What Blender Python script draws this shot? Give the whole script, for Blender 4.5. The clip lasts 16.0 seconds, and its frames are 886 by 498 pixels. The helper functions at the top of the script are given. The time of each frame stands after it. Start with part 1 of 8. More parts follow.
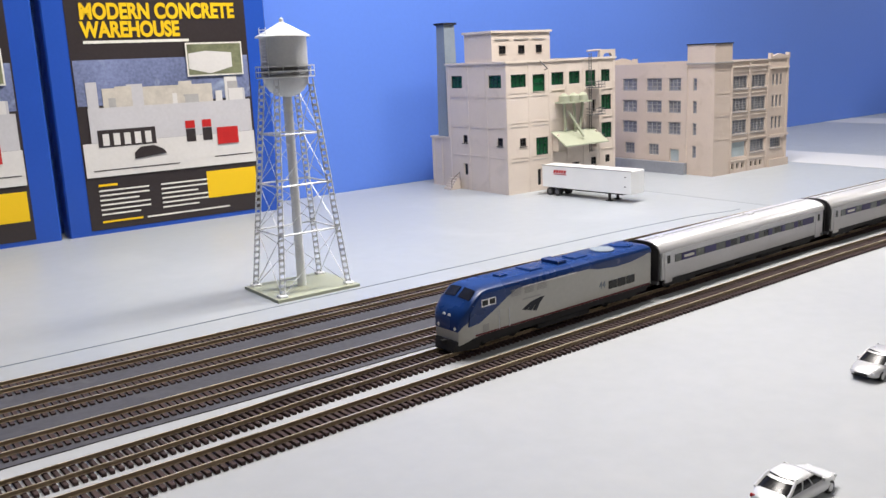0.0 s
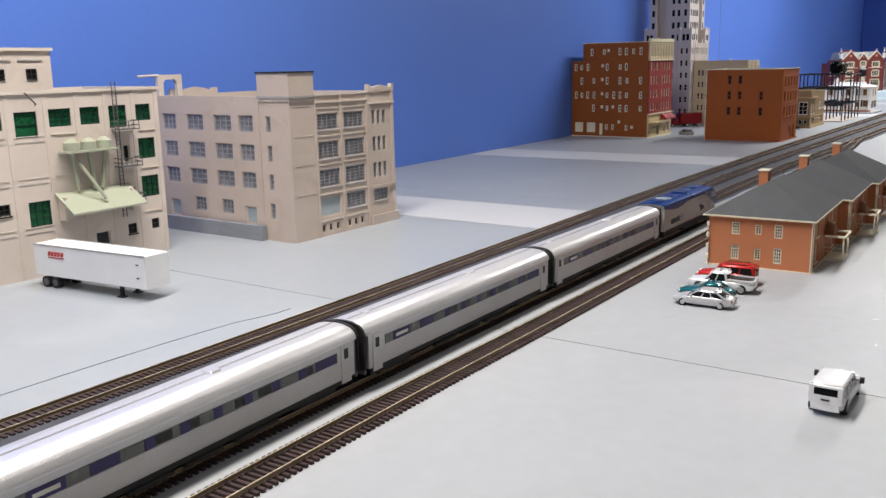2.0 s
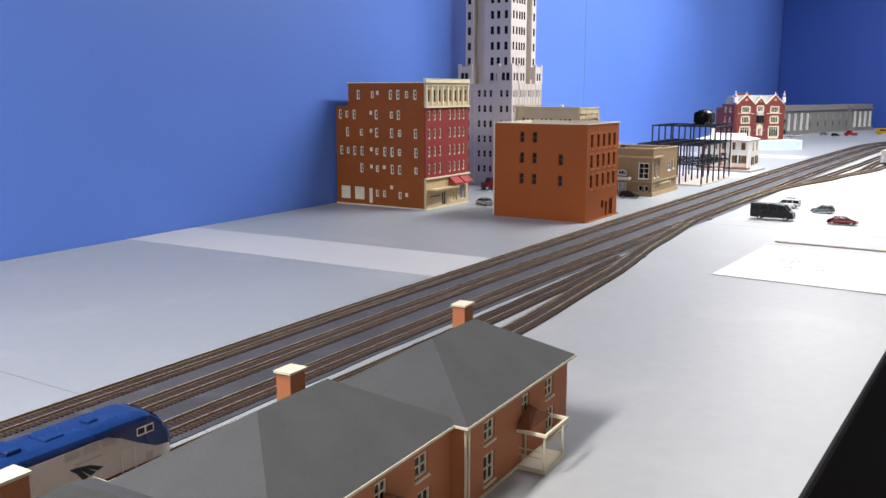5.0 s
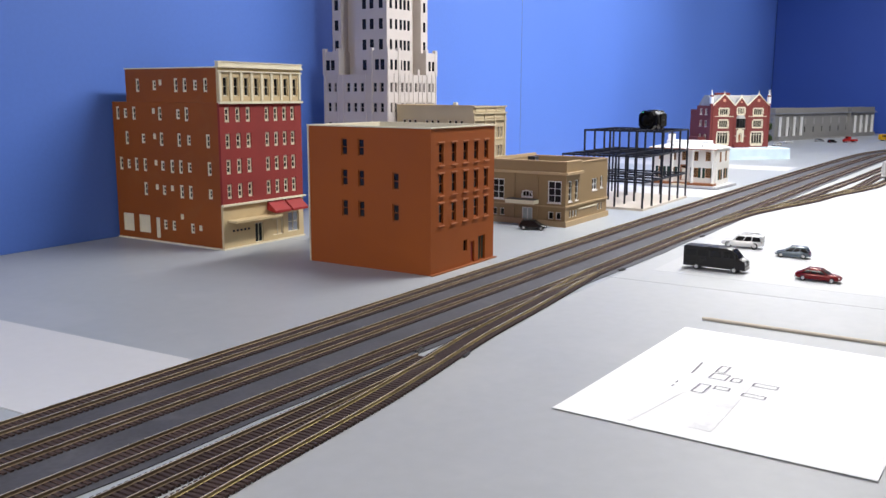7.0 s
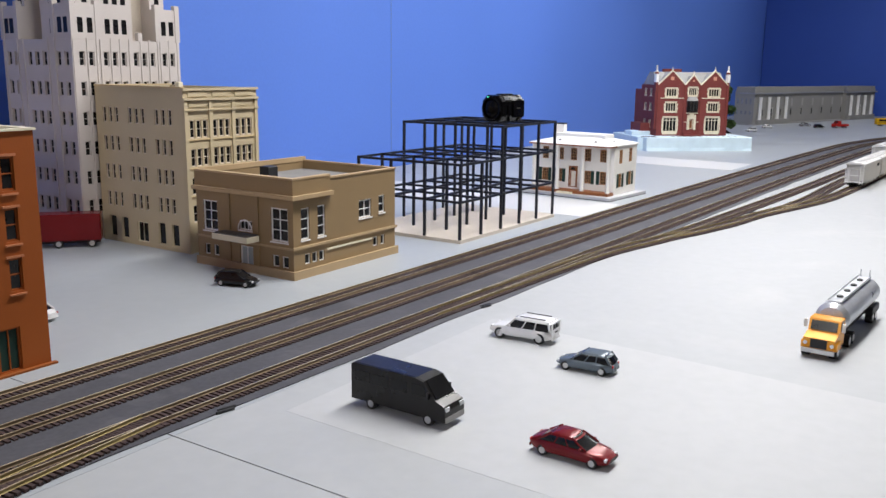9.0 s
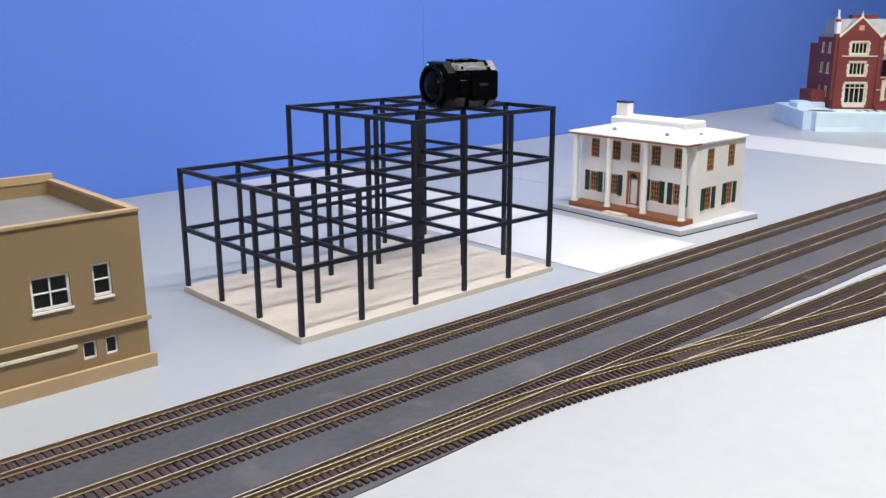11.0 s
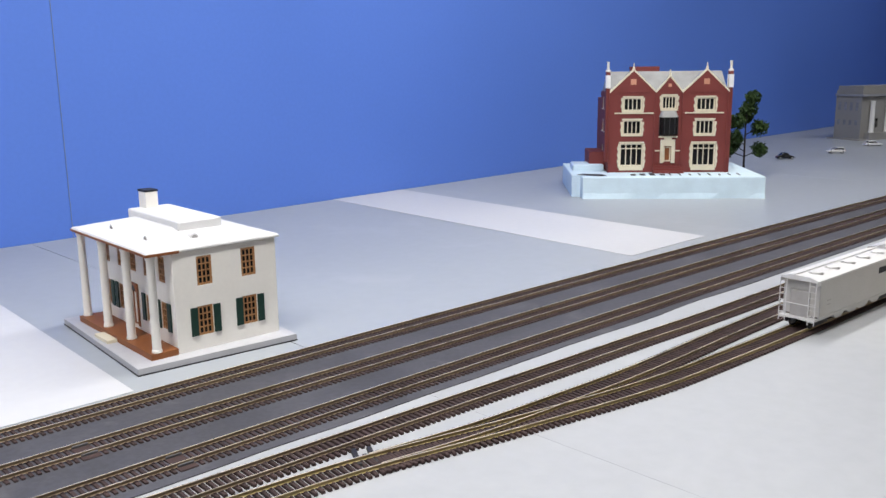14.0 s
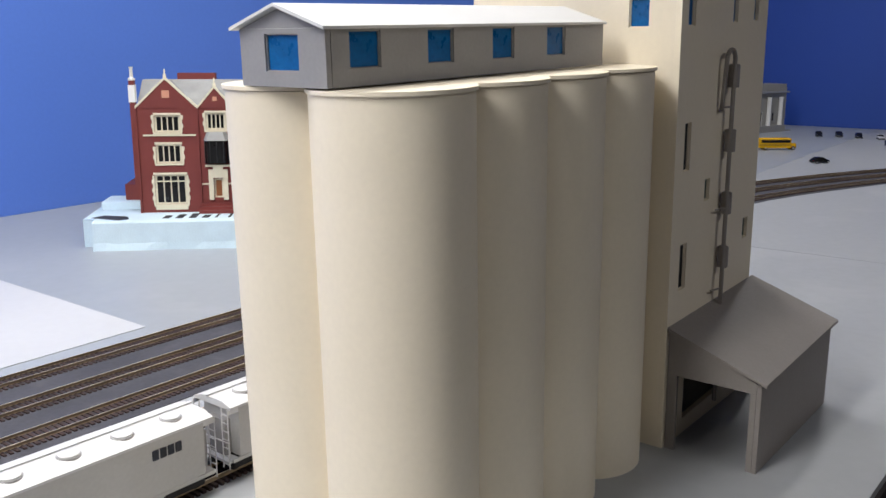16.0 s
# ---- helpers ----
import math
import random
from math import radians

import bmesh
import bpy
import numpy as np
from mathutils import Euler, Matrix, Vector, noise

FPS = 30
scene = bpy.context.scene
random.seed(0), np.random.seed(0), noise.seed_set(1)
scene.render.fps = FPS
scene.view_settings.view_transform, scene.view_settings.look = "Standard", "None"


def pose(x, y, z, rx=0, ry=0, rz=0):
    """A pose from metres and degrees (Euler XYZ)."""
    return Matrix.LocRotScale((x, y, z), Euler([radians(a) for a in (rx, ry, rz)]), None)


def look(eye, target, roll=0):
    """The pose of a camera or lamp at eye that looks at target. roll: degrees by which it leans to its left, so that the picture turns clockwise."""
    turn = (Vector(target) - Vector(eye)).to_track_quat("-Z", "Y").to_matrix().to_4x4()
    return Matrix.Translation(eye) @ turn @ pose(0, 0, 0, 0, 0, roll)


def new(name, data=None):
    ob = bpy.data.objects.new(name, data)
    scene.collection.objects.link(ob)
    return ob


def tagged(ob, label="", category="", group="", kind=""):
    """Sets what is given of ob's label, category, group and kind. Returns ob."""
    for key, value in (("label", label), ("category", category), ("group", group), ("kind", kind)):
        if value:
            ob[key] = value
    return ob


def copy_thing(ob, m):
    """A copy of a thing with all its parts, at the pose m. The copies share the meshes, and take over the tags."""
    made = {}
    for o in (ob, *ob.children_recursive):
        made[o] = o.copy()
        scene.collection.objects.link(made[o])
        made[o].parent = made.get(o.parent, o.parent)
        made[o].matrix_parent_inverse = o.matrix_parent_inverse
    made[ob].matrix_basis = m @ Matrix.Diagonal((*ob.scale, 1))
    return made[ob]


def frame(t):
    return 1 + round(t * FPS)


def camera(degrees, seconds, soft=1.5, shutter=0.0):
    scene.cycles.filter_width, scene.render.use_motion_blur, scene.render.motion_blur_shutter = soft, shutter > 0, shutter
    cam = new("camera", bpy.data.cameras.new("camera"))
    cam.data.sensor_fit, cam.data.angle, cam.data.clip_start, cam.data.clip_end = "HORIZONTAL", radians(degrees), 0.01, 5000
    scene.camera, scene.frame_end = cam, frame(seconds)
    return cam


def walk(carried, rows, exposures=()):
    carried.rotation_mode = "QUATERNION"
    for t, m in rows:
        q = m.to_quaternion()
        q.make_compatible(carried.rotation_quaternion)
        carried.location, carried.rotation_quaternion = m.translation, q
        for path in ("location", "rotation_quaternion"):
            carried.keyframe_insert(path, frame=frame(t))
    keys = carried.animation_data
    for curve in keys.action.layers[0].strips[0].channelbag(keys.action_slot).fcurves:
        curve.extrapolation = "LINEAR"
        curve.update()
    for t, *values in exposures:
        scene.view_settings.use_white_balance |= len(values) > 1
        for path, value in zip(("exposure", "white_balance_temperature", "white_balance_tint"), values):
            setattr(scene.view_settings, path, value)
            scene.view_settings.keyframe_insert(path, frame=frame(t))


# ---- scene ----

cam = camera(53.5, 16.0)
PATH = [
    (0, (0.185, 0.18, 0.205), (1.336, 1.76, -0.218), -2.5),
    (0.5, (0.322, 0.18, 0.207), (1.521, 1.725, -0.211), -1.7),
    (1, (0.405, 0.187, 0.209), (1.645, 1.701, -0.203), -1.0),
    (1.5, (0.504, 0.234, 0.213), (1.906, 1.599, -0.196), -0.4),
    (2, (0.594, 0.291, 0.217), (2.195, 1.416, -0.197), -1.2),
    (2.5, (0.684, 0.303, 0.222), (2.358, 1.312, -0.2), -1.5),
    (3, (0.842, 0.26, 0.232), (2.52, 1.267, -0.181), -1.1),
    (3.5, (0.983, 0.229, 0.242), (2.656, 1.258, -0.131), -0.2),
    (3.7, (1.035, 0.231, 0.241), (2.707, 1.269, -0.115), 0.1),
    (5.8, (1.667, 0.224, 0.249), (3.323, 1.287, -0.107), 0.1),
    (6, (1.728, 0.213, 0.245), (3.378, 1.288, -0.105), 0.3),
    (6.5, (1.88, 0.242, 0.234), (3.527, 1.325, -0.106), 0.3),
    (7, (2.047, 0.285, 0.225), (3.708, 1.344, -0.12), 0.2),
    (7.5, (2.223, 0.259, 0.222), (3.89, 1.302, -0.145), -0.2),
    (8, (2.416, 0.183, 0.236), (4.079, 1.225, -0.148), -0.3),
    (8.5, (2.569, 0.182, 0.231), (4.225, 1.235, -0.156), -0.5),
    (8.7, (2.63, 0.215, 0.234), (4.286, 1.266, -0.159), 0.2),
    (10.8, (3.335, 0.337, 0.229), (4.663, 1.741, -0.285), -0.3),
    (11, (3.379, 0.369, 0.229), (4.697, 1.786, -0.277), -0.1),
    (11.5, (3.475, 0.421, 0.232), (4.75, 1.884, -0.252), 0.1),
    (12, (3.537, 0.409, 0.24), (4.665, 1.997, -0.214), -0.4),
    (12.5, (3.587, 0.352, 0.247), (4.621, 2.002, -0.21), -0.8),
    (13, (3.673, 0.262, 0.258), (4.723, 1.904, -0.191), -0.6),
    (13.5, (3.785, 0.206, 0.257), (4.964, 1.764, -0.17), -0.7),
    (14, (3.906, 0.21, 0.247), (5.263, 1.62, -0.166), -0.6),
    (14.5, (4.054, 0.248, 0.242), (5.581, 1.471, -0.174), -0.4),
    (15, (4.189, 0.264, 0.252), (5.751, 1.441, -0.166), -0.3),
    (15.5, (4.3625, 0.206, 0.2588), (5.9465, 1.353, -0.1652), -0.4),
    (16, (4.523, 0.114, 0.2702), (6.114, 1.243, -0.1678), 0.3),
]
EXPOSURES = [(0, 0.15), (1, -0.06), (2, -0.15), (3, 0.02), (3.7, 0.36), (6, 0.45), (7, 0.28), (8, 0.03), (8.7, -0.08), (10.8, -0.13), (12, -0.02), (13, -0.14), (14, -0.27), (15, -0.29), (15.5, -0.27), (16, -0.16)]
walk(cam, [(t, look(eye, target, roll)) for t, eye, target, roll in PATH], EXPOSURES)

# ---- world and lamps ----
world = bpy.data.worlds.new("room_air")
scene.world = world
world.use_nodes = True
world.node_tree.nodes["Background"].inputs[0].default_value = (0.75, 0.82, 1.0, 1)
world.node_tree.nodes["Background"].inputs[1].default_value = 0.02


def strip_lamp(x, y, z, length, width, watts, colour=(1.0, 0.97, 0.94), rz=0.0):
    data = bpy.data.lights.new("lamp_light", "AREA")
    data.shape, data.size, data.size_y, data.energy, data.color = "RECTANGLE", length, width, watts, colour
    ob = new("lamp_light", data)
    ob.matrix_world = pose(x, y, z, 0, 0, rz)
    return ob


# all out of view; the last three are fill lamps added to brighten
LAMPS = [(0.96, 0.82, 1.10, 26), (3.80, 0.56, 1.10, 24), (5.10, 0.86, 1.10, 14), (6.9, 0.55, 1.42, 12), (0.2, -1.3, 1.42, 11), (4.9, -1.3, 1.42, 9)]
for lx, ly, lz, lw in LAMPS:
    strip_lamp(lx, ly, lz - 0.035, 1.2, 0.14, lw, (1.0, 0.945, 0.892) if lx < 2 else (0.987, 0.968, 0.955))

# ---- materials ----


def mk(name, col, rough=0.5, metal=0.0, var=0.08, s1=9.0, s2=260.0, bump=0.05, rvar=0.12, per_piece=0.0, spec=0.35, stain=None, stain_amount=0.5):
    m = bpy.data.materials.new(name)
    m.use_nodes = True
    nt = m.node_tree
    b = nt.nodes["Principled BSDF"]
    tc = nt.nodes.new("ShaderNodeTexCoord")
    n1 = nt.nodes.new("ShaderNodeTexNoise")
    n1.inputs["Scale"].default_value, n1.inputs["Detail"].default_value = s1, 4
    n2 = nt.nodes.new("ShaderNodeTexNoise")
    n2.inputs["Scale"].default_value, n2.inputs["Detail"].default_value = s2, 3
    for n in (n1, n2):
        nt.links.new(tc.outputs["Object"], n.inputs["Vector"])
    mixn = nt.nodes.new("ShaderNodeMath")
    mixn.operation = "MULTIPLY_ADD"
    nt.links.new(n1.outputs[0], mixn.inputs[0])
    mixn.inputs[1].default_value = 0.65
    half = nt.nodes.new("ShaderNodeMath")
    half.operation = "MULTIPLY"
    half.inputs[1].default_value = 0.35
    nt.links.new(n2.outputs[0], half.inputs[0])
    nt.links.new(half.outputs[0], mixn.inputs[2])
    ramp = nt.nodes.new("ShaderNodeValToRGB")
    lo, hi = [c * (1 - var) for c in col], [min(1.0, c * (1 + var)) for c in col]
    ramp.color_ramp.elements[0].position, ramp.color_ramp.elements[1].position = 0.36, 0.64
    ramp.color_ramp.elements[0].color, ramp.color_ramp.elements[1].color = (*lo, 1), (*hi, 1)
    nt.links.new(mixn.outputs[0], ramp.inputs[0])
    out = ramp.outputs[0]
    if stain:
        n3 = nt.nodes.new("ShaderNodeTexNoise")
        n3.inputs["Scale"].default_value, n3.inputs["Detail"].default_value, n3.inputs["Distortion"].default_value = s1 * 2.3, 6, 0.6
        nt.links.new(tc.outputs["Object"], n3.inputs["Vector"])
        r3 = nt.nodes.new("ShaderNodeValToRGB")
        r3.color_ramp.elements[0].position, r3.color_ramp.elements[1].position = 0.56, 0.72
        r3.color_ramp.elements[0].color, r3.color_ramp.elements[1].color = (0, 0, 0, 1), (stain_amount,) * 3 + (1,)
        nt.links.new(n3.outputs[0], r3.inputs[0])
        mx = nt.nodes.new("ShaderNodeMixRGB")
        mx.inputs[2].default_value = (*stain, 1)
        nt.links.new(r3.outputs[0], mx.inputs[0])
        nt.links.new(out, mx.inputs[1])
        out = mx.outputs[0]
    if per_piece:
        info = nt.nodes.new("ShaderNodeObjectInfo")
        mr = nt.nodes.new("ShaderNodeMapRange")
        mr.inputs[3].default_value, mr.inputs[4].default_value = 1 - per_piece, 1 + per_piece
        nt.links.new(info.outputs["Random"], mr.inputs[0])
        mul = nt.nodes.new("ShaderNodeMixRGB")
        mul.blend_type = "MULTIPLY"
        mul.inputs[0].default_value = 1
        nt.links.new(out, mul.inputs[1])
        nt.links.new(mr.outputs[0], mul.inputs[2])
        out = mul.outputs[0]
    nt.links.new(out, b.inputs["Base Color"])
    rr = nt.nodes.new("ShaderNodeMapRange")
    rr.inputs[3].default_value, rr.inputs[4].default_value = max(0.02, rough - rvar), min(1, rough + rvar)
    nt.links.new(n1.outputs[0], rr.inputs[0])
    nt.links.new(rr.outputs[0], b.inputs["Roughness"])
    b.inputs["Metallic"].default_value = metal
    b.inputs["Specular IOR Level"].default_value = spec
    if bump:
        bp = nt.nodes.new("ShaderNodeBump")
        bp.inputs["Strength"].default_value, bp.inputs["Distance"].default_value = bump, 0.001
        nt.links.new(n2.outputs[0], bp.inputs["Height"])
        nt.links.new(bp.outputs[0], b.inputs["Normal"])
    return m


def glow(name, col, strength):
    m = bpy.data.materials.new(name)
    m.use_nodes = True
    b = m.node_tree.nodes["Principled BSDF"]
    b.inputs["Base Color"].default_value = (*col, 1)
    b.inputs["Emission Color"].default_value = (*col, 1)
    b.inputs["Emission Strength"].default_value = strength
    return m


M_TABLE = mk("grey_table_paint", (0.345, 0.37, 0.395), 0.38, var=0.045, s1=3.0, s2=60, bump=0.03, rvar=0.1, stain=(0.44, 0.46, 0.48), stain_amount=0.35)
M_FRONT = mk("pale_table_paint", (0.370, 0.382, 0.395), 0.52, var=0.05, s1=3.2, s2=70, bump=0.03, rvar=0.12, stain=(0.45, 0.455, 0.46), stain_amount=0.4)
M_PATCH = mk("pale_strip_paint", (0.415, 0.425, 0.435), 0.52, var=0.05, s1=3.2, s2=70, bump=0.03, rvar=0.12)
# lighter, glossier than the table: lamp glints put into the colour
M_GLINT = mk("pale_glint_strokes", (0.52, 0.53, 0.54), 0.2, var=0.1, s1=60, s2=200, bump=0.03, spec=0.5)
M_ROAD = mk("white_road_paint", (0.56, 0.565, 0.575), 0.45, var=0.03, s1=5, s2=90, bump=0.03)
M_BED = mk("dark_grey_roadbed", (0.062, 0.062, 0.073), 0.75, var=0.22, s1=14, s2=220, bump=0.2, stain=(0.115, 0.113, 0.125), stain_amount=0.5)
M_SKIRT = mk("black_fabric", (0.020, 0.016, 0.016), 0.95, var=0.2)
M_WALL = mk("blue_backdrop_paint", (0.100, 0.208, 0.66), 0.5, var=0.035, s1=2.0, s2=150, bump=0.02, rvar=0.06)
M_WALLDARK = mk("darker_blue_end_wall", (0.03, 0.085, 0.40), 0.5, var=0.04, s1=2.0, s2=150, bump=0.02)
M_ROOMW = mk("room_wall_paint", (0.26, 0.24, 0.22), 0.8, var=0.03, s1=2)
M_CEIL = mk("ceiling_tile", (0.36, 0.345, 0.33), 0.9, var=0.04, s1=4, s2=120, bump=0.1)
M_FLOOR = mk("dark_carpet", (0.04, 0.04, 0.045), 0.95, var=0.2, s1=6, s2=400, bump=0.2)
M_GAP = mk("dark_gap", (0.02, 0.02, 0.02), 0.9)
M_TIE = mk("brown_plastic_tie", (0.046, 0.028, 0.027), 0.85, var=0.2, s1=60, s2=900, bump=0.2, per_piece=0.22)
M_RAILTOP = mk("bright_railhead", (0.86, 0.75, 0.54), 0.3, metal=0.6, var=0.1, s1=18, s2=300)
M_RAIL = mk("nickel_silver_rail", (0.31, 0.235, 0.150), 0.42, metal=0.45, var=0.14, s1=18, s2=300, bump=0.04)
M_BRASS = mk("worn_brass_rail", (0.47, 0.37, 0.17), 0.34, metal=0.6, var=0.2, s1=30, s2=300)
M_GREYP = mk("weathered_grey_plastic", (0.35, 0.34, 0.33), 0.5, var=0.1, s1=30)
M_STEEL = mk("bare_steel", (0.66, 0.68, 0.71), 0.33, metal=0.6, var=0.08, s1=40, s2=500, bump=0.03)
M_TOWER = mk("silver_tower_paint", (0.76, 0.77, 0.78), 0.40, metal=0.15, var=0.06, s1=40, s2=500, bump=0.03)
M_BEIGE = mk("beige_concrete_plastic", (0.62, 0.54, 0.475), 0.62, var=0.05, s1=16, s2=500, bump=0.08, stain=(0.47, 0.40, 0.35), stain_amount=0.35)
M_BEIGE2 = mk("tan_concrete_plastic", (0.545, 0.455, 0.39), 0.6, var=0.06, s1=16, s2=500, bump=0.08, stain=(0.42, 0.33, 0.26), stain_amount=0.35)
M_TRIM = mk("light_beige_trim", (0.66, 0.58, 0.50), 0.6, var=0.04, s1=30)
M_GREEN = mk("green_window_film", (0.008, 0.085, 0.032), 0.3, var=0.2, s1=70, s2=300)
M_GLASSD = mk("dark_window_glass", (0.010, 0.010, 0.011), 0.22, var=0.25, s1=60, s2=200, bump=0.02, spec=0.3)
M_GLASSG = mk("grey_window_glazing", (0.22, 0.23, 0.27), 0.25, var=0.15, s1=60, s2=200)
M_GLASSL = mk("pale_blue_panel", (0.36, 0.42, 0.44), 0.4, var=0.08, s1=40)
M_SASH = mk("grey_sash_paint", (0.33, 0.32, 0.32), 0.55, var=0.06, s1=60)
M_IRON = mk("dark_grey_iron", (0.10, 0.10, 0.105), 0.5, var=0.15, s1=50)
M_GREYF = mk("grey_foundation", (0.26, 0.27, 0.30), 0.65, var=0.1, s1=25)
M_PALEG = mk("pale_green_plastic", (0.37, 0.39, 0.295), 0.6, var=0.05, s1=30, s2=400)
M_CAMB = mk("glossy_black_plastic", (0.002, 0.002, 0.0025), 0.22, var=0.1, s1=60, s2=500, bump=0.01, spec=0.12)
M_BLACKM = mk("black_metal", (0.02, 0.02, 0.022), 0.45, var=0.2, s1=50)
M_SLATE = mk("slate_blue_chimney", (0.22, 0.26, 0.30), 0.6, var=0.1, s1=25)
M_WHITE = mk("white_plastic", (0.80, 0.80, 0.79), 0.4, var=0.03, s1=30, s2=400, bump=0.03)
M_OFFW = mk("off_white_plastic", (0.72, 0.70, 0.64), 0.5, var=0.05, s1=25, s2=400, bump=0.05)
M_RED = mk("red_plastic", (0.45, 0.02, 0.02), 0.35, var=0.08, s1=40)
M_DKRED = mk("dark_red_paint", (0.11, 0.012, 0.016), 0.4, var=0.1, s1=50)
M_AWN = mk("red_awning_cloth", (0.30, 0.022, 0.022), 0.6, var=0.08, s1=40)
M_BLUEL = mk("locomotive_blue", (0.008, 0.034, 0.145), 0.28, var=0.12, s1=25, s2=300, bump=0.02)
M_SILVL = mk("locomotive_silver_paint", (0.46, 0.455, 0.42), 0.36, metal=0.25, var=0.06, s1=20, s2=300)
M_SILVC = mk("coach_stainless", (0.77, 0.76, 0.755), 0.33, metal=0.6, var=0.03, s1=6, s2=700, bump=0.02, rvar=0.03)
M_SILVS = mk("coach_side_silver", (0.58, 0.575, 0.58), 0.40, metal=0.5, var=0.06, s1=30, s2=500)
M_PURP = mk("violet_blue_stripe", (0.032, 0.026, 0.11), 0.35, var=0.1, s1=50)
M_WINC = mk("coach_window_grey", (0.14, 0.15, 0.14), 0.25, var=0.2, s1=60)
M_UNDER = mk("dark_underframe", (0.018, 0.017, 0.018), 0.65, var=0.3, s1=60)
M_ORANGE = mk("orange_brick_card", (0.46, 0.17, 0.075), 0.7, var=0.06, s1=14, s2=900, bump=0.08)
M_SHINGLE = mk("grey_shingle_roof", (0.075, 0.078, 0.082), 0.85, var=0.14, s1=30, s2=900, bump=0.2)
M_CREAM = mk("cream_trim", (0.72, 0.66, 0.50), 0.55, var=0.05, s1=30)
M_HOTEL = mk("rust_brown_wall", (0.245, 0.064, 0.008), 0.65, var=0.1, s1=12, s2=600, bump=0.08, stain=(0.25, 0.085, 0.02), stain_amount=0.5)
M_HOTELR = mk("dark_red_brick_wall", (0.24, 0.029, 0.025), 0.72, var=0.08, s1=20, s2=700, bump=0.08)
M_TAN = mk("tan_stone_plastic", (0.55, 0.43, 0.25), 0.6, var=0.06, s1=25, s2=500, bump=0.06)
M_BROWN = mk("orange_brown_wall", (0.30, 0.072, 0.008), 0.65, var=0.05, s1=10, s2=600, bump=0.05)
M_SKY = mk("pale_grey_stone_plastic", (0.55, 0.505, 0.485), 0.6, var=0.05, s1=16, s2=600, bump=0.06)
M_SKYTAN = mk("tan_recess_stone", (0.48, 0.42, 0.35), 0.6, var=0.05, s1=20)
M_CRB = mk("cream_stone_wall", (0.50, 0.42, 0.28), 0.6, var=0.06, s1=18, s2=600, bump=0.08)
M_BANK = mk("khaki_stone_wall", (0.27, 0.185, 0.095), 0.6, var=0.06, s1=16, s2=600, bump=0.06)
M_BANKT = mk("light_khaki_trim", (0.42, 0.30, 0.17), 0.6, var=0.06, s1=20)
M_ROOFG = mk("grey_roof_card", (0.20, 0.195, 0.19), 0.8, var=0.1, s1=20)
M_NAVY = mk("dark_navy_beam", (0.009, 0.011, 0.020), 0.42, var=0.15, s1=60)
M_WOOD = mk("pale_basswood", (0.56, 0.50, 0.43), 0.6, var=0.08, s1=12, s2=300, bump=0.05)
M_WHITEH = mk("white_house_wall", (0.82, 0.80, 0.75), 0.55, var=0.03, s1=30)
M_ROOFW = mk("white_roof", (0.68, 0.68, 0.68), 0.55, var=0.02, s1=30)
M_BRN = mk("brown_wood_trim", (0.24, 0.085, 0.028), 0.55, var=0.1, s1=60)
M_WINB = mk("brown_window_sash", (0.34, 0.17, 0.07), 0.5, var=0.15, s1=80)
M_SHUT = mk("dark_green_shutter", (0.008, 0.034, 0.025), 0.5, var=0.15, s1=80)
M_BRICK = mk("red_brick_mansion", (0.185, 0.040, 0.035), 0.65, var=0.08, s1=30, s2=900, bump=0.1)
M_SLATER = mk("grey_slate_roof", (0.30, 0.30, 0.29), 0.7, var=0.15, s1=40, s2=800, bump=0.15)
M_FOAM = mk("pale_blue_foam", (0.62, 0.76, 0.84), 0.75, var=0.05, s1=40, s2=500, bump=0.25)
M_PENCIL = mk("pencil_grey", (0.16, 0.155, 0.19), 0.6)
M_WASH = mk("pale_grey_pencil_wash", (0.85, 0.85, 0.85), 0.75, var=0.1, s1=60)
M_INK = mk("dark_ink", (0.03, 0.032, 0.04), 0.7)
M_STONEF = mk("grey_stone_far", (0.27, 0.265, 0.255), 0.65, var=0.06, s1=12, s2=400)
M_SILO = mk("cream_silo_plastic", (0.84, 0.755, 0.60), 0.5, var=0.03, s1=12, s2=300, bump=0.03)
M_GALV = mk("galvanised_grey", (0.30, 0.295, 0.30), 0.55, var=0.06, s1=40, s2=500, bump=0.04)
M_SHED = mk("grey_shed_plastic", (0.26, 0.235, 0.22), 0.6, var=0.06, s1=30, s2=400)
M_BLUEW = mk("blue_window_film", (0.005, 0.10, 0.30), 0.3, var=0.2, s1=120, s2=500)
M_HOP = mk("grey_hopper_paint", (0.50, 0.49, 0.47), 0.45, var=0.06, s1=30, s2=400)
M_HOPR = mk("white_hopper_roof", (0.64, 0.635, 0.63), 0.45, var=0.04, s1=30, s2=400)
M_TYRE = mk("black_rubber", (0.015, 0.015, 0.015), 0.7, var=0.2)
M_RIM = mk("silver_wheel_rim", (0.55, 0.55, 0.55), 0.3, metal=0.6)
M_PAPER = mk("white_paper", (0.90, 0.90, 0.90), 0.75, var=0.015, s1=8, s2=300, bump=0.02)
M_STICK = mk("pale_wood_stick", (0.60, 0.53, 0.43), 0.6, var=0.08, s1=30)
M_LEAF = mk("dark_green_foliage", (0.030, 0.060, 0.014), 0.8, var=0.35, s1=60, s2=500)
M_BARK = mk("dark_bark", (0.03, 0.022, 0.016), 0.85, var=0.3, s1=80)
M_LAMP = glow("lamp_diffuser", (1.0, 0.98, 0.95), 3.0)
M_YEL = mk("yellow_print", (0.78, 0.50, 0.01), 0.45, var=0.02)
M_POSTER = mk("dark_brown_print", (0.034, 0.027, 0.028), 0.35, var=0.15, s1=4)
M_BOXBLUE = mk("blue_box_card", (0.018, 0.075, 0.40), 0.35, var=0.05, s1=5)


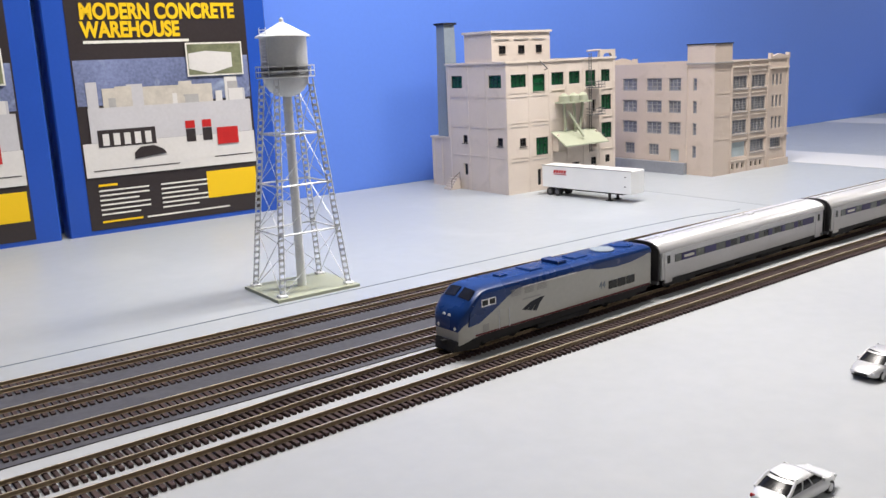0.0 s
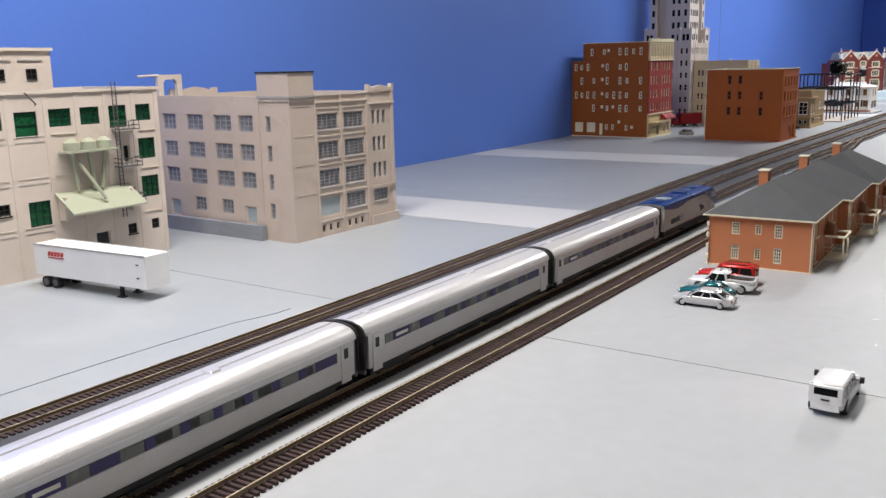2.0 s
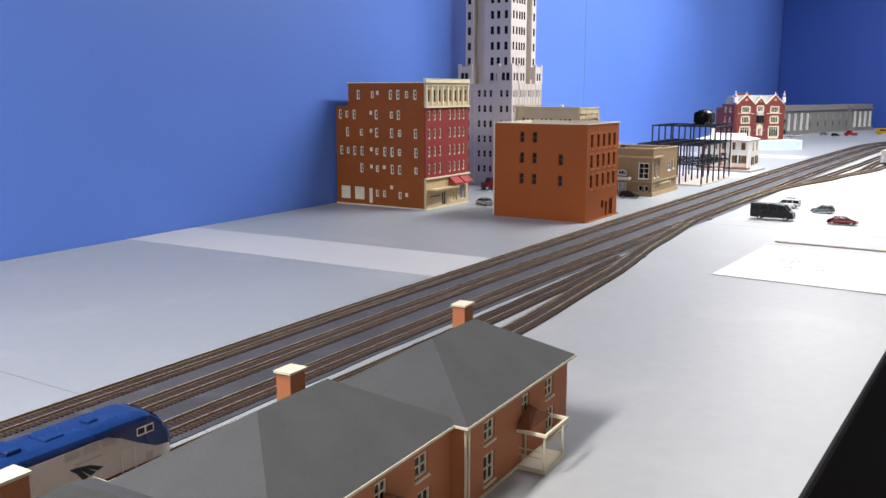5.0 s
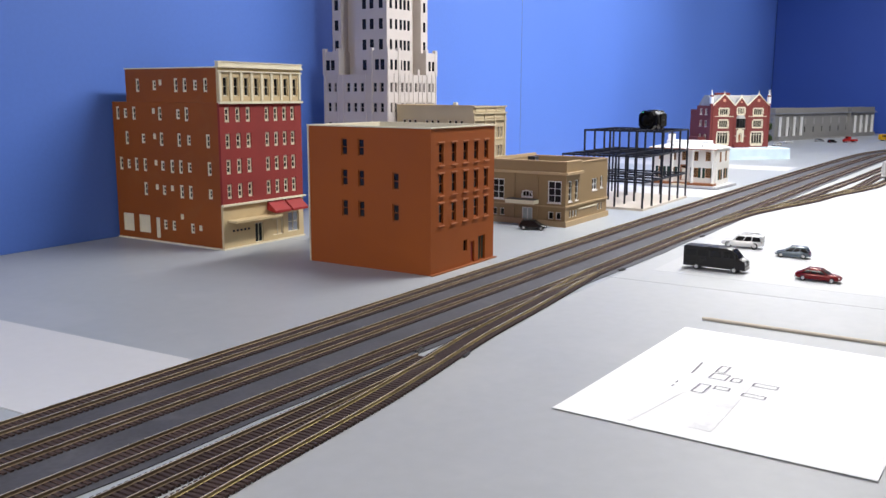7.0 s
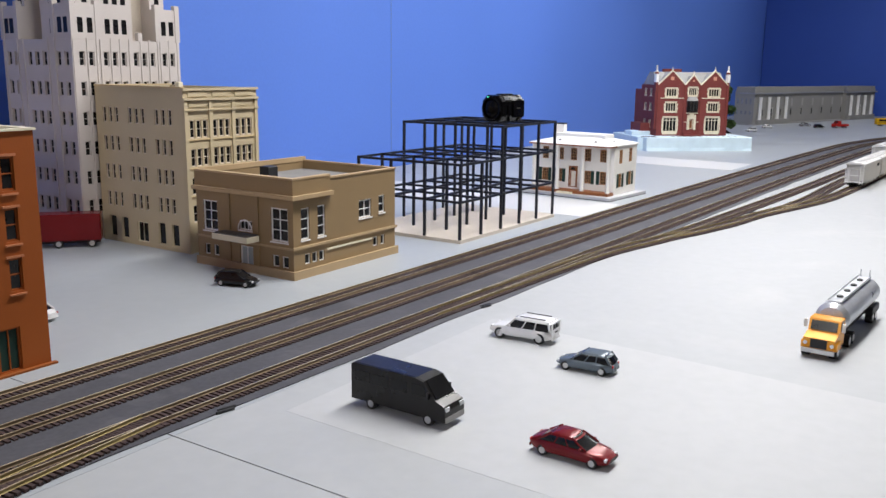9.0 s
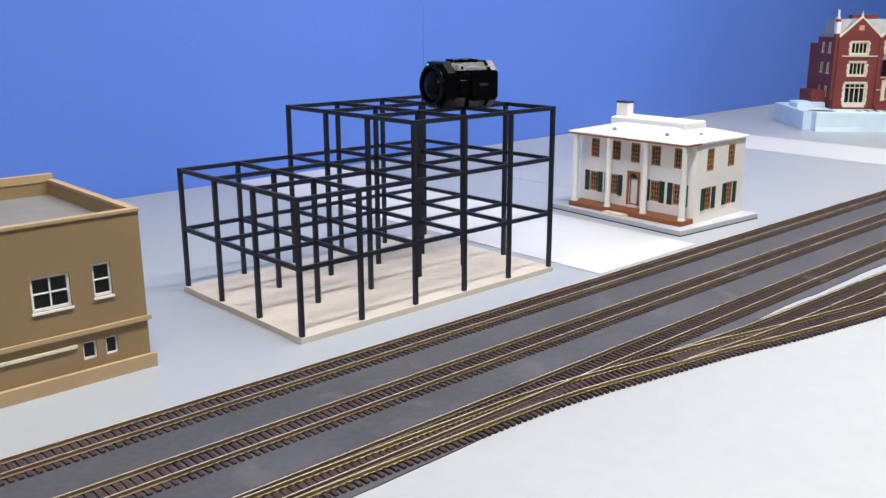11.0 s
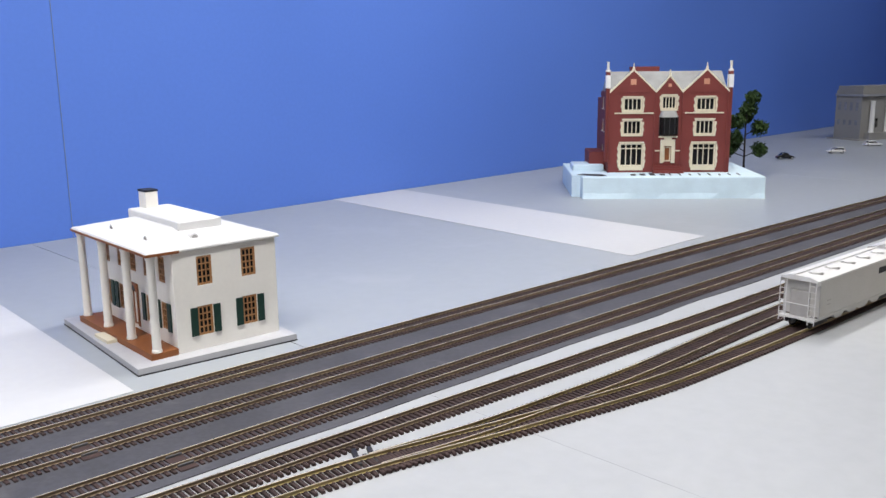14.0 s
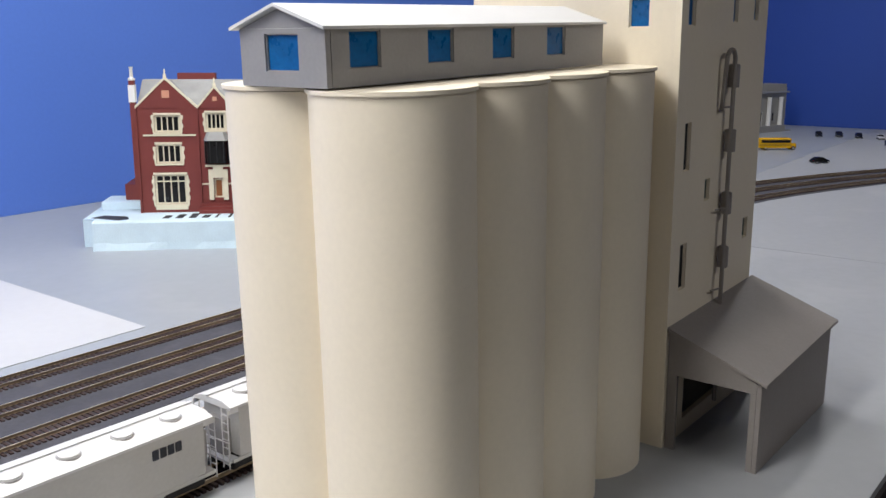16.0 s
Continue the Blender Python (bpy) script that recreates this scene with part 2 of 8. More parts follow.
def paint(name, col, rough=0.25, metal=0.2):
    return mk(name, col, rough, metal, var=0.05, s1=60, s2=400, bump=0.01, rvar=0.06)


# ---- mesh tools ----


class Mb:
    """Collects vertices and faces for one mesh."""

    def __init__(self):
        self.v, self.f = [], []

    def add(self, verts, faces):
        n = len(self.v)
        self.v += [tuple(p) for p in verts]
        self.f += [tuple(n + i for i in q) for q in faces]
        return self

    def box(self, x0, x1, y0, y1, z0, z1):
        p = [(x, y, z) for z in (z0, z1) for y in (y0, y1) for x in (x0, x1)]
        return self.add(p, [(0, 2, 3, 1), (4, 5, 7, 6), (0, 1, 5, 4), (2, 6, 7, 3), (0, 4, 6, 2), (1, 3, 7, 5)])

    def soft_box(self, x0, x1, y0, y1, z0, z1, b):
        """A box with chamfered upright and top edges."""
        rings = []
        for z, i in ((z0, 0), (z1 - b, 0), (z1, b)):
            a0, a1, c0, c1 = x0 + i, x1 - i, y0 + i, y1 - i
            rings.append([(a0 + b, c0, z), (a1 - b, c0, z), (a1, c0 + b, z), (a1, c1 - b, z), (a1 - b, c1, z), (a0 + b, c1, z), (a0, c1 - b, z), (a0, c0 + b, z)])
        return self.loft(rings)

    def loft(self, rings, closed=True, caps=True):
        n, k = len(self.v), len(rings[0])
        for r in rings:
            self.v += [tuple(p) for p in r]
        for i in range(len(rings) - 1):
            for j in range(k if closed else k - 1):
                a, b = n + i * k + j, n + i * k + (j + 1) % k
                self.f.append((a, b, b + k, a + k))
        if caps and closed:
            self.f.append(tuple(n + j for j in reversed(range(k))))
            self.f.append(tuple(n + (len(rings) - 1) * k + j for j in range(k)))
        return self

    def rod(self, a, b, r, seg=6, r2=None):
        a, b = Vector(a), Vector(b)
        d = (b - a).normalized()
        s = d.orthogonal().normalized()
        q = d.cross(s)
        ring = lambda c, rad: [c + (s * math.cos(6.28318 * i / seg) + q * math.sin(6.28318 * i / seg)) * rad for i in range(seg)]
        return self.loft([ring(a, r), ring(b, r if r2 is None else r2)])

    def turned(self, x, y, prof, seg=24):
        """A round body about an upright axis; prof: (radius, z) from bottom to top."""
        return self.loft([[(x + r * math.cos(6.28318 * i / seg), y + r * math.sin(6.28318 * i / seg), z) for i in range(seg)] for r, z in prof])

    def wheel(self, x, y0, y1, z, r, seg=16):
        return self.loft([[(x + r * math.cos(6.28318 * i / seg), y, z + r * math.sin(6.28318 * i / seg)) for i in range(seg)] for y in (y0, y1)])

    def prism(self, pts, y0, y1):
        """A polygon in x and z, drawn out along y."""
        return self.loft([[(x, y0, z) for x, z in pts], [(x, y1, z) for x, z in pts]])

    def slab(self, pts, z0, z1):
        return self.loft([[(x, y, z0) for x, y in pts], [(x, y, z1) for x, y in pts]])

    def mesh(self, name, material, smooth=False):
        me = bpy.data.meshes.new(name)
        me.from_pydata(self.v, [], self.f)
        bm = bmesh.new()
        bm.from_mesh(me)
        bmesh.ops.recalc_face_normals(bm, faces=bm.faces)
        bm.to_mesh(me)
        bm.free()
        me.materials.append(material)
        if smooth:
            me.polygons.foreach_set("use_smooth", [True] * len(me.polygons))
            me.set_sharp_from_angle(angle=radians(38))
        return me


def place(name, me, parent=None, m=None, label=""):
    ob = new(name, me)
    if parent is not None:
        ob.parent = parent
    if m is not None:
        ob.matrix_local = m
    if label:
        ob["label"] = label
    return ob


def part(name, mb, material, parent, label="", m=None, smooth=False):
    return place(name, mb.mesh(name, material, smooth), parent, m, label)


def thing(name, label, category, x, y, z=0.0, rz=0.0, group="", kind=""):
    ob = new(name)
    ob.empty_display_size = 0.02
    ob.matrix_world = pose(x, y, z, 0, 0, rz)
    return tagged(ob, label, category, group, kind)


def words(text, size, name="lettering", bold=0.0):
    cu = bpy.data.curves.new(name, "FONT")
    cu.body, cu.size, cu.extrude, cu.align_x, cu.offset = text, size, 0.0002, "LEFT", bold
    ob = bpy.data.objects.new(name, cu)
    scene.collection.objects.link(ob)
    bpy.context.view_layer.update()
    me = bpy.data.meshes.new_from_object(ob.evaluated_get(bpy.context.evaluated_depsgraph_get()))
    bpy.data.objects.remove(ob)
    return me


# ---- walls with real openings ----


def pierced(width, height, holes, t=0.004, z0=0.0):
    """A wall slab in x (along), y (inward) and z with rectangular openings (u, v, w, h), u and v the middle."""
    mb = Mb()
    us = sorted({0.0, width, *(round(max(0, u - w / 2), 5) for u, v, w, h in holes), *(round(min(width, u + w / 2), 5) for u, v, w, h in holes)})
    vs = sorted({z0, height, *(round(max(z0, v - h / 2), 5) for u, v, w, h in holes), *(round(min(height, v + h / 2), 5) for u, v, w, h in holes)})
    nu, nv = len(us) - 1, len(vs) - 1
    solid = [[True] * nv for _ in range(nu)]
    for i in range(nu):
        uc = (us[i] + us[i + 1]) / 2
        for j in range(nv):
            vc = (vs[j] + vs[j + 1]) / 2
            solid[i][j] = not any(abs(uc - u) < w / 2 and abs(vc - v) < h / 2 for u, v, w, h in holes)
    index = {}

    def vert(i, j, k):
        if (i, j, k) not in index:
            index[i, j, k] = len(mb.v)
            mb.v.append((us[i], t * k, vs[j]))
        return index[i, j, k]

    filled = lambda i, j: 0 <= i < nu and 0 <= j < nv and solid[i][j]
    for i in range(nu):
        for j in range(nv):
            if not solid[i][j]:
                continue
            for k in (0, 1):
                mb.f.append((vert(i, j, k), vert(i + 1, j, k), vert(i + 1, j + 1, k), vert(i, j + 1, k)))
            if not filled(i - 1, j):
                mb.f.append((vert(i, j, 0), vert(i, j, 1), vert(i, j + 1, 1), vert(i, j + 1, 0)))
            if not filled(i + 1, j):
                mb.f.append((vert(i + 1, j, 0), vert(i + 1, j, 1), vert(i + 1, j + 1, 1), vert(i + 1, j + 1, 0)))
            if not filled(i, j - 1):
                mb.f.append((vert(i, j, 0), vert(i + 1, j, 0), vert(i + 1, j, 1), vert(i, j, 1)))
            if not filled(i, j + 1):
                mb.f.append((vert(i, j + 1, 0), vert(i + 1, j + 1, 0), vert(i + 1, j + 1, 1), vert(i, j + 1, 1)))
    return mb


SIDES = {"front": lambda w, d: pose(0, 0, 0), "left": lambda w, d: pose(0, d, 0, 0, 0, -90), "right": lambda w, d: pose(w, 0, 0, 0, 0, 90), "back": lambda w, d: pose(w, d, 0, 0, 0, 180)}
MADE = {}


def window_mesh(w, h, bars, rows, fmat, edge, sill, t):
    """A sash: frame round the opening, upright and level bars, sill."""
    key = ("win", round(w, 5), round(h, 5), bars, rows, fmat.name, edge, sill, t)
    if key not in MADE:
        e, y0, y1 = edge, t * 0.35, t * 0.7
        us = [e + (w - 2 * e) * (i + 0.5) / (bars + 1) for i in range(bars + 1)]
        vs = [e + (h - 2 * e) * (j + 0.5) / (rows + 1) for j in range(rows + 1)]
        a, b = (w - 2 * e) / (bars + 1) - (e * 0.7 if bars else 0), (h - 2 * e) / (rows + 1) - (e * 0.7 if rows else 0)
        mb = pierced(w, h, [(u, v, a, b) for u in us for v in vs], y1 - y0)
        mb.v = [(x - w / 2, y + y0, z - h / 2) for x, y, z in mb.v]
        MADE[key] = mb.mesh("window", fmat)
    return MADE[key]


def sill_mesh(w, h, mat, t):
    key = ("sill", round(w, 5), round(h, 5), mat.name)
    if key not in MADE:
        MADE[key] = Mb().box(-w / 2 - 0.0008, w / 2 + 0.0008, -0.0012, t * 0.3, -h / 2 - 0.0016, -h / 2 - 0.0002).mesh("sill", mat)
    return MADE[key]


def pane_mesh(w, h, gmat, t):
    key = ("pane", round(w, 5), round(h, 5), gmat.name, t)
    if key not in MADE:
        MADE[key] = Mb().box(-w / 2, w / 2, t * 0.62, t * 0.8, -h / 2, h / 2).mesh("pane", gmat)
    return MADE[key]


def side_wall(owner, side, w, d, height, holes, mat, t=0.004, z0=0.0, inset=0.0, label="", rim=0.12):
    """One wall of a box building with windows in its openings. holes: (u, v, w, h, kind, frame, glass, bars, rows)."""
    m = SIDES[side](w, d)
    if inset:
        m = m @ pose(0, inset, 0)
    short = side in ("left", "right")
    length, cut = (d - 2 * t, t) if short else (w, 0.0)
    mb = pierced(length, height, [(u - cut, v, a, b) for u, v, a, b, *_ in holes], t, z0)
    wall = part("wall", mb, mat, owner, label, m @ pose(cut, 0, 0))
    for u, v, a, b, kind, fm, gm, bars, rows in holes:
        at = m @ pose(u, 0, v)
        edge, sill = min(0.0012 if rim < 0.15 else 0.0023, a * rim), 0.0008 if kind == "window" else 0.0
        ob = place(kind, window_mesh(a, b, bars, rows, fm, edge, sill, t), owner, at)
        if sill and a >= 0.012:
            place("sill", sill_mesh(a, b, fm, t), ob)
        place("pane" if kind == "window" else "panel", pane_mesh(a - 0.0004, b - 0.0004, gm, t), ob)
    return wall


def flat_roof(owner, w, d, z, mat, t=0.004):
    part("roof", Mb().box(t + 0.0002, w - t - 0.0002, t + 0.0002, d - t - 0.0002, z - 0.002, z), mat, owner)

# ---- room and table ----
WALL_SLOPE = math.degrees(math.atan(0.027))
wall = tagged(new("wall_back"), "blue painted backdrop wall of joined boards", "wall", kind="structure")
wall.matrix_world = pose(0, 1.395, 0, 0, 0, WALL_SLOPE)
wall_seams = [-3.2, -1.31, 1.13, 4.40, 6.84, 8.25]
for a, b in zip(wall_seams, wall_seams[1:]):
    part("board", Mb().box(a + 0.0001, b - 0.0001, 0.0, 0.02, -0.1, 1.5), M_WALL, wall)
part("backing", Mb().box(-3.2, 8.25, 0.0205, 0.06, -0.95, 1.5), M_GAP, wall)
part("wire", Mb().rod((4.401, -0.0006, 0.0), (4.4, -0.0006, 0.75), 0.0004), M_SLATE, wall, "thin dark cable hanging down the seam")
tagged(place("wall_end", Mb().box(8.1, 8.16, -3.0, 1.61, -0.95, 1.5).mesh("wall_end", M_WALLDARK)), "end wall in a darker blue than the backdrop", "wall", kind="structure")
tagged(place("wall_start", Mb().box(-3.06, -3.0, -3.0, 1.3, -0.95, 1.5).mesh("wall_start", M_ROOMW)), "pale painted room wall", "wall", kind="structure")
tagged(place("wall_front", Mb().box(-3.0, 8.1, -3.06, -3.0, -0.95, 1.5).mesh("wall_front", M_ROOMW)), "pale painted room wall", "wall", kind="structure")
tagged(place("floor", Mb().box(-3.06, 8.16, -3.06, 1.7, -0.99, -0.95).mesh("floor", M_FLOOR)), "dark carpeted room floor", "floor", kind="structure")
tagged(place("ceiling", Mb().box(-3.06, 8.16, -3.06, 1.75, 1.5, 1.54).mesh("ceiling", M_CEIL)), "pale tiled ceiling", "ceiling", kind="structure")


def edge_y(x):
    """The table's near edge."""
    return 0.365 - 0.026 * x if x < 3.9 else 0.2636 - 0.065 * (x - 3.9)


def far_y(x):
    return 1.394 + 0.027 * x


FRONT_Y = 0.69
table = tagged(new("table"), "long painted layout table with joined grey boards and a black skirt", "table", kind="structure")
seams = [-2.99, 1.193, 1.842, 3.075, 4.337, 5.782, 8.09]
for a, b in zip(seams, seams[1:]):
    g = 0.0006
    f = 0.00012
    part("board", Mb().slab([(a + g, FRONT_Y), (b - g, FRONT_Y), (b - g, far_y(b) - 0.001), (a + g, far_y(a) - 0.001)], -0.018, 0.0), M_TABLE, table)
    cuts = [a + (f if a == 4.337 else g)] + [x for x in (3.9,) if a < x < b] + [b - (f if b == 4.337 else g)]
    part("board", Mb().slab([(x, edge_y(x)) for x in cuts] + [(cuts[-1], FRONT_Y - 0.0004), (cuts[0], FRONT_Y - 0.0004)], -0.006, 0.0), M_FRONT, table)
part("frame", Mb().slab([(-2.99, edge_y(-2.99) + 0.02), (3.9, edge_y(3.9) + 0.02), (8.09, edge_y(8.09) + 0.02), (8.09, 1.58), (-2.99, 1.29)], -0.10, -0.0185), M_GAP, table)
M_EDGE = mk("raw_board_edge", (0.105, 0.092, 0.088), 0.75, var=0.2, s1=40, s2=300, bump=0.2)
part("edge_strip", Mb().slab([(-2.99, edge_y(-2.99) + 0.001), (3.9, edge_y(3.9) + 0.001), (8.09, edge_y(8.09) + 0.001), (8.09, edge_y(8.09) + 0.010), (3.9, edge_y(3.9) + 0.010), (-2.99, edge_y(-2.99) + 0.010)], -0.016, -0.0062), M_EDGE, table, "raw grey-brown board edge")
part("skirt", Mb().slab([(-2.99, edge_y(-2.99) + 0.006), (3.9, edge_y(3.9) + 0.006), (8.09, edge_y(8.09) + 0.006), (8.09, edge_y(8.09) + 0.012), (3.9, edge_y(3.9) + 0.012), (-2.99, edge_y(-2.99) + 0.012)], -0.95, -0.0162), M_SKIRT, table)

for a0, a1, b0, b1 in ((1.60, 1.757, 1.60, 1.745), (2.39, 2.545, 2.365, 2.515), (4.018, 4.18, 4.02, 4.205), (4.853, 5.036, 4.885, 5.06)):
    tagged(place("road", Mb().slab([(a0, 0.842), (a1, 0.842), (b1, far_y(b1) - 0.003), (b0, far_y(b0) - 0.003)], 0.0002, 0.0007).mesh("road", M_ROAD)), "white painted road strip across the table", "road", kind="structure")

tagged(place("road", Mb().slab([(3.136, edge_y(3.136) + 0.0005), (3.404, edge_y(3.404) + 0.0005), (3.428, 0.66), (3.147, 0.66)], -0.0005, 0.00012).mesh("road", M_PATCH)), "pale painted strip on the front of the table", "road", kind="structure")

# pale glossy strokes near the edge, drawn as glints of the lamps
rng = random.Random(41)
scuffs = Mb()
for k in range(26):
    x, off = rng.gauss(1.43, 0.06), rng.uniform(0.025, 0.10)
    a, n = rng.uniform(-0.5, 0.5) + (1.5 if k % 3 == 0 else 0.0), rng.uniform(0.003, 0.010)
    bow, thick = rng.uniform(-0.3, 0.3) * n, rng.uniform(0.0003, 0.0008)
    line = [((q - 0.5) * n, bow * 4 * q * (1 - q), thick * (0.25 + 2.2 * q * (1 - q))) for q in (0.0, 0.25, 0.5, 0.75, 1.0)]
    rim = [(u, v + h) for u, v, h in line] + [(u, v - h) for u, v, h in line[::-1]]
    scuffs.slab([(x + u * math.cos(a) - v * math.sin(a), edge_y(x) + off + u * math.sin(a) + v * math.cos(a)) for u, v in rim][::-1], -0.0003, 0.00010)
tagged(place("scuff_marks", scuffs.mesh("scuff_marks", M_GLINT)), "pale glossy strokes painted as lamp glints on the table", "paint scuffs", kind="stuff")

# ---- tracks ----


def smooth_path(pts, step=0.02):
    """A smooth line through points, at even steps."""
    p = [Vector((x, y)) for x, y in pts]
    p = [p[0] * 2 - p[1]] + p + [p[-1] * 2 - p[-2]]
    raw = []
    for i in range(1, len(p) - 2):
        for k in range(24):
            u = k / 24
            a, b, c, d = p[i - 1], p[i], p[i + 1], p[i + 2]
            raw.append(0.5 * (2 * b + (c - a) * u + (2 * a - 5 * b + 4 * c - d) * u * u + (3 * b - a - 3 * c + d) * u ** 3))
    raw.append(p[-2])
    out, rest = [raw[0]], step
    for a, b in zip(raw, raw[1:]):
        seg = (b - a).length
        while seg >= rest and seg > 0:
            a = a + (b - a) * (rest / seg)
            out.append(a)
            seg, rest = (b - a).length, step
        rest -= seg
    return out


def normals(line):
    ns = []
    for i in range(len(line)):
        d = (line[min(i + 1, len(line) - 1)] - line[max(i - 1, 0)]).normalized()
        ns.append(Vector((-d.y, d.x)))
    return ns


def shifted(line, off):
    return [p + n * (off(p.x) if callable(off) else off) for p, n in zip(line, normals(line))]


def ribbon(mb, line, prof):
    """Draws a profile of (sideways, up) along a line."""
    ns = normals(line)
    return mb.loft([[(p.x + n.x * s, p.y + n.y * s, z) for s, z in prof] for p, n in zip(line, ns)])


TIE_Z, RAIL_Z, PITCH = 0.0020, 0.0046, 0.0047
tie_meshes = {}


def track(label, line, lift, near, brass=(9, 9), gaps=()):
    owner = tagged(new("railway_track"), label, "railway track", "model railway tracks")
    z = 0.0008 + lift
    for s in (-0.00825, 0.00825):
        prof = [(s - 0.0007, TIE_Z + lift), (s + 0.0007, TIE_Z + lift), (s + 0.0003, TIE_Z + lift + 0.0006), (s + 0.00048, RAIL_Z + lift), (s - 0.00048, RAIL_Z + lift), (s - 0.0003, TIE_Z + lift + 0.0006)]
        top = RAIL_Z + lift
        i0, i1 = (sum(p.x < q for p in line) for q in brass)
        for i, j, mat in ((0, i0, M_RAIL), (i0, i1, M_BRASS), (i1, len(line), M_RAIL)):
            piece = line[max(0, i - 1):j]
            if len(piece) < 3:
                continue
            rail = part("rail", ribbon(Mb(), piece, prof), mat, owner)
            part("railhead", ribbon(Mb(), piece, [(s - 0.00044, top - 0.0002), (s + 0.00044, top - 0.0002), (s + 0.00036, top + 0.00012), (s - 0.00036, top + 0.00012)]), M_RAILTOP, rail, "bright worn running surface")
    fine = smooth_path([(p.x, p.y) for p in line], PITCH) if len(line) < 400 else line
    ns, rest, count = normals(fine), Mb(), 0
    if "tie" not in tie_meshes:
        tie = Mb().soft_box(-0.00125, 0.00125, -0.0145, 0.0145, -0.0009, TIE_Z - 0.0008, 0.0003)
        for s in (-0.0097, -0.0068, 0.0068, 0.0097):
            tie.box(-0.0008, 0.0008, s - 0.0006, s + 0.0006, TIE_Z - 0.0009, TIE_Z - 0.0002)
        tie_meshes["tie"], tie_meshes["mb"] = tie.mesh("tie", M_TIE), Mb().box(-0.00125, 0.00125, -0.0145, 0.0145, -0.0009, TIE_Z - 0.0008)
    for g in gaps:
        i = min(range(len(fine)), key=lambda k: abs(fine[k].x - g))
        m = pose(fine[i].x, fine[i].y, z, 0, 0, math.degrees(math.atan2(-ns[i].x, ns[i].y)))
        for s in (-0.00825, 0.00825):
            jo = part("rail_joiner", Mb().soft_box(-0.0055, 0.0055, s - 0.0013, s + 0.0013, 0.0006, 0.0026, 0.0003), M_IRON, owner, "dark metal joiner")
            jo.matrix_world = m
        plate = part("joint_plate", Mb().soft_box(-0.0062, 0.0062, -0.0145, 0.0145, -0.0006, 0.0009, 0.0003), M_TIE, owner, "wide dark tie at a joint")
        plate.matrix_world = m
    for p, n in zip(fine, ns):
        if any(abs(p.x - g) < 0.0068 for g in gaps):
            continue
        ang = math.degrees(math.atan2(-n.x, n.y)) + random.uniform(-0.8, 0.8)
        m = pose(p.x, p.y, z, 0, 0, ang)
        if near[0] <= p.x <= near[1] and count < 300:
            count += 1
            place("tie", tie_meshes["tie"], owner, m)
        else:
            rest.add([m @ Vector(v) for v in tie_meshes["mb"].v], tie_meshes["mb"].f)
    if rest.v:
        tagged(part("tie_rest", rest, M_TIE, owner), kind="stuff")
    return owner


MAIN = smooth_path([(-2.8, 0.795), (-1, 0.800), (0.5, 0.806), (1.0, 0.811), (1.46, 0.821), (1.9, 0.832), (2.35, 0.837), (3.0, 0.834), (3.65, 0.826), (4.43, 0.814), (5.1, 0.797), (5.6, 0.780), (5.9, 0.760), (6.2, 0.708), (6.44, 0.632), (6.7, 0.520), (6.9, 0.405), (7.08, 0.27), (7.2, 0.12), (7.26, 0.06)], PITCH)
OFF_X = (-1, 0.5, 1.0, 1.46, 2.0, 2.4, 3.0, 3.65)
OFF2 = lambda x: float(np.interp(x, OFF_X, (-0.062, -0.054, -0.050, -0.050, -0.052, -0.052, -0.057, -0.0595)))
OFF3 = lambda x: float(np.interp(x, OFF_X, (-0.118, -0.107, -0.101, -0.101, -0.105, -0.107, -0.115, -0.1175)))
at = lambda off: shifted(MAIN, off)
bed_line = MAIN
bed = Mb()
ns = normals(bed_line)
far_edge = [(p.x + n.x * 0.0150, p.y + n.y * 0.0150) for p, n in zip(bed_line, ns)][::6]
near_edge = [(p.x - n.x * w, p.y - n.y * w) for p, n, w in [(p, n, -OFF3(p.x) + float(np.interp(p.x, (2.5, 3.3), (0.0205, 0.0240))) + 0.003 * noise.noise((p.x * 9, 0, 0)) + 0.0012 * noise.noise((p.x * 60, 3, 0))) for p, n in zip(bed_line, ns)]][::6]
for z in (0.0001, 0.0008):
    bed.v += [(x, y, z) for x, y in far_edge] + [(x, y, z) for x, y in near_edge]
k = len(far_edge)
for i in range(k - 1):
    bed.f += [(2 * k + i, 3 * k + i, 3 * k + i + 1, 2 * k + i + 1), (i, i + 1, 2 * k + i + 1, 2 * k + i), (k + i, 3 * k + i, 3 * k + i + 1, k + i + 1)]
tagged(place("trackbed", bed.mesh("trackbed", M_BED)), "dark grey painted trackbed under the main tracks", "trackbed", kind="structure")

track("main track with brown ties and dull nickel rails", at(0.0), 0.0, (3.55, 5.5))
track("main track with brown ties and dull nickel rails", at(OFF2), 0.0, (3.55, 5.5), gaps=(4.106,))
T3 = at(OFF3)
track("main track with brown ties and dull nickel rails", T3, 0.0, (3.4, 5.36), gaps=(4.143,))


def y_on(line, x):
    return min(line, key=lambda p: abs(p.x - x)).y


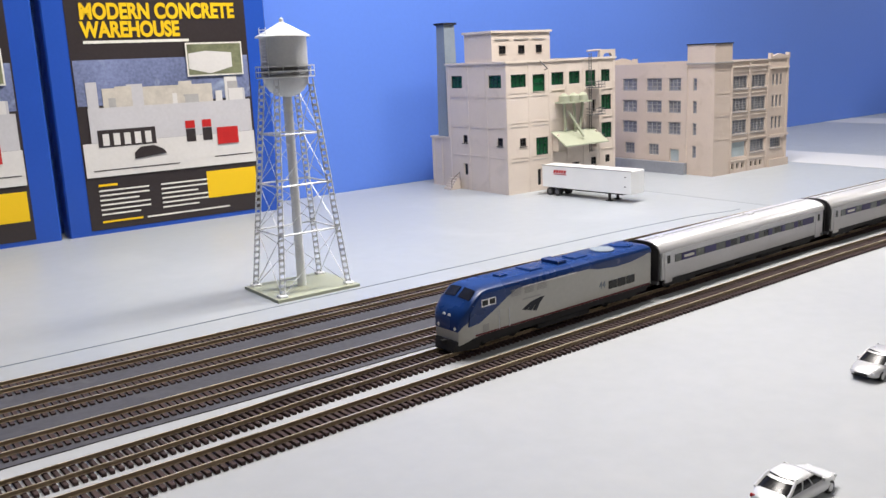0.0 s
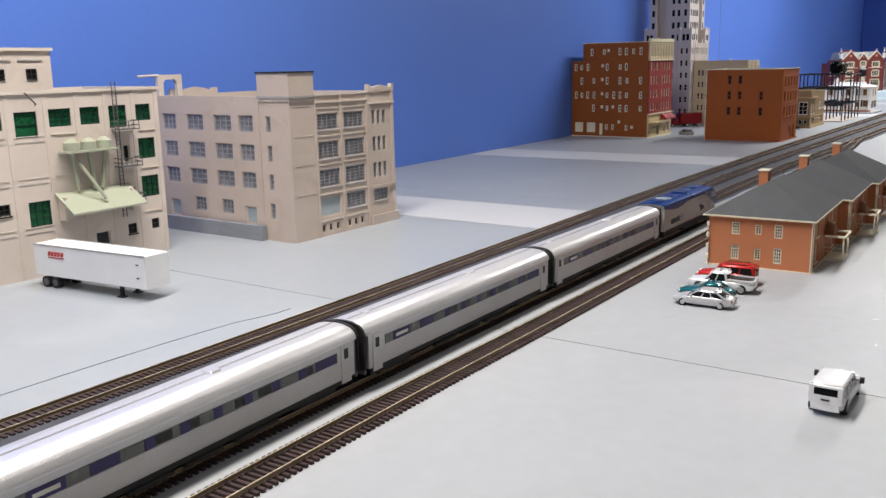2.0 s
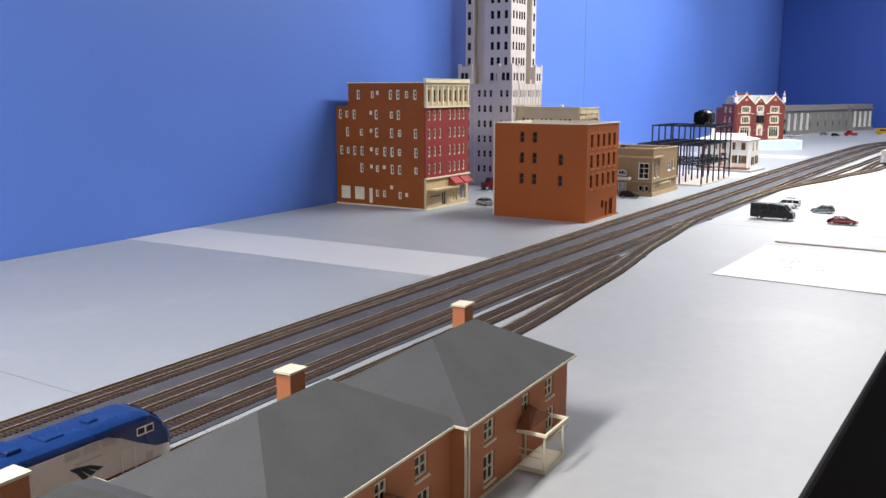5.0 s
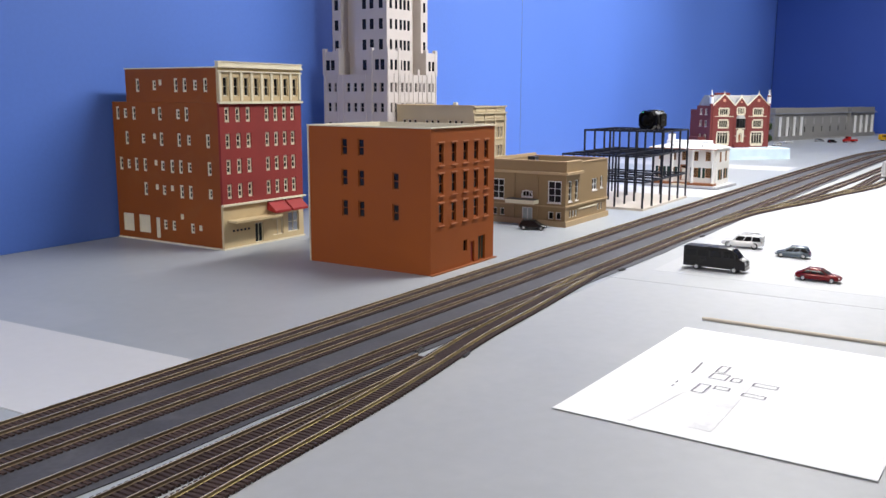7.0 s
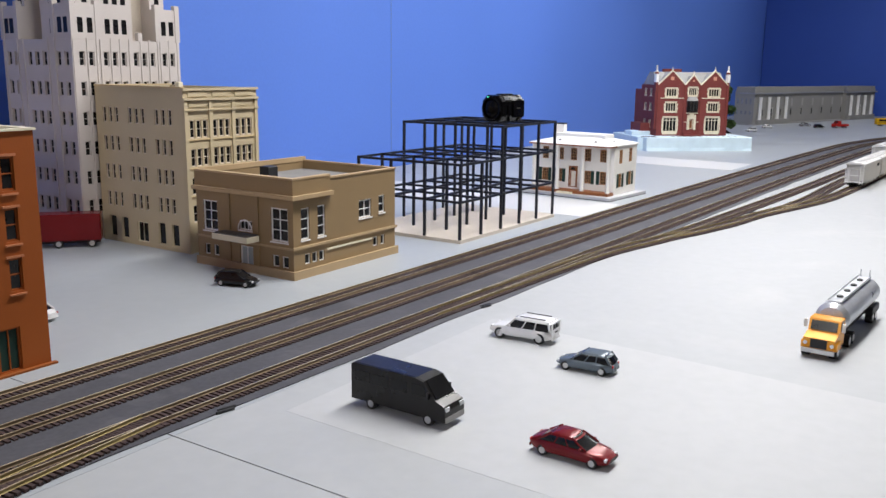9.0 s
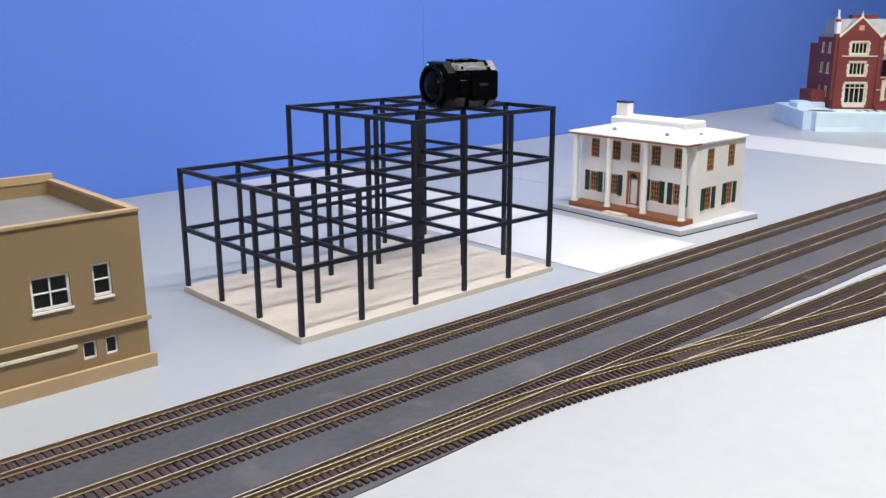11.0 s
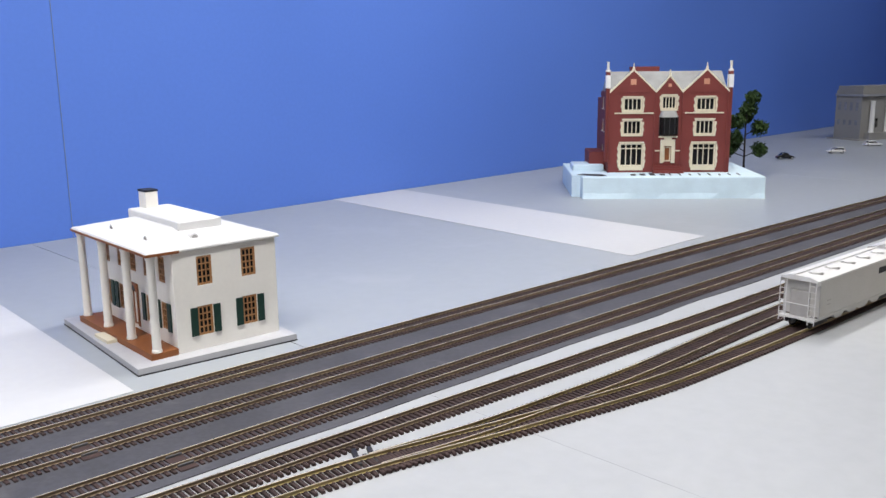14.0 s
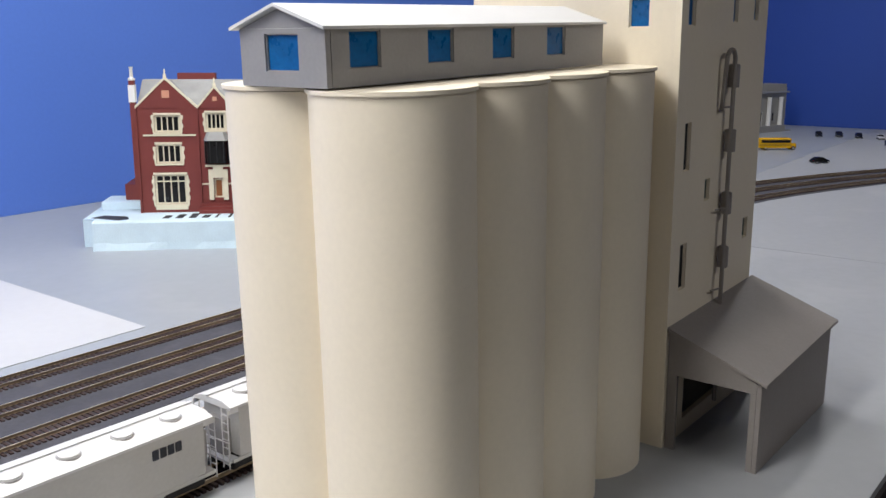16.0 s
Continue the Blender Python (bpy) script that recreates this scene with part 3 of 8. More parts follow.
LOW = 0.0
merge = smooth_path([(-2.8, 0.560), (-1, 0.580), (0.2, 0.603), (0.45, 0.611), (0.76, 0.6215), (1.0, 0.6295), (1.2, 0.6305), (1.43, 0.6325), (1.9, 0.6345), (2.2, 0.640), (2.41, 0.655), (2.56, 0.666), (2.74, 0.689), (2.87, 0.699), (2.98, 0.709), (3.08, y_on(T3, 3.08))], PITCH)
track("yard track with brown ties bending into a turnout", merge, LOW + 0.0003, (0.5, 2.6), (2.30, 3.1))
TRAIN_LINE = smooth_path([(-2.8, 0.600), (-1, 0.620), (0.2, 0.641), (0.45, 0.653), (0.76, 0.668), (1.0, 0.676), (1.43, 0.681), (2.16, 0.684), (2.37, 0.686), (2.5, 0.687), (2.66, 0.690)], PITCH)
track("track with brown ties under the passenger train", TRAIN_LINE, LOW + 0.0001, (0.2, 2.2))
ladder = smooth_path([(3.40, y_on(T3, 3.40)), (3.54, 0.7075), (3.69, 0.700), (3.78, 0.693), (3.87, 0.676), (3.93, 0.664), (3.98, 0.651), (4.05, 0.636), (4.10, 0.627), (4.19, 0.616), (4.24, 0.607), (4.34, 0.584), (4.46, 0.561), (4.57, 0.552), (4.75, 0.543), (5.1, 0.531), (5.5, 0.517), (5.85, 0.500)], PITCH)
track("siding with brown ties under grey hopper cars", ladder, LOW + 0.0003, (3.42, 5.35), (3.40, 4.70))
second = smooth_path([(3.885, 0.6745), (3.98, 0.664), (4.13, 0.655), (4.24, 0.649), (4.44, 0.638), (4.55, 0.633), (4.70, 0.625), (5.1, 0.612), (5.5, 0.598), (5.85, 0.580)], PITCH)
track("yard track with brown ties on white table", second, LOW + 0.0001, (3.9, 5.85), (3.80, 4.05))
third = smooth_path([(4.23, 0.610), (4.31, 0.597), (4.40, 0.590), (4.49, 0.5855), (4.64, 0.586), (4.85, 0.583), (5.2, 0.571), (5.5, 0.560), (5.85, 0.542)], PITCH)
track("yard track with brown ties leaving a turnout", third, LOW + 0.0005, (4.24, 5.85), (4.2, 4.50))
for x, y, rz in ((3.122, 0.694, -12), (3.460, 0.688, -12), (2.672, 0.708, 10), (2.684, 0.668, 12), (3.89, 0.694, -16)):
    sw = thing("turnout_throw", "dark plastic turnout throw bar beside a track", "turnout lever", x, y, 0.0, rz, "turnout throw bars")
    part("bar", Mb().soft_box(-0.007, 0.007, -0.0024, -0.0006, 0.0, 0.0022, 0.0003), M_BLACKM, sw)
    part("bar", Mb().soft_box(-0.004, 0.010, 0.0012, 0.0030, 0.0, 0.0022, 0.0003), M_BLACKM, sw)
sw = thing("turnout_throw", "pair of long dark ties for a missing turnout lever", "turnout lever", 4.232, 0.6235, 0.0, 62, "turnout throw bars")
for s in (-0.0052, 0.0052):
    part("bar", Mb().soft_box(-0.0125, 0.0115, s - 0.0017, s + 0.0017, 0.0, 0.0024, 0.0003), M_BLACKM, sw)

# ---- passenger train ----


def trucks(owner, xs, axles, y=0.0085, r=0.0052):
    for x in xs:
        mb = Mb()
        for s in (-1, 1):
            mb.soft_box(x - axles[-1] - 0.004, x + axles[-1] + 0.004, s * 0.0125 - 0.0015, s * 0.0125 + 0.0015, 0.0035, 0.0085, 0.0008)
        mb.box(x - 0.006, x + 0.006, -0.011, 0.011, 0.004, 0.009)
        t = part("truck", mb, M_UNDER, owner)
        for a in axles:
            for s in ([-a, a] if a else [0]):
                part("wheel", Mb().wheel(x + s, -0.0095, -0.0068, r, r).wheel(x + s, 0.0068, 0.0095, r, r).rod((x + s, -0.007, r), (x + s, 0.007, r), 0.001), M_UNDER, t)


def loco_ring(x, z0, w, zs, zr):
    pts = [(-w, z0), (-w, zs), (-w * 0.95, zs + (zr - zs) * 0.5), (-w * 0.72, zr - 0.0004), (-w * 0.4, zr), (w * 0.4, zr), (w * 0.72, zr - 0.0004), (w * 0.95, zs + (zr - zs) * 0.5), (w, zs), (w, z0)]
    return [(x, y, z) for y, z in pts]


def locomotive():
    ob = thing("locomotive", "silver diesel locomotive with blue roof and nose, on the tracks", "locomotive", 0, 0, 0, 0, "locomotives of the passenger train")
    st = [(0.0, 0.006, 0.0120, 0.0210, 0.0245), (0.0018, 0.0070, 0.0142, 0.0258, 0.0295), (0.006, 0.009, 0.0162, 0.0295, 0.0330), (0.0105, 0.0105, 0.0170, 0.0332, 0.0374), (0.0185, 0.0112, 0.0173, 0.0395, 0.0432), (0.0245, 0.0112, 0.0173, 0.0405, 0.0445), (0.211, 0.0112, 0.0173, 0.0405, 0.0445), (0.215, 0.0112, 0.0168, 0.0395, 0.0435)]
    n = 0.215
    part("body", Mb().loft([loco_ring(*s) for s in st]), M_SILVL, ob, "", None, True)
    part("roof", Mb().loft([loco_ring(x, zs - 0.0024, w + 0.0003, zs, zr + 0.0003) for x, z0, w, zs, zr in st[3:]]), M_BLUEL, ob, "blue roof", None, True)
    part("nose", Mb().loft([loco_ring(x - 0.0004, z0 + (zs - z0) * 0.66, w + 0.0004, zs + 0.0002, zr + 0.0004) for x, z0, w, zs, zr in st[0:4]]), M_BLUEL, ob, "blue nose", None, True)
    for s in (-1, 1):
        out = lambda d0, d1: sorted((s * (0.0173 + d0), s * (0.0173 + d1)))
        cab = [(0.0055, 0.0195), (0.0070, 0.0285), (0.0110, 0.0330), (0.0190, 0.0400), (0.058, 0.0405), (0.058, 0.0395), (0.044, 0.0340), (0.030, 0.0268), (0.016, 0.0205)]
        part("cab_side", Mb().prism(cab, *out(-0.0006, 0.0004)), M_BLUEL, ob, "blue cab side")
        sweep = [(0.122, 0.0405), (n - 0.001, 0.0405), (n - 0.001, 0.0398), (0.205, 0.0372), (0.188, 0.0347), (0.168, 0.0340), (0.146, 0.0358)]
        part("rear_sweep", Mb().prism(sweep, *out(-0.0002, 0.0004)), M_BLUEL, ob, "blue sweep toward the tail")
        part("stripe", Mb().box(0.012, n - 0.002, *out(-0.0002, 0.0003), 0.0114, 0.0126), M_DKRED, ob, "thin dark red stripe")
        part("pale_line", Mb().box(0.060, 0.120, *out(-0.0002, 0.0003), 0.0376, 0.0386), M_WHITE, ob, "pale grey roof line")
        for wx in (0.0185, 0.0255):
            wob = part("cab_window", Mb().box(wx, wx + 0.0058, *out(0.0003, 0.0007), 0.0320, 0.0360), M_GLASSD, ob)
            fr = pierced(0.0070, 0.0052, [(0.0035, 0.0026, 0.0057, 0.0039)], 0.0007)
            fr.v = [(x + wx - 0.0006, (s * 0.0176) + (y if s > 0 else -y), z + 0.0314) for x, y, z in fr.v]
            part("window_frame", fr, M_SILVC, wob)
        for x0 in (0.1590, 0.1705, 0.1820):
            part("side_window", Mb().box(x0, x0 + 0.0102, *out(0.0, 0.0004), 0.0172, 0.0238), M_GLASSD, ob)
        for i in range(3):
            for j in range(5):
                part("vent_slat", Mb().box(0.048 + i * 0.014, 0.058 + i * 0.014, *out(0.0, 0.0004), 0.0328 + j * 0.0011, 0.0333 + j * 0.0011), M_GREYP, ob)
        for x0, x1 in ((0.0590, 0.0790), (0.0645, 0.0805), (0.0700, 0.0822)):
            k = (x0 - 0.0590) * 0.12
            part("emblem_bar", Mb().prism([(x0, 0.0212 - k * 2), (x0 + 0.0042, 0.0200 - k * 2), (x0 * 0.5 + x1 * 0.5 + 0.0022, 0.0242 - k), (x1 + 0.0012, 0.0268), (x1, 0.0270), (x0 * 0.5 + x1 * 0.5 - 0.0008, 0.0252 - k)], *out(0.0, 0.0003)), M_NAVY, ob, "dark sweeping emblem bar")
        part("wordmark", Mb().box(0.060, 0.079, *out(0.0, 0.0003), 0.0282, 0.0292), M_GREYP, ob, "grey bar of unreadable lettering")
        me = words("44", 0.0080)
        me.materials.clear()
        me.materials.append(M_SLATE)
        place("lettering", me, ob, pose(0.147, -0.01755, 0.0195, 90, 0, 0) if s < 0 else pose(0.157, 0.01755, 0.0195, 90, 0, 180))
        part("door", Mb().box(0.036, 0.0435, *out(0.0, 0.0003), 0.0128, 0.0262), M_SILVL, ob)
        for x in (0.0345, 0.0450):
            part("handrail", Mb().rod((x, s * 0.0183, 0.012), (x, s * 0.0183, 0.026), 0.0003), M_STEEL, ob)
        part("hatch", Mb().soft_box(0.019, 0.025, *out(-0.0002, 0.0003), 0.0130, 0.0185, 0.0001), M_GREYP, ob)
        part("windshield", Mb().loft([[(0.0107, s * 0.002, 0.0374), (0.0107, s * 0.0135, 0.0360), (0.0176, s * 0.0125, 0.0416), (0.0176, s * 0.002, 0.0426)], [(0.0096, s * 0.002, 0.0382), (0.0096, s * 0.0135, 0.0370), (0.0165, s * 0.0125, 0.0428), (0.0165, s * 0.002, 0.0436)]]), M_GLASSD, ob)
        part("headlight", Mb().rod((0.0000, s * 0.0028, 0.0262), (0.0040, s * 0.0028, 0.0262), 0.0017, 10), M_WHITE, ob)
        part("headlight", Mb().rod((-0.0008, s * 0.0090, 0.0180), (0.003, s * 0.0090, 0.0180), 0.0012, 10), M_WHITE, ob)
    part("pilot", Mb().loft([[(-0.0035, -0.010, 0.0015), (-0.0035, 0.010, 0.0015), (-0.0015, 0.0115, 0.0092), (-0.0015, -0.0115, 0.0092)], [(0.016, -0.0165, 0.002), (0.016, 0.0165, 0.002), (0.016, 0.0165, 0.0090), (0.016, -0.0165, 0.0090)]]), M_UNDER, ob)
    part("underframe", Mb().box(0.012, n - 0.004, -0.0158, 0.0158, 0.0062, 0.0113), M_UNDER, ob)
    part("fuel_tank", Mb().soft_box(0.078, 0.138, -0.0155, 0.0155, 0.0020, 0.0061, 0.001), M_UNDER, ob)
    for x0 in (-0.006, n):
        part("coupler", Mb().box(x0, x0 + 0.006, -0.0015, 0.0015, 0.006, 0.009), M_UNDER, ob)
    for x0, x1, w, h in ((0.050, 0.058, 0.004, 0.0012), (0.078, 0.092, 0.008, 0.0010), (0.108, 0.118, 0.009, 0.0024), (0.130, 0.146, 0.007, 0.0010)):
        part("roof_hatch", Mb().soft_box(x0, x1, -w, w, 0.0441, 0.0448 + h, 0.0004), M_BLUEL, ob)
    part("fan", Mb().turned(0.172, 0, [(0.010, 0.0443), (0.010, 0.0455), (0.0085, 0.0458)], 20), M_SLATE, ob, "grey round roof fan", None, True)
    part("fan", Mb().turned(0.197, 0, [(0.010, 0.0443), (0.010, 0.0455), (0.0085, 0.0458)], 20), M_BLUEL, ob, "", None, True)
    part("diaphragm", Mb().box(n + 0.0002, n + 0.004, -0.0125, 0.0125, 0.007, 0.0395), M_UNDER, ob, "black end diaphragm")
    trucks(ob, (0.041, 0.180), (0.0155,))
    return ob


def coach():
    n = 0.2715
    ob = thing("passenger_coach", "stainless steel passenger coach with ribbed roof and violet window stripe", "railway coach", 0, 0, 0, 0, "coaches of the passenger train")
    side = [(-0.0172, 0.0108), (-0.0174, 0.0350), (0.0174, 0.0350), (0.0172, 0.0108)]
    part("body", Mb().loft([[(x, y, z) for y, z in side] for x in (0.004, n - 0.004)]), M_SILVS, ob)
    arc = [(-0.0177, 0.0345), (-0.0176, 0.0360), (-0.0160, 0.0394), (-0.0125, 0.0421), (-0.007, 0.0436), (0.0, 0.0440), (0.007, 0.0436), (0.0125, 0.0421), (0.0160, 0.0394), (0.0176, 0.0360), (0.0177, 0.0345)]
    part("roof", Mb().loft([[(x, y * 0.96, 0.0335 + (z - 0.0335) * 0.9) for y, z in arc] for x in (0.0,)] + [[(x, y, z) for y, z in arc] for x in (0.004, n - 0.004)] + [[(n, y * 0.96, 0.0335 + (z - 0.0335) * 0.9) for y, z in arc]]), M_SILVC, ob, "bright ribbed roof", None, True)
    ribs = Mb()
    for i in range(150):
        x = 0.006 + i * (n - 0.012) / 149
        ribs.loft([[(x - 0.0003, y * 1.002, z + 0.00002) for y, z in arc[1:-1]], [(x, y * 1.004, z + 0.00009) for y, z in arc[1:-1]], [(x + 0.0003, y * 1.002, z + 0.00002) for y, z in arc[1:-1]]], closed=False)
    tagged(part("roof_rib", ribs, M_SILVC, ob), kind="stuff")
    part("seam", Mb().box(0.004, n - 0.004, -0.0008, 0.0008, 0.0439, 0.0443), M_GREYP, ob)
    for s in (-1, 1):
        a, b = sorted((s * 0.0173, s * 0.0177))
        part("window_band", Mb().box(0.022, n - 0.022, a, b, 0.0240, 0.0305), M_WINC, ob)
        c, d = sorted((s * 0.0174, s * 0.0181))
        for i, (x, w) in enumerate([(0.031, 0.020), (0.064, 0.017)] + [(0.096 + k * 0.0232, 0.0065) for k in range(6)] + [(0.228, 0.020)]):
            part("stripe_panel", Mb().box(x, x + w, c, d, 0.0242, 0.0303), M_PURP, ob, "violet stripe panel")
        for k in range(8):
            x = 0.084 + k * 0.0186
            part("window", Mb().box(x, x + 0.011, *sorted((s * 0.0176, s * 0.0179)), 0.0248, 0.0298), M_GLASSD if k % 3 else M_WINC, ob)
        part("wordmark", Mb().box(0.034, 0.048, *sorted((s * 0.0180, s * 0.0183)), 0.0262, 0.0284), M_OFFW, ob, "pale bar of unreadable lettering")
        for x in (0.008, n - 0.018):
            dr = part("door", Mb().box(x, x + 0.010, *sorted((s * 0.0172, s * 0.0178)), 0.0080, 0.0340), M_SILVS, ob)
            part("door_window", Mb().box(x + 0.003, x + 0.007, *sorted((s * 0.0178, s * 0.0180)), 0.0245, 0.0312), M_GLASSD, dr)
        part("step", Mb().box(0.006, 0.02, *sorted((s * 0.0160, s * 0.0172)), 0.0060, 0.0106), M_UNDER, ob)
        for z in (0.0110, 0.0228):
            part("flute", Mb().box(0.022, n - 0.022, *sorted((s * 0.0173, s * 0.01755)), z, z + 0.0006), M_SILVS, ob)
    for x0 in (-0.0010, n - 0.0008):
        part("end_hood", Mb().loft([[(x, y * 1.01, z + 0.0002) for y, z in [(-0.0172, 0.0110)] + arc[1:-1] + [(0.0172, 0.0110)]] for x in (x0, x0 + 0.0018)]), M_UNDER, ob, "black rounded end hood")
    for x0, x1 in ((-0.002, 0.004), (n - 0.004, n + 0.002)):
        part("diaphragm", Mb().box(x0, x1, -0.0105, 0.0105, 0.007, 0.0380), M_UNDER, ob, "black end diaphragm")
        part("end_wall", Mb().box(x0 * 0.5 + x1 * 0.5 - 0.0014, x0 * 0.5 + x1 * 0.5 + 0.0014, -0.0162, 0.0162, 0.0078, 0.0345), M_IRON, ob)
    under = Mb().box(0.008, n - 0.008, -0.0150, 0.0150, 0.0062, 0.0106)
    for x0, x1 in ((0.085, 0.115), (0.122, 0.15), (0.158, 0.195)):
        under.soft_box(x0, x1, -0.0162, 0.0162, 0.0040, 0.0063, 0.0008)
    part("underframe", under, M_UNDER, ob)
    part("roof_vent", Mb().soft_box(0.155, 0.163, -0.004, 0.004, 0.0436, 0.0452, 0.0004), M_SILVC, ob)
    part("roof_vent", Mb().soft_box(0.02, 0.026, -0.003, 0.003, 0.0436, 0.0448, 0.0004), M_SILVC, ob)
    trucks(ob, (0.038, n - 0.038), (0.0145,))
    return ob


def on_line(line, x, rz=0.0):
    a, b = y_on(line, x - 0.1), y_on(line, x + 0.1)
    return pose(x, y_on(line, x), RAIL_Z - 0.0008, 0, 0, math.degrees(math.atan2(b - a, 0.2)) + rz)


engine = locomotive()
short = Matrix.Diagonal((0.958, 1, 1, 1))
engine.matrix_world = on_line(TRAIN_LINE, 0.5330) @ short
rear = copy_thing(engine, on_line(TRAIN_LINE, 1.781, 180) @ short)
rear["label"] = "silver diesel locomotive with blue roof at the train's tail"
car = coach()
car.matrix_world = on_line(TRAIN_LINE, 0.7485)
for x in (1.0240, 1.2995):
    copy_thing(car, on_line(TRAIN_LINE, x))

# ---- hopper cars ----


def hopper():
    ob = thing("hopper_car", "grey covered grain hopper car with round roof hatches", "hopper car", 0, 0, 0, 0, "hopper cars on the siding")
    n, w, zt = 0.178, 0.0175, 0.0505
    prof = [(0.010, 0.0125), (0.010, zt - 0.004), (n - 0.010, zt - 0.004), (n - 0.010, 0.0125), (n - 0.036, 0.0115), (n - 0.044, 0.0058), (n - 0.054, 0.0058), (n - 0.063, 0.0105), (n - 0.072, 0.0058), (n / 2 + 0.005, 0.0058), (n / 2, 0.0080), (n / 2 - 0.005, 0.0058), (0.072, 0.0058), (0.063, 0.0105), (0.054, 0.0058), (0.044, 0.0058), (0.036, 0.0115)]
    part("body", Mb().prism(prof, -w, w), M_HOP, ob)
    part("roof", Mb().loft([[(x, -w - 0.0006, zt - 0.0045), (x, -w - 0.0006, zt - 0.003), (x, -w * 0.55, zt - 0.0002), (x, w * 0.55, zt - 0.0002), (x, w + 0.0006, zt - 0.003), (x, w + 0.0006, zt - 0.0045)] for x in (0.003, n - 0.003)]), M_HOPR, ob)
    for i in range(5):
        x = 0.024 + i * (n - 0.048) / 4
        part("hatch_rim", Mb().turned(x, -0.005, [(0.0068, zt - 0.0010), (0.0068, zt + 0.0001)], 18), M_GREYP, ob)
        part("hatch", Mb().turned(x, -0.005, [(0.0060, zt + 0.0002), (0.0060, zt + 0.0012), (0.005, zt + 0.0018), (0.0006, zt + 0.0020)], 18), M_HOPR, ob, "", None, True)
    part("roof_walk", Mb().box(0.002, n - 0.002, 0.0035, 0.0060, zt + 0.0002, zt + 0.0009), M_HOPR, ob)
    for s in (-1, 1):
        part("sill", Mb().box(0.004, n - 0.004, *sorted((s * (w - 0.001), s * (w + 0.0005))), 0.0098, 0.0120), M_HOP, ob)
        lets = [(0.132 + k * 0.0052, 0.0040) for k in range(4)]
        for x, a in lets:
            part("lettering", Mb().box(x, x + a, *sorted((s * (w + 0.0001), s * (w + 0.0007))), 0.034, 0.040).box(x + 0.001, x + a, *sorted((s * (w + 0.0001), s * (w + 0.00075))), 0.036, 0.0376), M_INK, ob, "dark letter block")
        part("lettering", Mb().box(0.024, 0.031, *sorted((s * w, s * (w + 0.0003))), 0.026, 0.0268).box(0.024, 0.031, *sorted((s * w, s * (w + 0.0003))), 0.022, 0.0228), M_GREYP, ob)
    for x in (0.0015, n - 0.0015):
        for s in (-1, 1):
            lad = Mb()
            for y in (s * (w - 0.0005), s * (w - 0.0065)):
                lad.rod((x, y, 0.006), (x, y, zt - 0.004), 0.00045)
            for k in range(7):
                z = 0.009 + k * 0.0056
                lad.rod((x, s * (w - 0.0005), z), (x, s * (w - 0.0065), z), 0.00035)
            part("ladder", lad, M_HOPR, ob)
        inner = 0.0098 if x < 0.01 else n - 0.0098
        slope = Mb().box(min(x, inner) + 0.004, max(x, inner) - 0.0002, -w + 0.009, w - 0.009, 0.0115, 0.036)
        part("end_sheet", slope, M_GREYP, ob, "grey recessed end sheet")
        part("end_frame", Mb().box(min(x, inner), max(x, inner), -w + 0.001, w - 0.001, 0.0095, 0.0112).rod((x, -w, 0.024), (x, w, 0.024), 0.0005).box(min(x, inner), max(x, inner), -w, -w + 0.0007, zt - 0.0075, zt - 0.0046).box(min(x, inner), max(x, inner), w - 0.0007, w, zt - 0.0075, zt - 0.0046), M_HOPR, ob)
    for x0 in (-0.006, n - 0.002):
        part("coupler", Mb().box(x0, x0 + 0.008, -0.0014, 0.0014, 0.0075, 0.0100), M_UNDER, ob)
    part("brake_gear", Mb().soft_box(0.05, 0.13, -0.008, 0.008, 0.0045, 0.0105, 0.001), M_UNDER, ob)
    trucks(ob, (0.022, n - 0.022), (0.0100,))
    return ob


hop = hopper()
hop.matrix_world = on_line(ladder, 4.678)
copy_thing(hop, on_line(ladder, 4.864))
copy_thing(hop, on_line(third, 5.195))

# ---- road vehicles ----
P_WHITE, P_SILVER, P_TEAL, P_REDC = paint("white_car_paint", (0.78, 0.78, 0.78)), paint("silver_car_paint", (0.42, 0.43, 0.45), 0.25, 0.6), paint("teal_car_paint", (0.01, 0.13, 0.15), 0.22, 0.3), paint("red_car_paint", (0.50, 0.025, 0.02))
P_SILV2 = paint("pale_silver_car_paint", (0.54, 0.54, 0.55), 0.28, 0.3)
P_VAN = mk("black_van_paint", (0.008, 0.007, 0.007), 0.3, var=0.15, s1=40)
P_BLACK, P_DKRED, P_GREY, P_YELL, P_ORAN = paint("black_car_paint", (0.012, 0.012, 0.014), 0.15), paint("dark_red_car_paint", (0.16, 0.007, 0.010)), paint("grey_car_paint", (0.13, 0.16, 0.19), 0.25, 0.3), paint("yellow_bus_paint", (0.75, 0.42, 0.01)), paint("orange_truck_paint", (0.78, 0.33, 0.03))
M_LIGHTS, M_TAIL = mk("clear_headlight", (0.75, 0.76, 0.78), 0.15), mk("red_taillight", (0.35, 0.01, 0.01), 0.25)
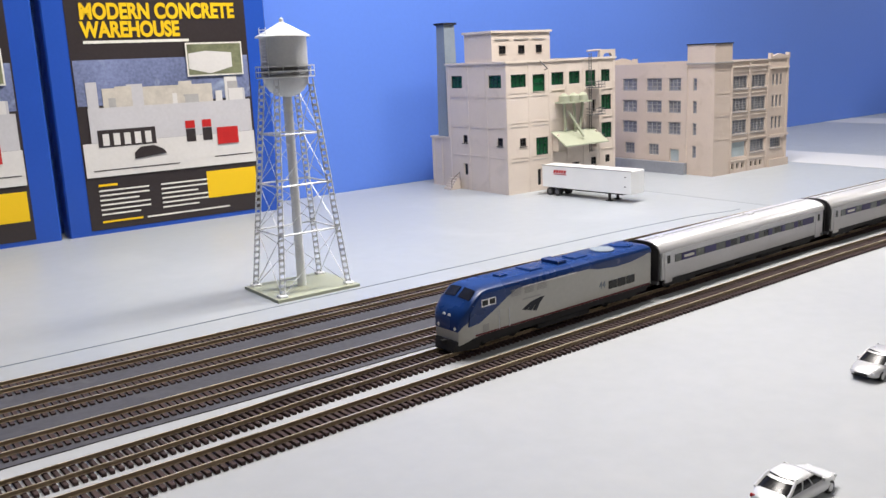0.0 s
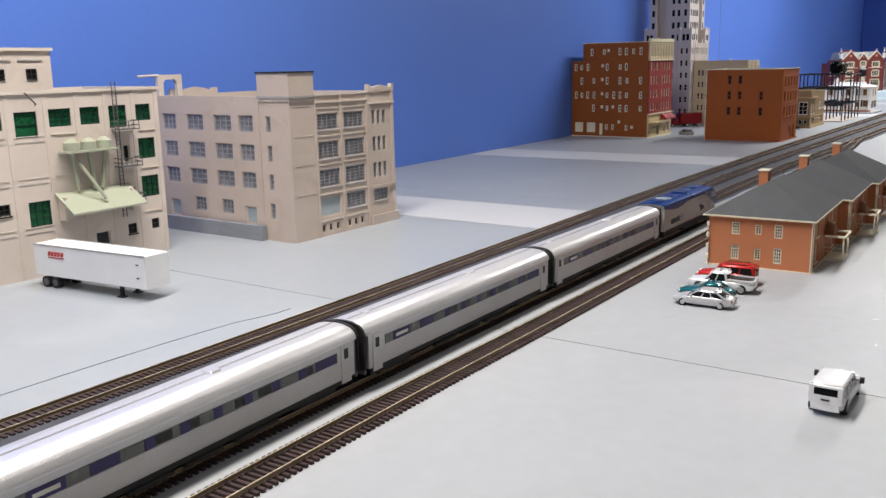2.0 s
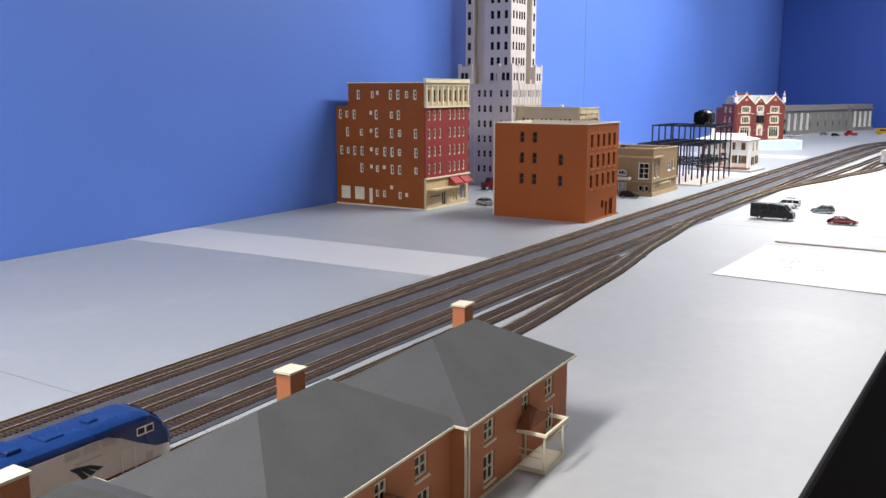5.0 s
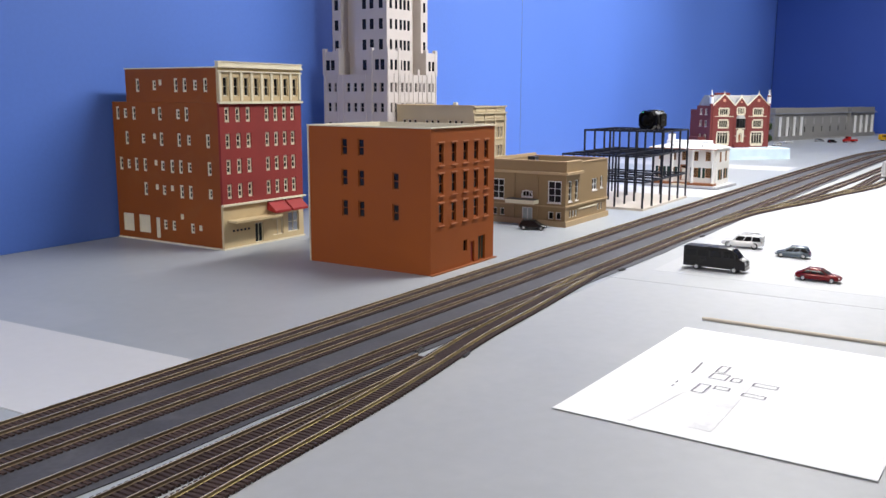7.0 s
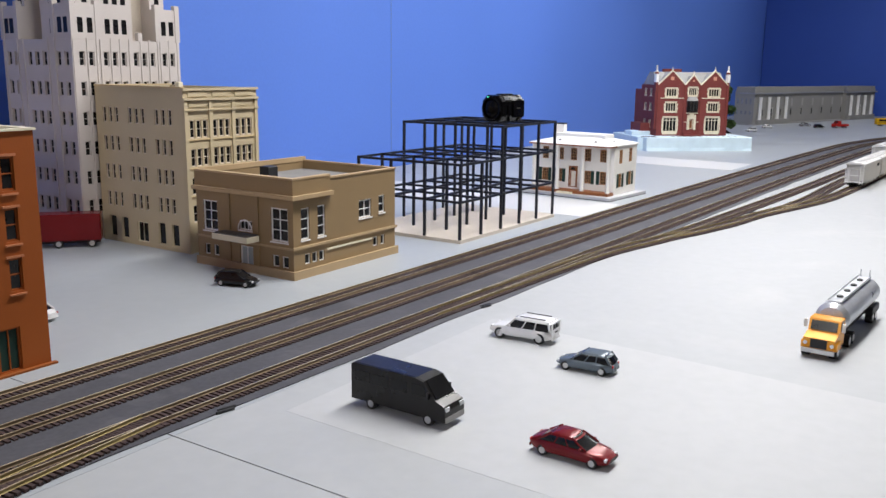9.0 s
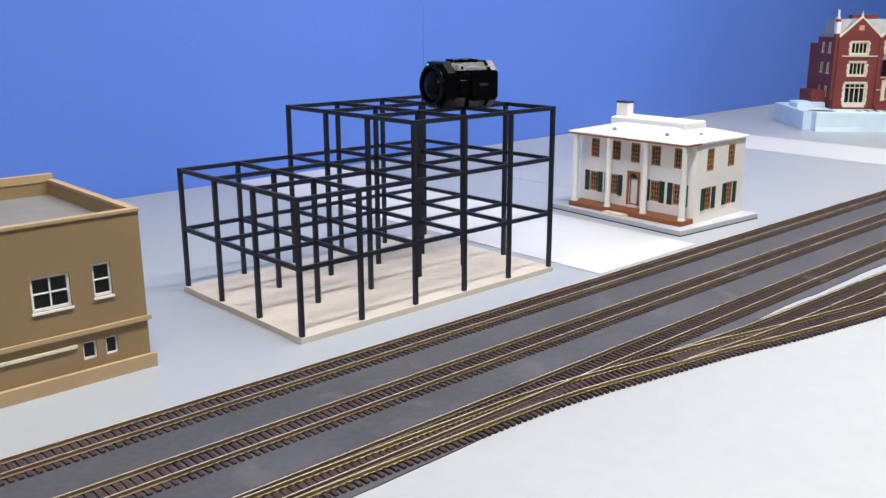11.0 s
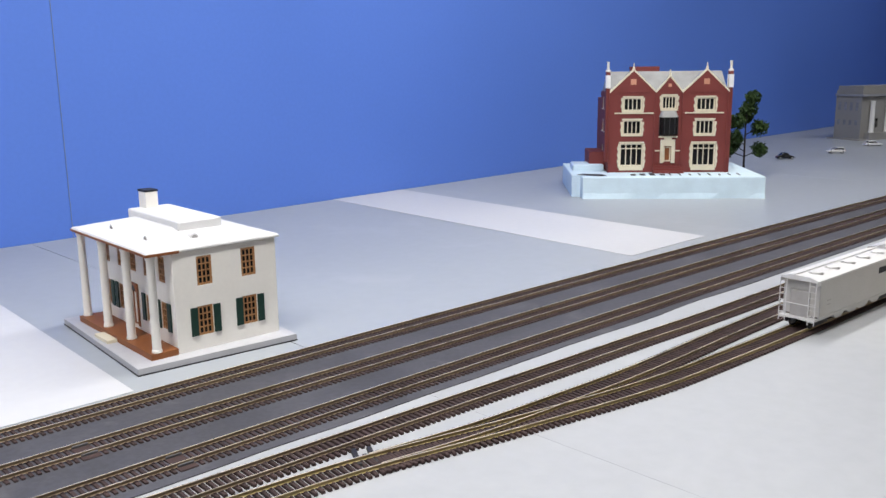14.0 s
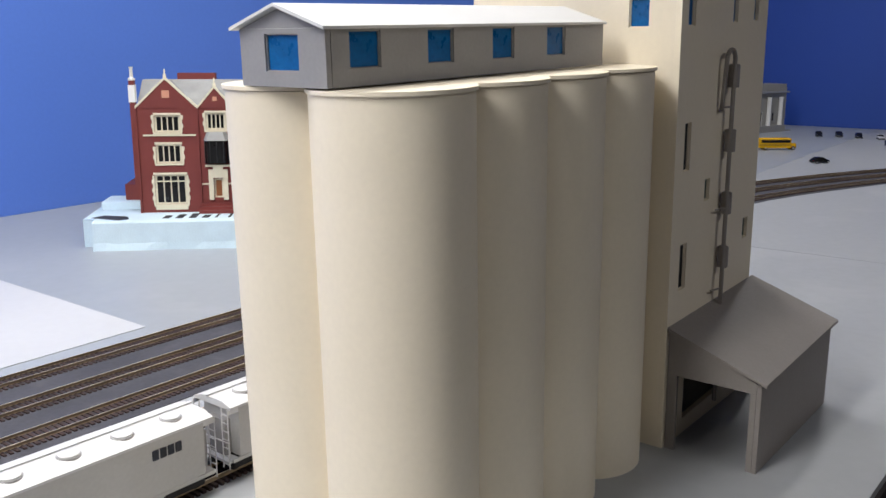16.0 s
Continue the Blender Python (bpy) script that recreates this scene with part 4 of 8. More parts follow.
KINDS = {
    "sedan": dict(size=(0.053, 0.0205, 0.0162), top=[(0.0, 0.44), (0.03, 0.60), (0.14, 0.65), (0.5, 0.64), (0.72, 0.61), (0.86, 0.55), (0.95, 0.47), (1.0, 0.36)], cabin=(0.10, 0.75, 0.28, 0.55)),
    "coupe": dict(size=(0.050, 0.0205, 0.0148), top=[(0.0, 0.40), (0.02, 0.62), (0.15, 0.66), (0.5, 0.63), (0.70, 0.60), (0.94, 0.45), (1.0, 0.32)], cabin=(0.10, 0.68, 0.30, 0.48)),
    "hatch": dict(size=(0.047, 0.0200, 0.0170), top=[(0.0, 0.40), (0.02, 0.60), (0.3, 0.62), (0.74, 0.58), (0.95, 0.46), (1.0, 0.34)], cabin=(0.03, 0.76, 0.14, 0.54)),
    "wagon": dict(size=(0.060, 0.0225, 0.0212), top=[(0.0, 0.36), (0.015, 0.58), (0.3, 0.60), (0.72, 0.58), (0.95, 0.52), (1.0, 0.36)], cabin=(0.015, 0.73, 0.05, 0.58)),
    "pickup": dict(size=(0.062, 0.0225, 0.0205), top=[(0.0, 0.40), (0.01, 0.58), (0.3, 0.58), (0.72, 0.58), (0.95, 0.53), (1.0, 0.36)], cabin=(0.40, 0.74, 0.43, 0.62)),
    "jeep": dict(size=(0.045, 0.0205, 0.0205), top=[(0.0, 0.38), (0.01, 0.58), (0.3, 0.60), (0.66, 0.60), (0.97, 0.58), (1.0, 0.42)], cabin=(0.02, 0.64, 0.04, 0.60)),
    "beetle": dict(size=(0.046, 0.0190, 0.0172), top=[(0.0, 0.25), (0.05, 0.48), (0.2, 0.62), (0.5, 0.62), (0.75, 0.58), (0.94, 0.44), (1.0, 0.26)], cabin=(0.16, 0.72, 0.34, 0.56)),
}


def wheels(ob, xs, w, r, thick=0.0042, rim_mat=None):
    for x in xs:
        for s in (-1, 1):
            a, b = sorted((s * (w - thick), s * (w + 0.0002)))
            wh = part("wheel", Mb().wheel(x, a, b, r, r, 18), M_TYRE, ob, "", None, True)
            part("rim", Mb().wheel(x, *sorted((s * (w - 0.001), s * (w + 0.0005))), r, r * 0.62, 12), rim_mat or M_RIM, wh)


def motor_car(kind, colour, x, y, heading, label, group="", scale=1.0, roof_mat=None, towing=False):
    k = KINDS[kind]
    n, w, h = (v * scale for v in k["size"])
    w /= 2
    ob = thing("jeep" if kind == "jeep" else "pickup_truck" if kind == "pickup" else "car", label, "car" if kind not in ("pickup",) else "pickup truck", x, y, 0.0, heading, group)
    base, rad = h * 0.17, h * (0.23 if kind in ("jeep", "pickup", "wagon") else 0.21)
    rings, ts, tops_ = [], [t for t, _ in k["top"]], [z for _, z in k["top"]]
    stations = [0.0, 0.008, 0.025, 0.06, 0.11, 0.17, 0.24, 0.32, 0.42, 0.52, 0.60, 0.68, 0.75, 0.82, 0.88, 0.93, 0.965, 0.988, 1.0]
    for t in stations:
        z1 = h * sum(float(np.interp(t + d, ts, tops_)) for d in (-0.03, 0.0, 0.03)) / 3
        a = w * (1 - 0.30 * abs(2 * t - 1) ** 5) * (1 - 0.02 * math.cos(4 * math.pi * t))
        z0 = base + h * 0.09 * abs(2 * t - 1) ** 8
        zm = z0 + (z1 - z0) * 0.50
        half = [(0.0, z1 + h * 0.016), (0.45, z1 + h * 0.010), (0.74, z1 - h * 0.004), (0.88, z1 - h * 0.030), (0.95, z1 - h * 0.075), (0.985, zm + h * 0.03), (1.0, zm - h * 0.02), (0.985, z0 + h * 0.06), (0.93, z0)]
        rings.append([((t - 0.5) * n, a * y, z) for y, z in half] + [((t - 0.5) * n, -a * y, z) for y, z in half[:0:-1]])
    part("body", Mb().loft(rings), colour, ob, "", None, True)
    b0, b1, t0, t1 = [(v - 0.5) * n for v in k["cabin"]]
    zb, zt = h * (0.60 if kind == "sedan" else 0.55), h * 0.945
    wb, wt = w * 0.90, w * 0.74
    if kind in ("jeep", "wagon", "pickup"):
        wb, wt = w * 0.90, w * 0.80

    def oval(x0, x1, y, z, r, bow):
        """A level ring with rounded corners, its ends bowed outward."""
        return [(x0 + r, -y, z), (x1 - r, -y, z), (x1 - r * 0.25, -y + r * 0.6, z), (x1 + bow * 0.6, -y * 0.45, z), (x1 + bow, 0, z), (x1 + bow * 0.6, y * 0.45, z), (x1 - r * 0.25, y - r * 0.6, z), (x1 - r, y, z), (x0 + r, y, z), (x0 + r * 0.25, y - r * 0.6, z), (x0 - bow * 0.6, y * 0.45, z), (x0 - bow, 0, z), (x0 - bow * 0.6, -y * 0.45, z), (x0 + r * 0.25, -y + r * 0.6, z)]

    rr, bw = w * 0.16, n * 0.014
    ease = lambda q: (b0 + (t0 - b0) * q ** 0.88, b1 + (t1 - b1) * q ** 0.88, wb + (wt - wb) * q ** 1.5, zb + (zt - zb) * q)
    levels = (0.0, 0.22, 0.44, 0.66, 0.84, 1.0)
    part("window", Mb().loft([oval(x0, x1, yy, zz, rr, bw) for x0, x1, yy, zz in map(ease, levels)]), M_GLASSD, ob, "dark glazed cabin", None, True)
    e = 0.0005 * scale
    part("roof", Mb().loft([oval(t0 - 5 * e, t1 + 5 * e, wt + 1.6 * e, zt - h * 0.075, rr, bw), oval(t0 - e, t1 + e, wt + e, zt - h * 0.025, rr, bw), oval(t0 + e, t1 - e, wt, zt + h * 0.008, rr, bw), oval(t0 + 3 * e, t1 - 4 * e, wt * 0.90, zt + h * 0.028, rr, bw), oval(t0 + 9 * e, t1 - 10 * e, wt * 0.6, zt + h * 0.042, rr, bw)]), roof_mat or colour, ob, "", None, True)
    for s in (-1, 1):
        mids = [(0.5, 0.026)] if kind in ("coupe", "pickup", "jeep", "beetle") else [(0.36, 0.030), (0.64, 0.026)]
        for u, thick in [(0.015, 0.055), (0.985, 0.036)] + mids:
            post = Mb()
            pts = [(x0 + (x1 - x0) * u, s * yy * (0.965 if u in (0.015, 0.985) else 0.99), zz) for x0, x1, yy, zz in map(ease, levels)]
            for p, q in zip(pts, pts[1:]):
                post.rod(p, q, h * thick, 6)
            part("pillar", post, colour, ob)
    if kind == "wagon":
        back = pierced(wb * 1.9, h * 0.93, [(wb * 0.95, h * 0.755, wb * 1.36, h * 0.235)], 0.0008, h * 0.40)
        part("tailgate", back, colour, ob, "", pose(b0 - bw - 0.0002, wb * 0.95, 0, 0, 0, -90))
        part("handle", Mb().box(b0 - bw - 0.0010, b0 - bw - 0.0003, -w * 0.22, w * 0.22, h * 0.50, h * 0.54), M_BLACKM, ob)
    fr = k["top"][-2][1] * h
    for s in (-1, 1):
        part("headlight", Mb().soft_box(n * 0.450, n * 0.480, *sorted((s * w * 0.50, s * w * 0.80)), fr - h * 0.14, fr - h * 0.03, 0.0003), M_LIGHTS, ob)
        part("taillight", Mb().box(-n * 0.4985, -n * 0.480, *sorted((s * w * 0.52, s * w * 0.76)), h * 0.42, h * 0.52), M_TAIL, ob)
        if towing:
            part("mirror", Mb().soft_box(b1 - n * 0.09, b1 - n * 0.055, *sorted((s * w * 1.10, s * w * 1.34)), zb + h * 0.02, zb + h * 0.20, 0.0003).rod((b1 - n * 0.07, s * w * 0.9, zb + h * 0.08), (b1 - n * 0.07, s * w * 1.14, zb + h * 0.1), 0.0004), M_BLACKM, ob, "large black towing mirror")
        else:
            part("mirror", Mb().soft_box(b1 - n * 0.09, b1 - n * 0.06, *sorted((s * w * 0.92, s * w * 1.10)), zb + h * 0.01, zb + h * 0.10, 0.0002), colour, ob)
    part("grille", Mb().box(n * 0.488, n * 0.5035, -w * 0.42, w * 0.42, h * 0.26, h * 0.36), M_BLACKM, ob)
    part("bumper", Mb().box(-n * 0.506, -n * 0.49, -w * 0.74, w * 0.74, h * 0.20, h * 0.30), M_BLACKM if kind in ("jeep", "pickup") else colour, ob)
    wheels(ob, (-n * 0.31, n * 0.315), w * 0.96, rad)
    if kind == "pickup":
        part("bed", Mb().box(-n * 0.47, b0 - n * 0.015, -w * 0.76, w * 0.76, h * 0.555, h * 0.605), M_BLACKM, ob, "open black load bed")
        for s in (-1, 1):
            part("bed_rail", Mb().box(-n * 0.49, b0, *sorted((s * w * 0.78, s * w * 0.95)), h * 0.56, h * 0.66), colour, ob)
        part("tailgate", Mb().box(-n * 0.497, -n * 0.475, -w * 0.78, w * 0.78, h * 0.40, h * 0.66), colour, ob)
    if kind == "jeep":
        sp = part("spare_wheel", Mb().loft([[(xx, rad * 1.05 * math.cos(a * 0.3927), h * 0.52 + rad * 1.05 * math.sin(a * 0.3927)) for a in range(16)] for xx in (-n * 0.505, -n * 0.58)]), M_TYRE, ob)
        part("rim", Mb().loft([[(xx, rad * 0.6 * math.cos(a * 0.5236), h * 0.52 + rad * 0.6 * math.sin(a * 0.5236)) for a in range(12)] for xx in (-n * 0.57, -n * 0.588)]), M_RIM, sp)
    if kind == "wagon" and not towing:
        for s in (-1, 1):
            part("roof_rail", Mb().rod((t0 + 0.004, s * wt * 0.8, zt + h * 0.07), (t1 - 0.004, s * wt * 0.8, zt + h * 0.07), 0.0004), M_BLACKM, ob)
    return ob


motor_car("sedan", P_SILV2, 0.714, 0.4435, 182, "pale silver sedan parked on the table", "", 0.92)
motor_car("sedan", P_WHITE, 0.531, 0.388, 1, "white sedan parked near the table edge", "", 0.92)
motor_car("wagon", P_WHITE, 1.170, 0.392, 0, "white pickup with a closed cap and large mirrors", towing=True)
ROW = "cars parked beside the brick houses"
motor_car("sedan", P_SILV2, 1.349, 0.537, 92, "silver sedan parked in a row", ROW)
motor_car("coupe", P_TEAL, 1.379, 0.545, 94, "metallic teal coupe parked in a row", ROW)
motor_car("pickup", P_WHITE, 1.409, 0.540, 95, "white extended-cab pickup with an open black bed", ROW)
motor_car("wagon", P_REDC, 1.441, 0.546, 95, "red off-road wagon parked in a row", ROW, 0.95)
motor_car("jeep", P_BLACK, 1.728, 0.377, 12, "black off-roader with a spare wheel on its tail")
motor_car("sedan", P_DKRED, 3.196, 0.466, -91, "dark red sedan parked on the table")
motor_car("wagon", P_WHITE, 3.392, 0.607, 94, "white estate wagon with black roof rails")
motor_car("hatch", P_GREY, 3.348, 0.526, 94, "blue-grey hatchback parked on the table")
motor_car("hatch", P_BLACK, 3.378, 0.952, -72, "black hatchback in front of the khaki bank")
motor_car("sedan", P_WHITE, 3.175, 1.010, 100, "white car parked beside the orange building")
motor_car("sedan", P_SILVER, 3.09, 1.178, 60, "silver car parked beside the hotel")
FAR = "cars before the grey stone building"
motor_car("beetle", P_BLACK, 6.085, 1.215, -45, "small black rounded car on grey table", FAR)
motor_car("hatch", P_WHITE, 6.31, 1.180, 135, "small white hatchback on grey table", FAR)
motor_car("sedan", P_WHITE, 6.58, 1.185, -40, "white sedan on the grey table", FAR)
motor_car("sedan", P_SILVER, 6.83, 1.085, -40, "silver sedan on the grey table", FAR)
motor_car("sedan", P_BLACK, 6.885, 0.622, -38, "black sedan alone near the curved tracks", FAR)
for cx, cy, cc in ((7.66, 0.80, P_BLACK), (7.70, 0.745, P_BLACK), (7.68, 0.68, P_BLACK), (7.68, 0.615, P_WHITE), (7.46, 0.555, P_GREY)):
    motor_car("hatch", cc, cx, cy, 200, "parked car by the end wall", FAR)


def van():
    ob = thing("van", "long black high-roof delivery van", "van", 3.195, 0.592, 0, -91)
    n, w, h = 0.080, 0.0115, 0.0315
    side = [(0.0, 0.15), (0.0, 0.96), (0.03, 1.0), (0.70, 1.0), (0.78, 0.95), (0.90, 0.60), (0.985, 0.50), (1.0, 0.40), (1.0, 0.15)]
    pts = [((t - 0.5) * n, z * h) for t, z in side]
    part("body", Mb().loft([[(x, y * w, z) for x, z in [(px * (1 - 0.01 * abs(abs(y) - 0.86)), 0.15 * h + (pz - 0.15 * h) * (1.0 if abs(y) < 0.9 else 0.985)) for px, pz in pts]] for y in (-1, -0.86, 0.86, 1)]), P_VAN, ob)
    part("windshield", Mb().loft([[(n * 0.285, y, h * 0.945) for y in (-w * 0.8, w * 0.8)] + [(n * 0.397, y, h * 0.615) for y in (w * 0.9, -w * 0.9)], [(n * 0.290, y, h * 0.960) for y in (-w * 0.8, w * 0.8)] + [(n * 0.405, y, h * 0.625) for y in (w * 0.9, -w * 0.9)]]), M_GLASSD, ob)
    for s in (-1, 1):
        part("window", Mb().prism([(n * 0.16, h * 0.62), (n * 0.34, h * 0.62), (n * 0.28, h * 0.86), (n * 0.16, h * 0.86)], *sorted((s * w * 0.98, s * w * 1.03))), M_GLASSD, ob)
        for i in range(3):
            part("window", Mb().box(-n * 0.46 + i * n * 0.2, -n * 0.29 + i * n * 0.2, *sorted((s * w * 0.98, s * w * 1.02)), h * 0.60, h * 0.84), M_GLASSD, ob)
        part("headlight", Mb().box(n * 0.465, n * 0.503, *sorted((s * w * 0.55, s * w * 0.92)), h * 0.38, h * 0.47), M_LIGHTS, ob)
        part("mirror", Mb().box(n * 0.33, n * 0.345, *sorted((s * w * 1.02, s * w * 1.22)), h * 0.60, h * 0.74), M_BLACKM, ob)
    part("bumper", Mb().box(n * 0.48, n * 0.507, -w * 0.95, w * 0.95, h * 0.14, h * 0.26), M_GREYP, ob)
    wheels(ob, (-n * 0.28, n * 0.33), w, h * 0.13)


def tanker():
    ob = thing("tanker_truck", "orange-yellow truck with a silver tank trailer", "tanker truck", 3.485, 0.381, 0, -3)
    cab = [(0.0, 0.008), (0.0, 0.017), (0.012, 0.020), (0.014, 0.020), (0.017, 0.030), (0.032, 0.030), (0.032, 0.008)]
    part("cab", Mb().prism(cab, -0.0125, 0.0125), P_ORAN, ob, "orange-yellow cab")
    part("windshield", Mb().loft([[(0.0136, -0.0105, 0.0208), (0.0136, 0.0105, 0.0208), (0.0162, 0.0105, 0.0285), (0.0162, -0.0105, 0.0285)], [(0.0130, -0.0105, 0.0210), (0.0130, 0.0105, 0.0210), (0.0156, 0.0105, 0.0287), (0.0156, -0.0105, 0.0287)]]), M_GLASSD, ob)
    part("grille", Mb().box(-0.0008, 0.0, -0.0065, 0.0065, 0.009, 0.0165), M_BLACKM, ob)
    part("bumper", Mb().box(-0.003, -0.0008, -0.0130, 0.0130, 0.005, 0.0085), M_RIM, ob)
    for s in (-1, 1):
        part("fender", Mb().soft_box(0.001, 0.016, *sorted((s * 0.0095, s * 0.0145)), 0.008, 0.0145, 0.001), P_ORAN, ob)
        part("headlight", Mb().rod((-0.001, s * 0.0105, 0.0125), (0.001, s * 0.0105, 0.0125), 0.0016, 10), M_LIGHTS, ob)
        part("window", Mb().box(0.0185, 0.0265, *sorted((s * 0.0124, s * 0.0128)), 0.021, 0.028), M_GLASSD, ob)
        part("mirror", Mb().box(0.0150, 0.0165, *sorted((s * 0.0140, s * 0.0165)), 0.0215, 0.0285), M_OFFW, ob)
    part("chassis", Mb().box(0.02, 0.165, -0.005, 0.005, 0.0065, 0.010), M_UNDER, ob)
    seg = 20
    ring = lambda x, r: [(x, r * math.cos(6.28318 * i / seg) * 1.05, 0.0265 + r * math.sin(6.28318 * i / seg) * 0.95) for i in range(seg)]
    part("tank", Mb().loft([ring(0.036, 0.004), ring(0.037, 0.010), ring(0.041, 0.0136), ring(0.164, 0.0136), ring(0.168, 0.010), ring(0.169, 0.004)]), M_STEEL, ob, "polished silver tank", None, True)
    part("walkway", Mb().box(0.045, 0.16, -0.0055, 0.0055, 0.0393, 0.0404).box(0.045, 0.16, -0.0058, -0.0053, 0.0404, 0.0420).box(0.045, 0.16, 0.0053, 0.0058, 0.0404, 0.0420), M_STEEL, ob)
    for i in range(4):
        part("hatch", Mb().turned(0.062 + i * 0.026, 0, [(0.0028, 0.0402), (0.0028, 0.0418), (0.001, 0.0424)], 12), M_BLACKM, ob, "", None, True)
    part("ladder", Mb().rod((0.162, -0.004, 0.012), (0.162, -0.004, 0.047), 0.0005).rod((0.162, 0.004, 0.012), (0.162, 0.004, 0.047), 0.0005), M_STEEL, ob)
    part("fender_box", Mb().soft_box(0.138, 0.167, -0.0145, 0.0145, 0.0095, 0.0165, 0.001), M_BLACKM, ob)
    wheels(ob, (0.0085, 0.050, 0.063, 0.144, 0.157), 0.0138, 0.0056, 0.006)


def school_bus():
    ob = thing("school_bus", "yellow school bus parked by the grey building", "bus", 7.14, 0.80, 0, -52)
    part("body", Mb().soft_box(-0.055, 0.040, -0.0135, 0.0135, 0.006, 0.034, 0.003), P_YELL, ob)
    part("hood", Mb().soft_box(0.0401, 0.056, -0.010, 0.010, 0.006, 0.019, 0.002), P_YELL, ob)
    for s in (-1, 1):
        part("window_row", Mb().box(-0.048, 0.036, *sorted((s * 0.0134, s * 0.0138)), 0.021, 0.029), M_GLASSD, ob)
        part("stripe", Mb().box(-0.053, 0.038, *sorted((s * 0.0134, s * 0.0139)), 0.014, 0.0155), M_BLACKM, ob)
    wheels(ob, (-0.034, 0.046), 0.013, 0.0055)


def red_truck(x, y, rz, label, cargo):
    ob = thing("truck", label, "truck", x, y, 0, rz)
    part("cab", Mb().prism([(0.0, 0.006), (0.0, 0.018), (0.012, 0.020), (0.016, 0.030), (0.030, 0.030), (0.030, 0.006)], -0.0125, 0.0125), P_DKRED if cargo else P_REDC, ob)
    part("windshield", Mb().box(0.0120, 0.0150, -0.0105, 0.0105, 0.0215, 0.028), M_GLASSD, ob)
    if cargo:
        part("cargo_box", Mb().soft_box(0.033, 0.112, -0.0145, 0.0145, 0.010, 0.044, 0.001), P_DKRED, ob, "dark red cargo box")
    else:
        part("cargo_bed", Mb().soft_box(0.033, 0.072, -0.0125, 0.0125, 0.008, 0.016, 0.001), P_REDC, ob)
    part("chassis", Mb().box(0.002, 0.110 if cargo else 0.07, -0.005, 0.005, 0.005, 0.008), M_UNDER, ob)
    wheels(ob, (0.008, 0.060, 0.100) if cargo else (0.008, 0.058), 0.0125, 0.0055)


van()
tanker()
school_bus()
red_truck(6.80, 0.965, -40, "red open truck before the grey building", False)
red_truck(3.34, 1.325, -40, "dark red box truck beside the pale tower", True)
motor_car("hatch", P_BLACK, 6.74, 1.01, -40, "dark car before the grey building", FAR)

# ---- kit boxes against the wall ----


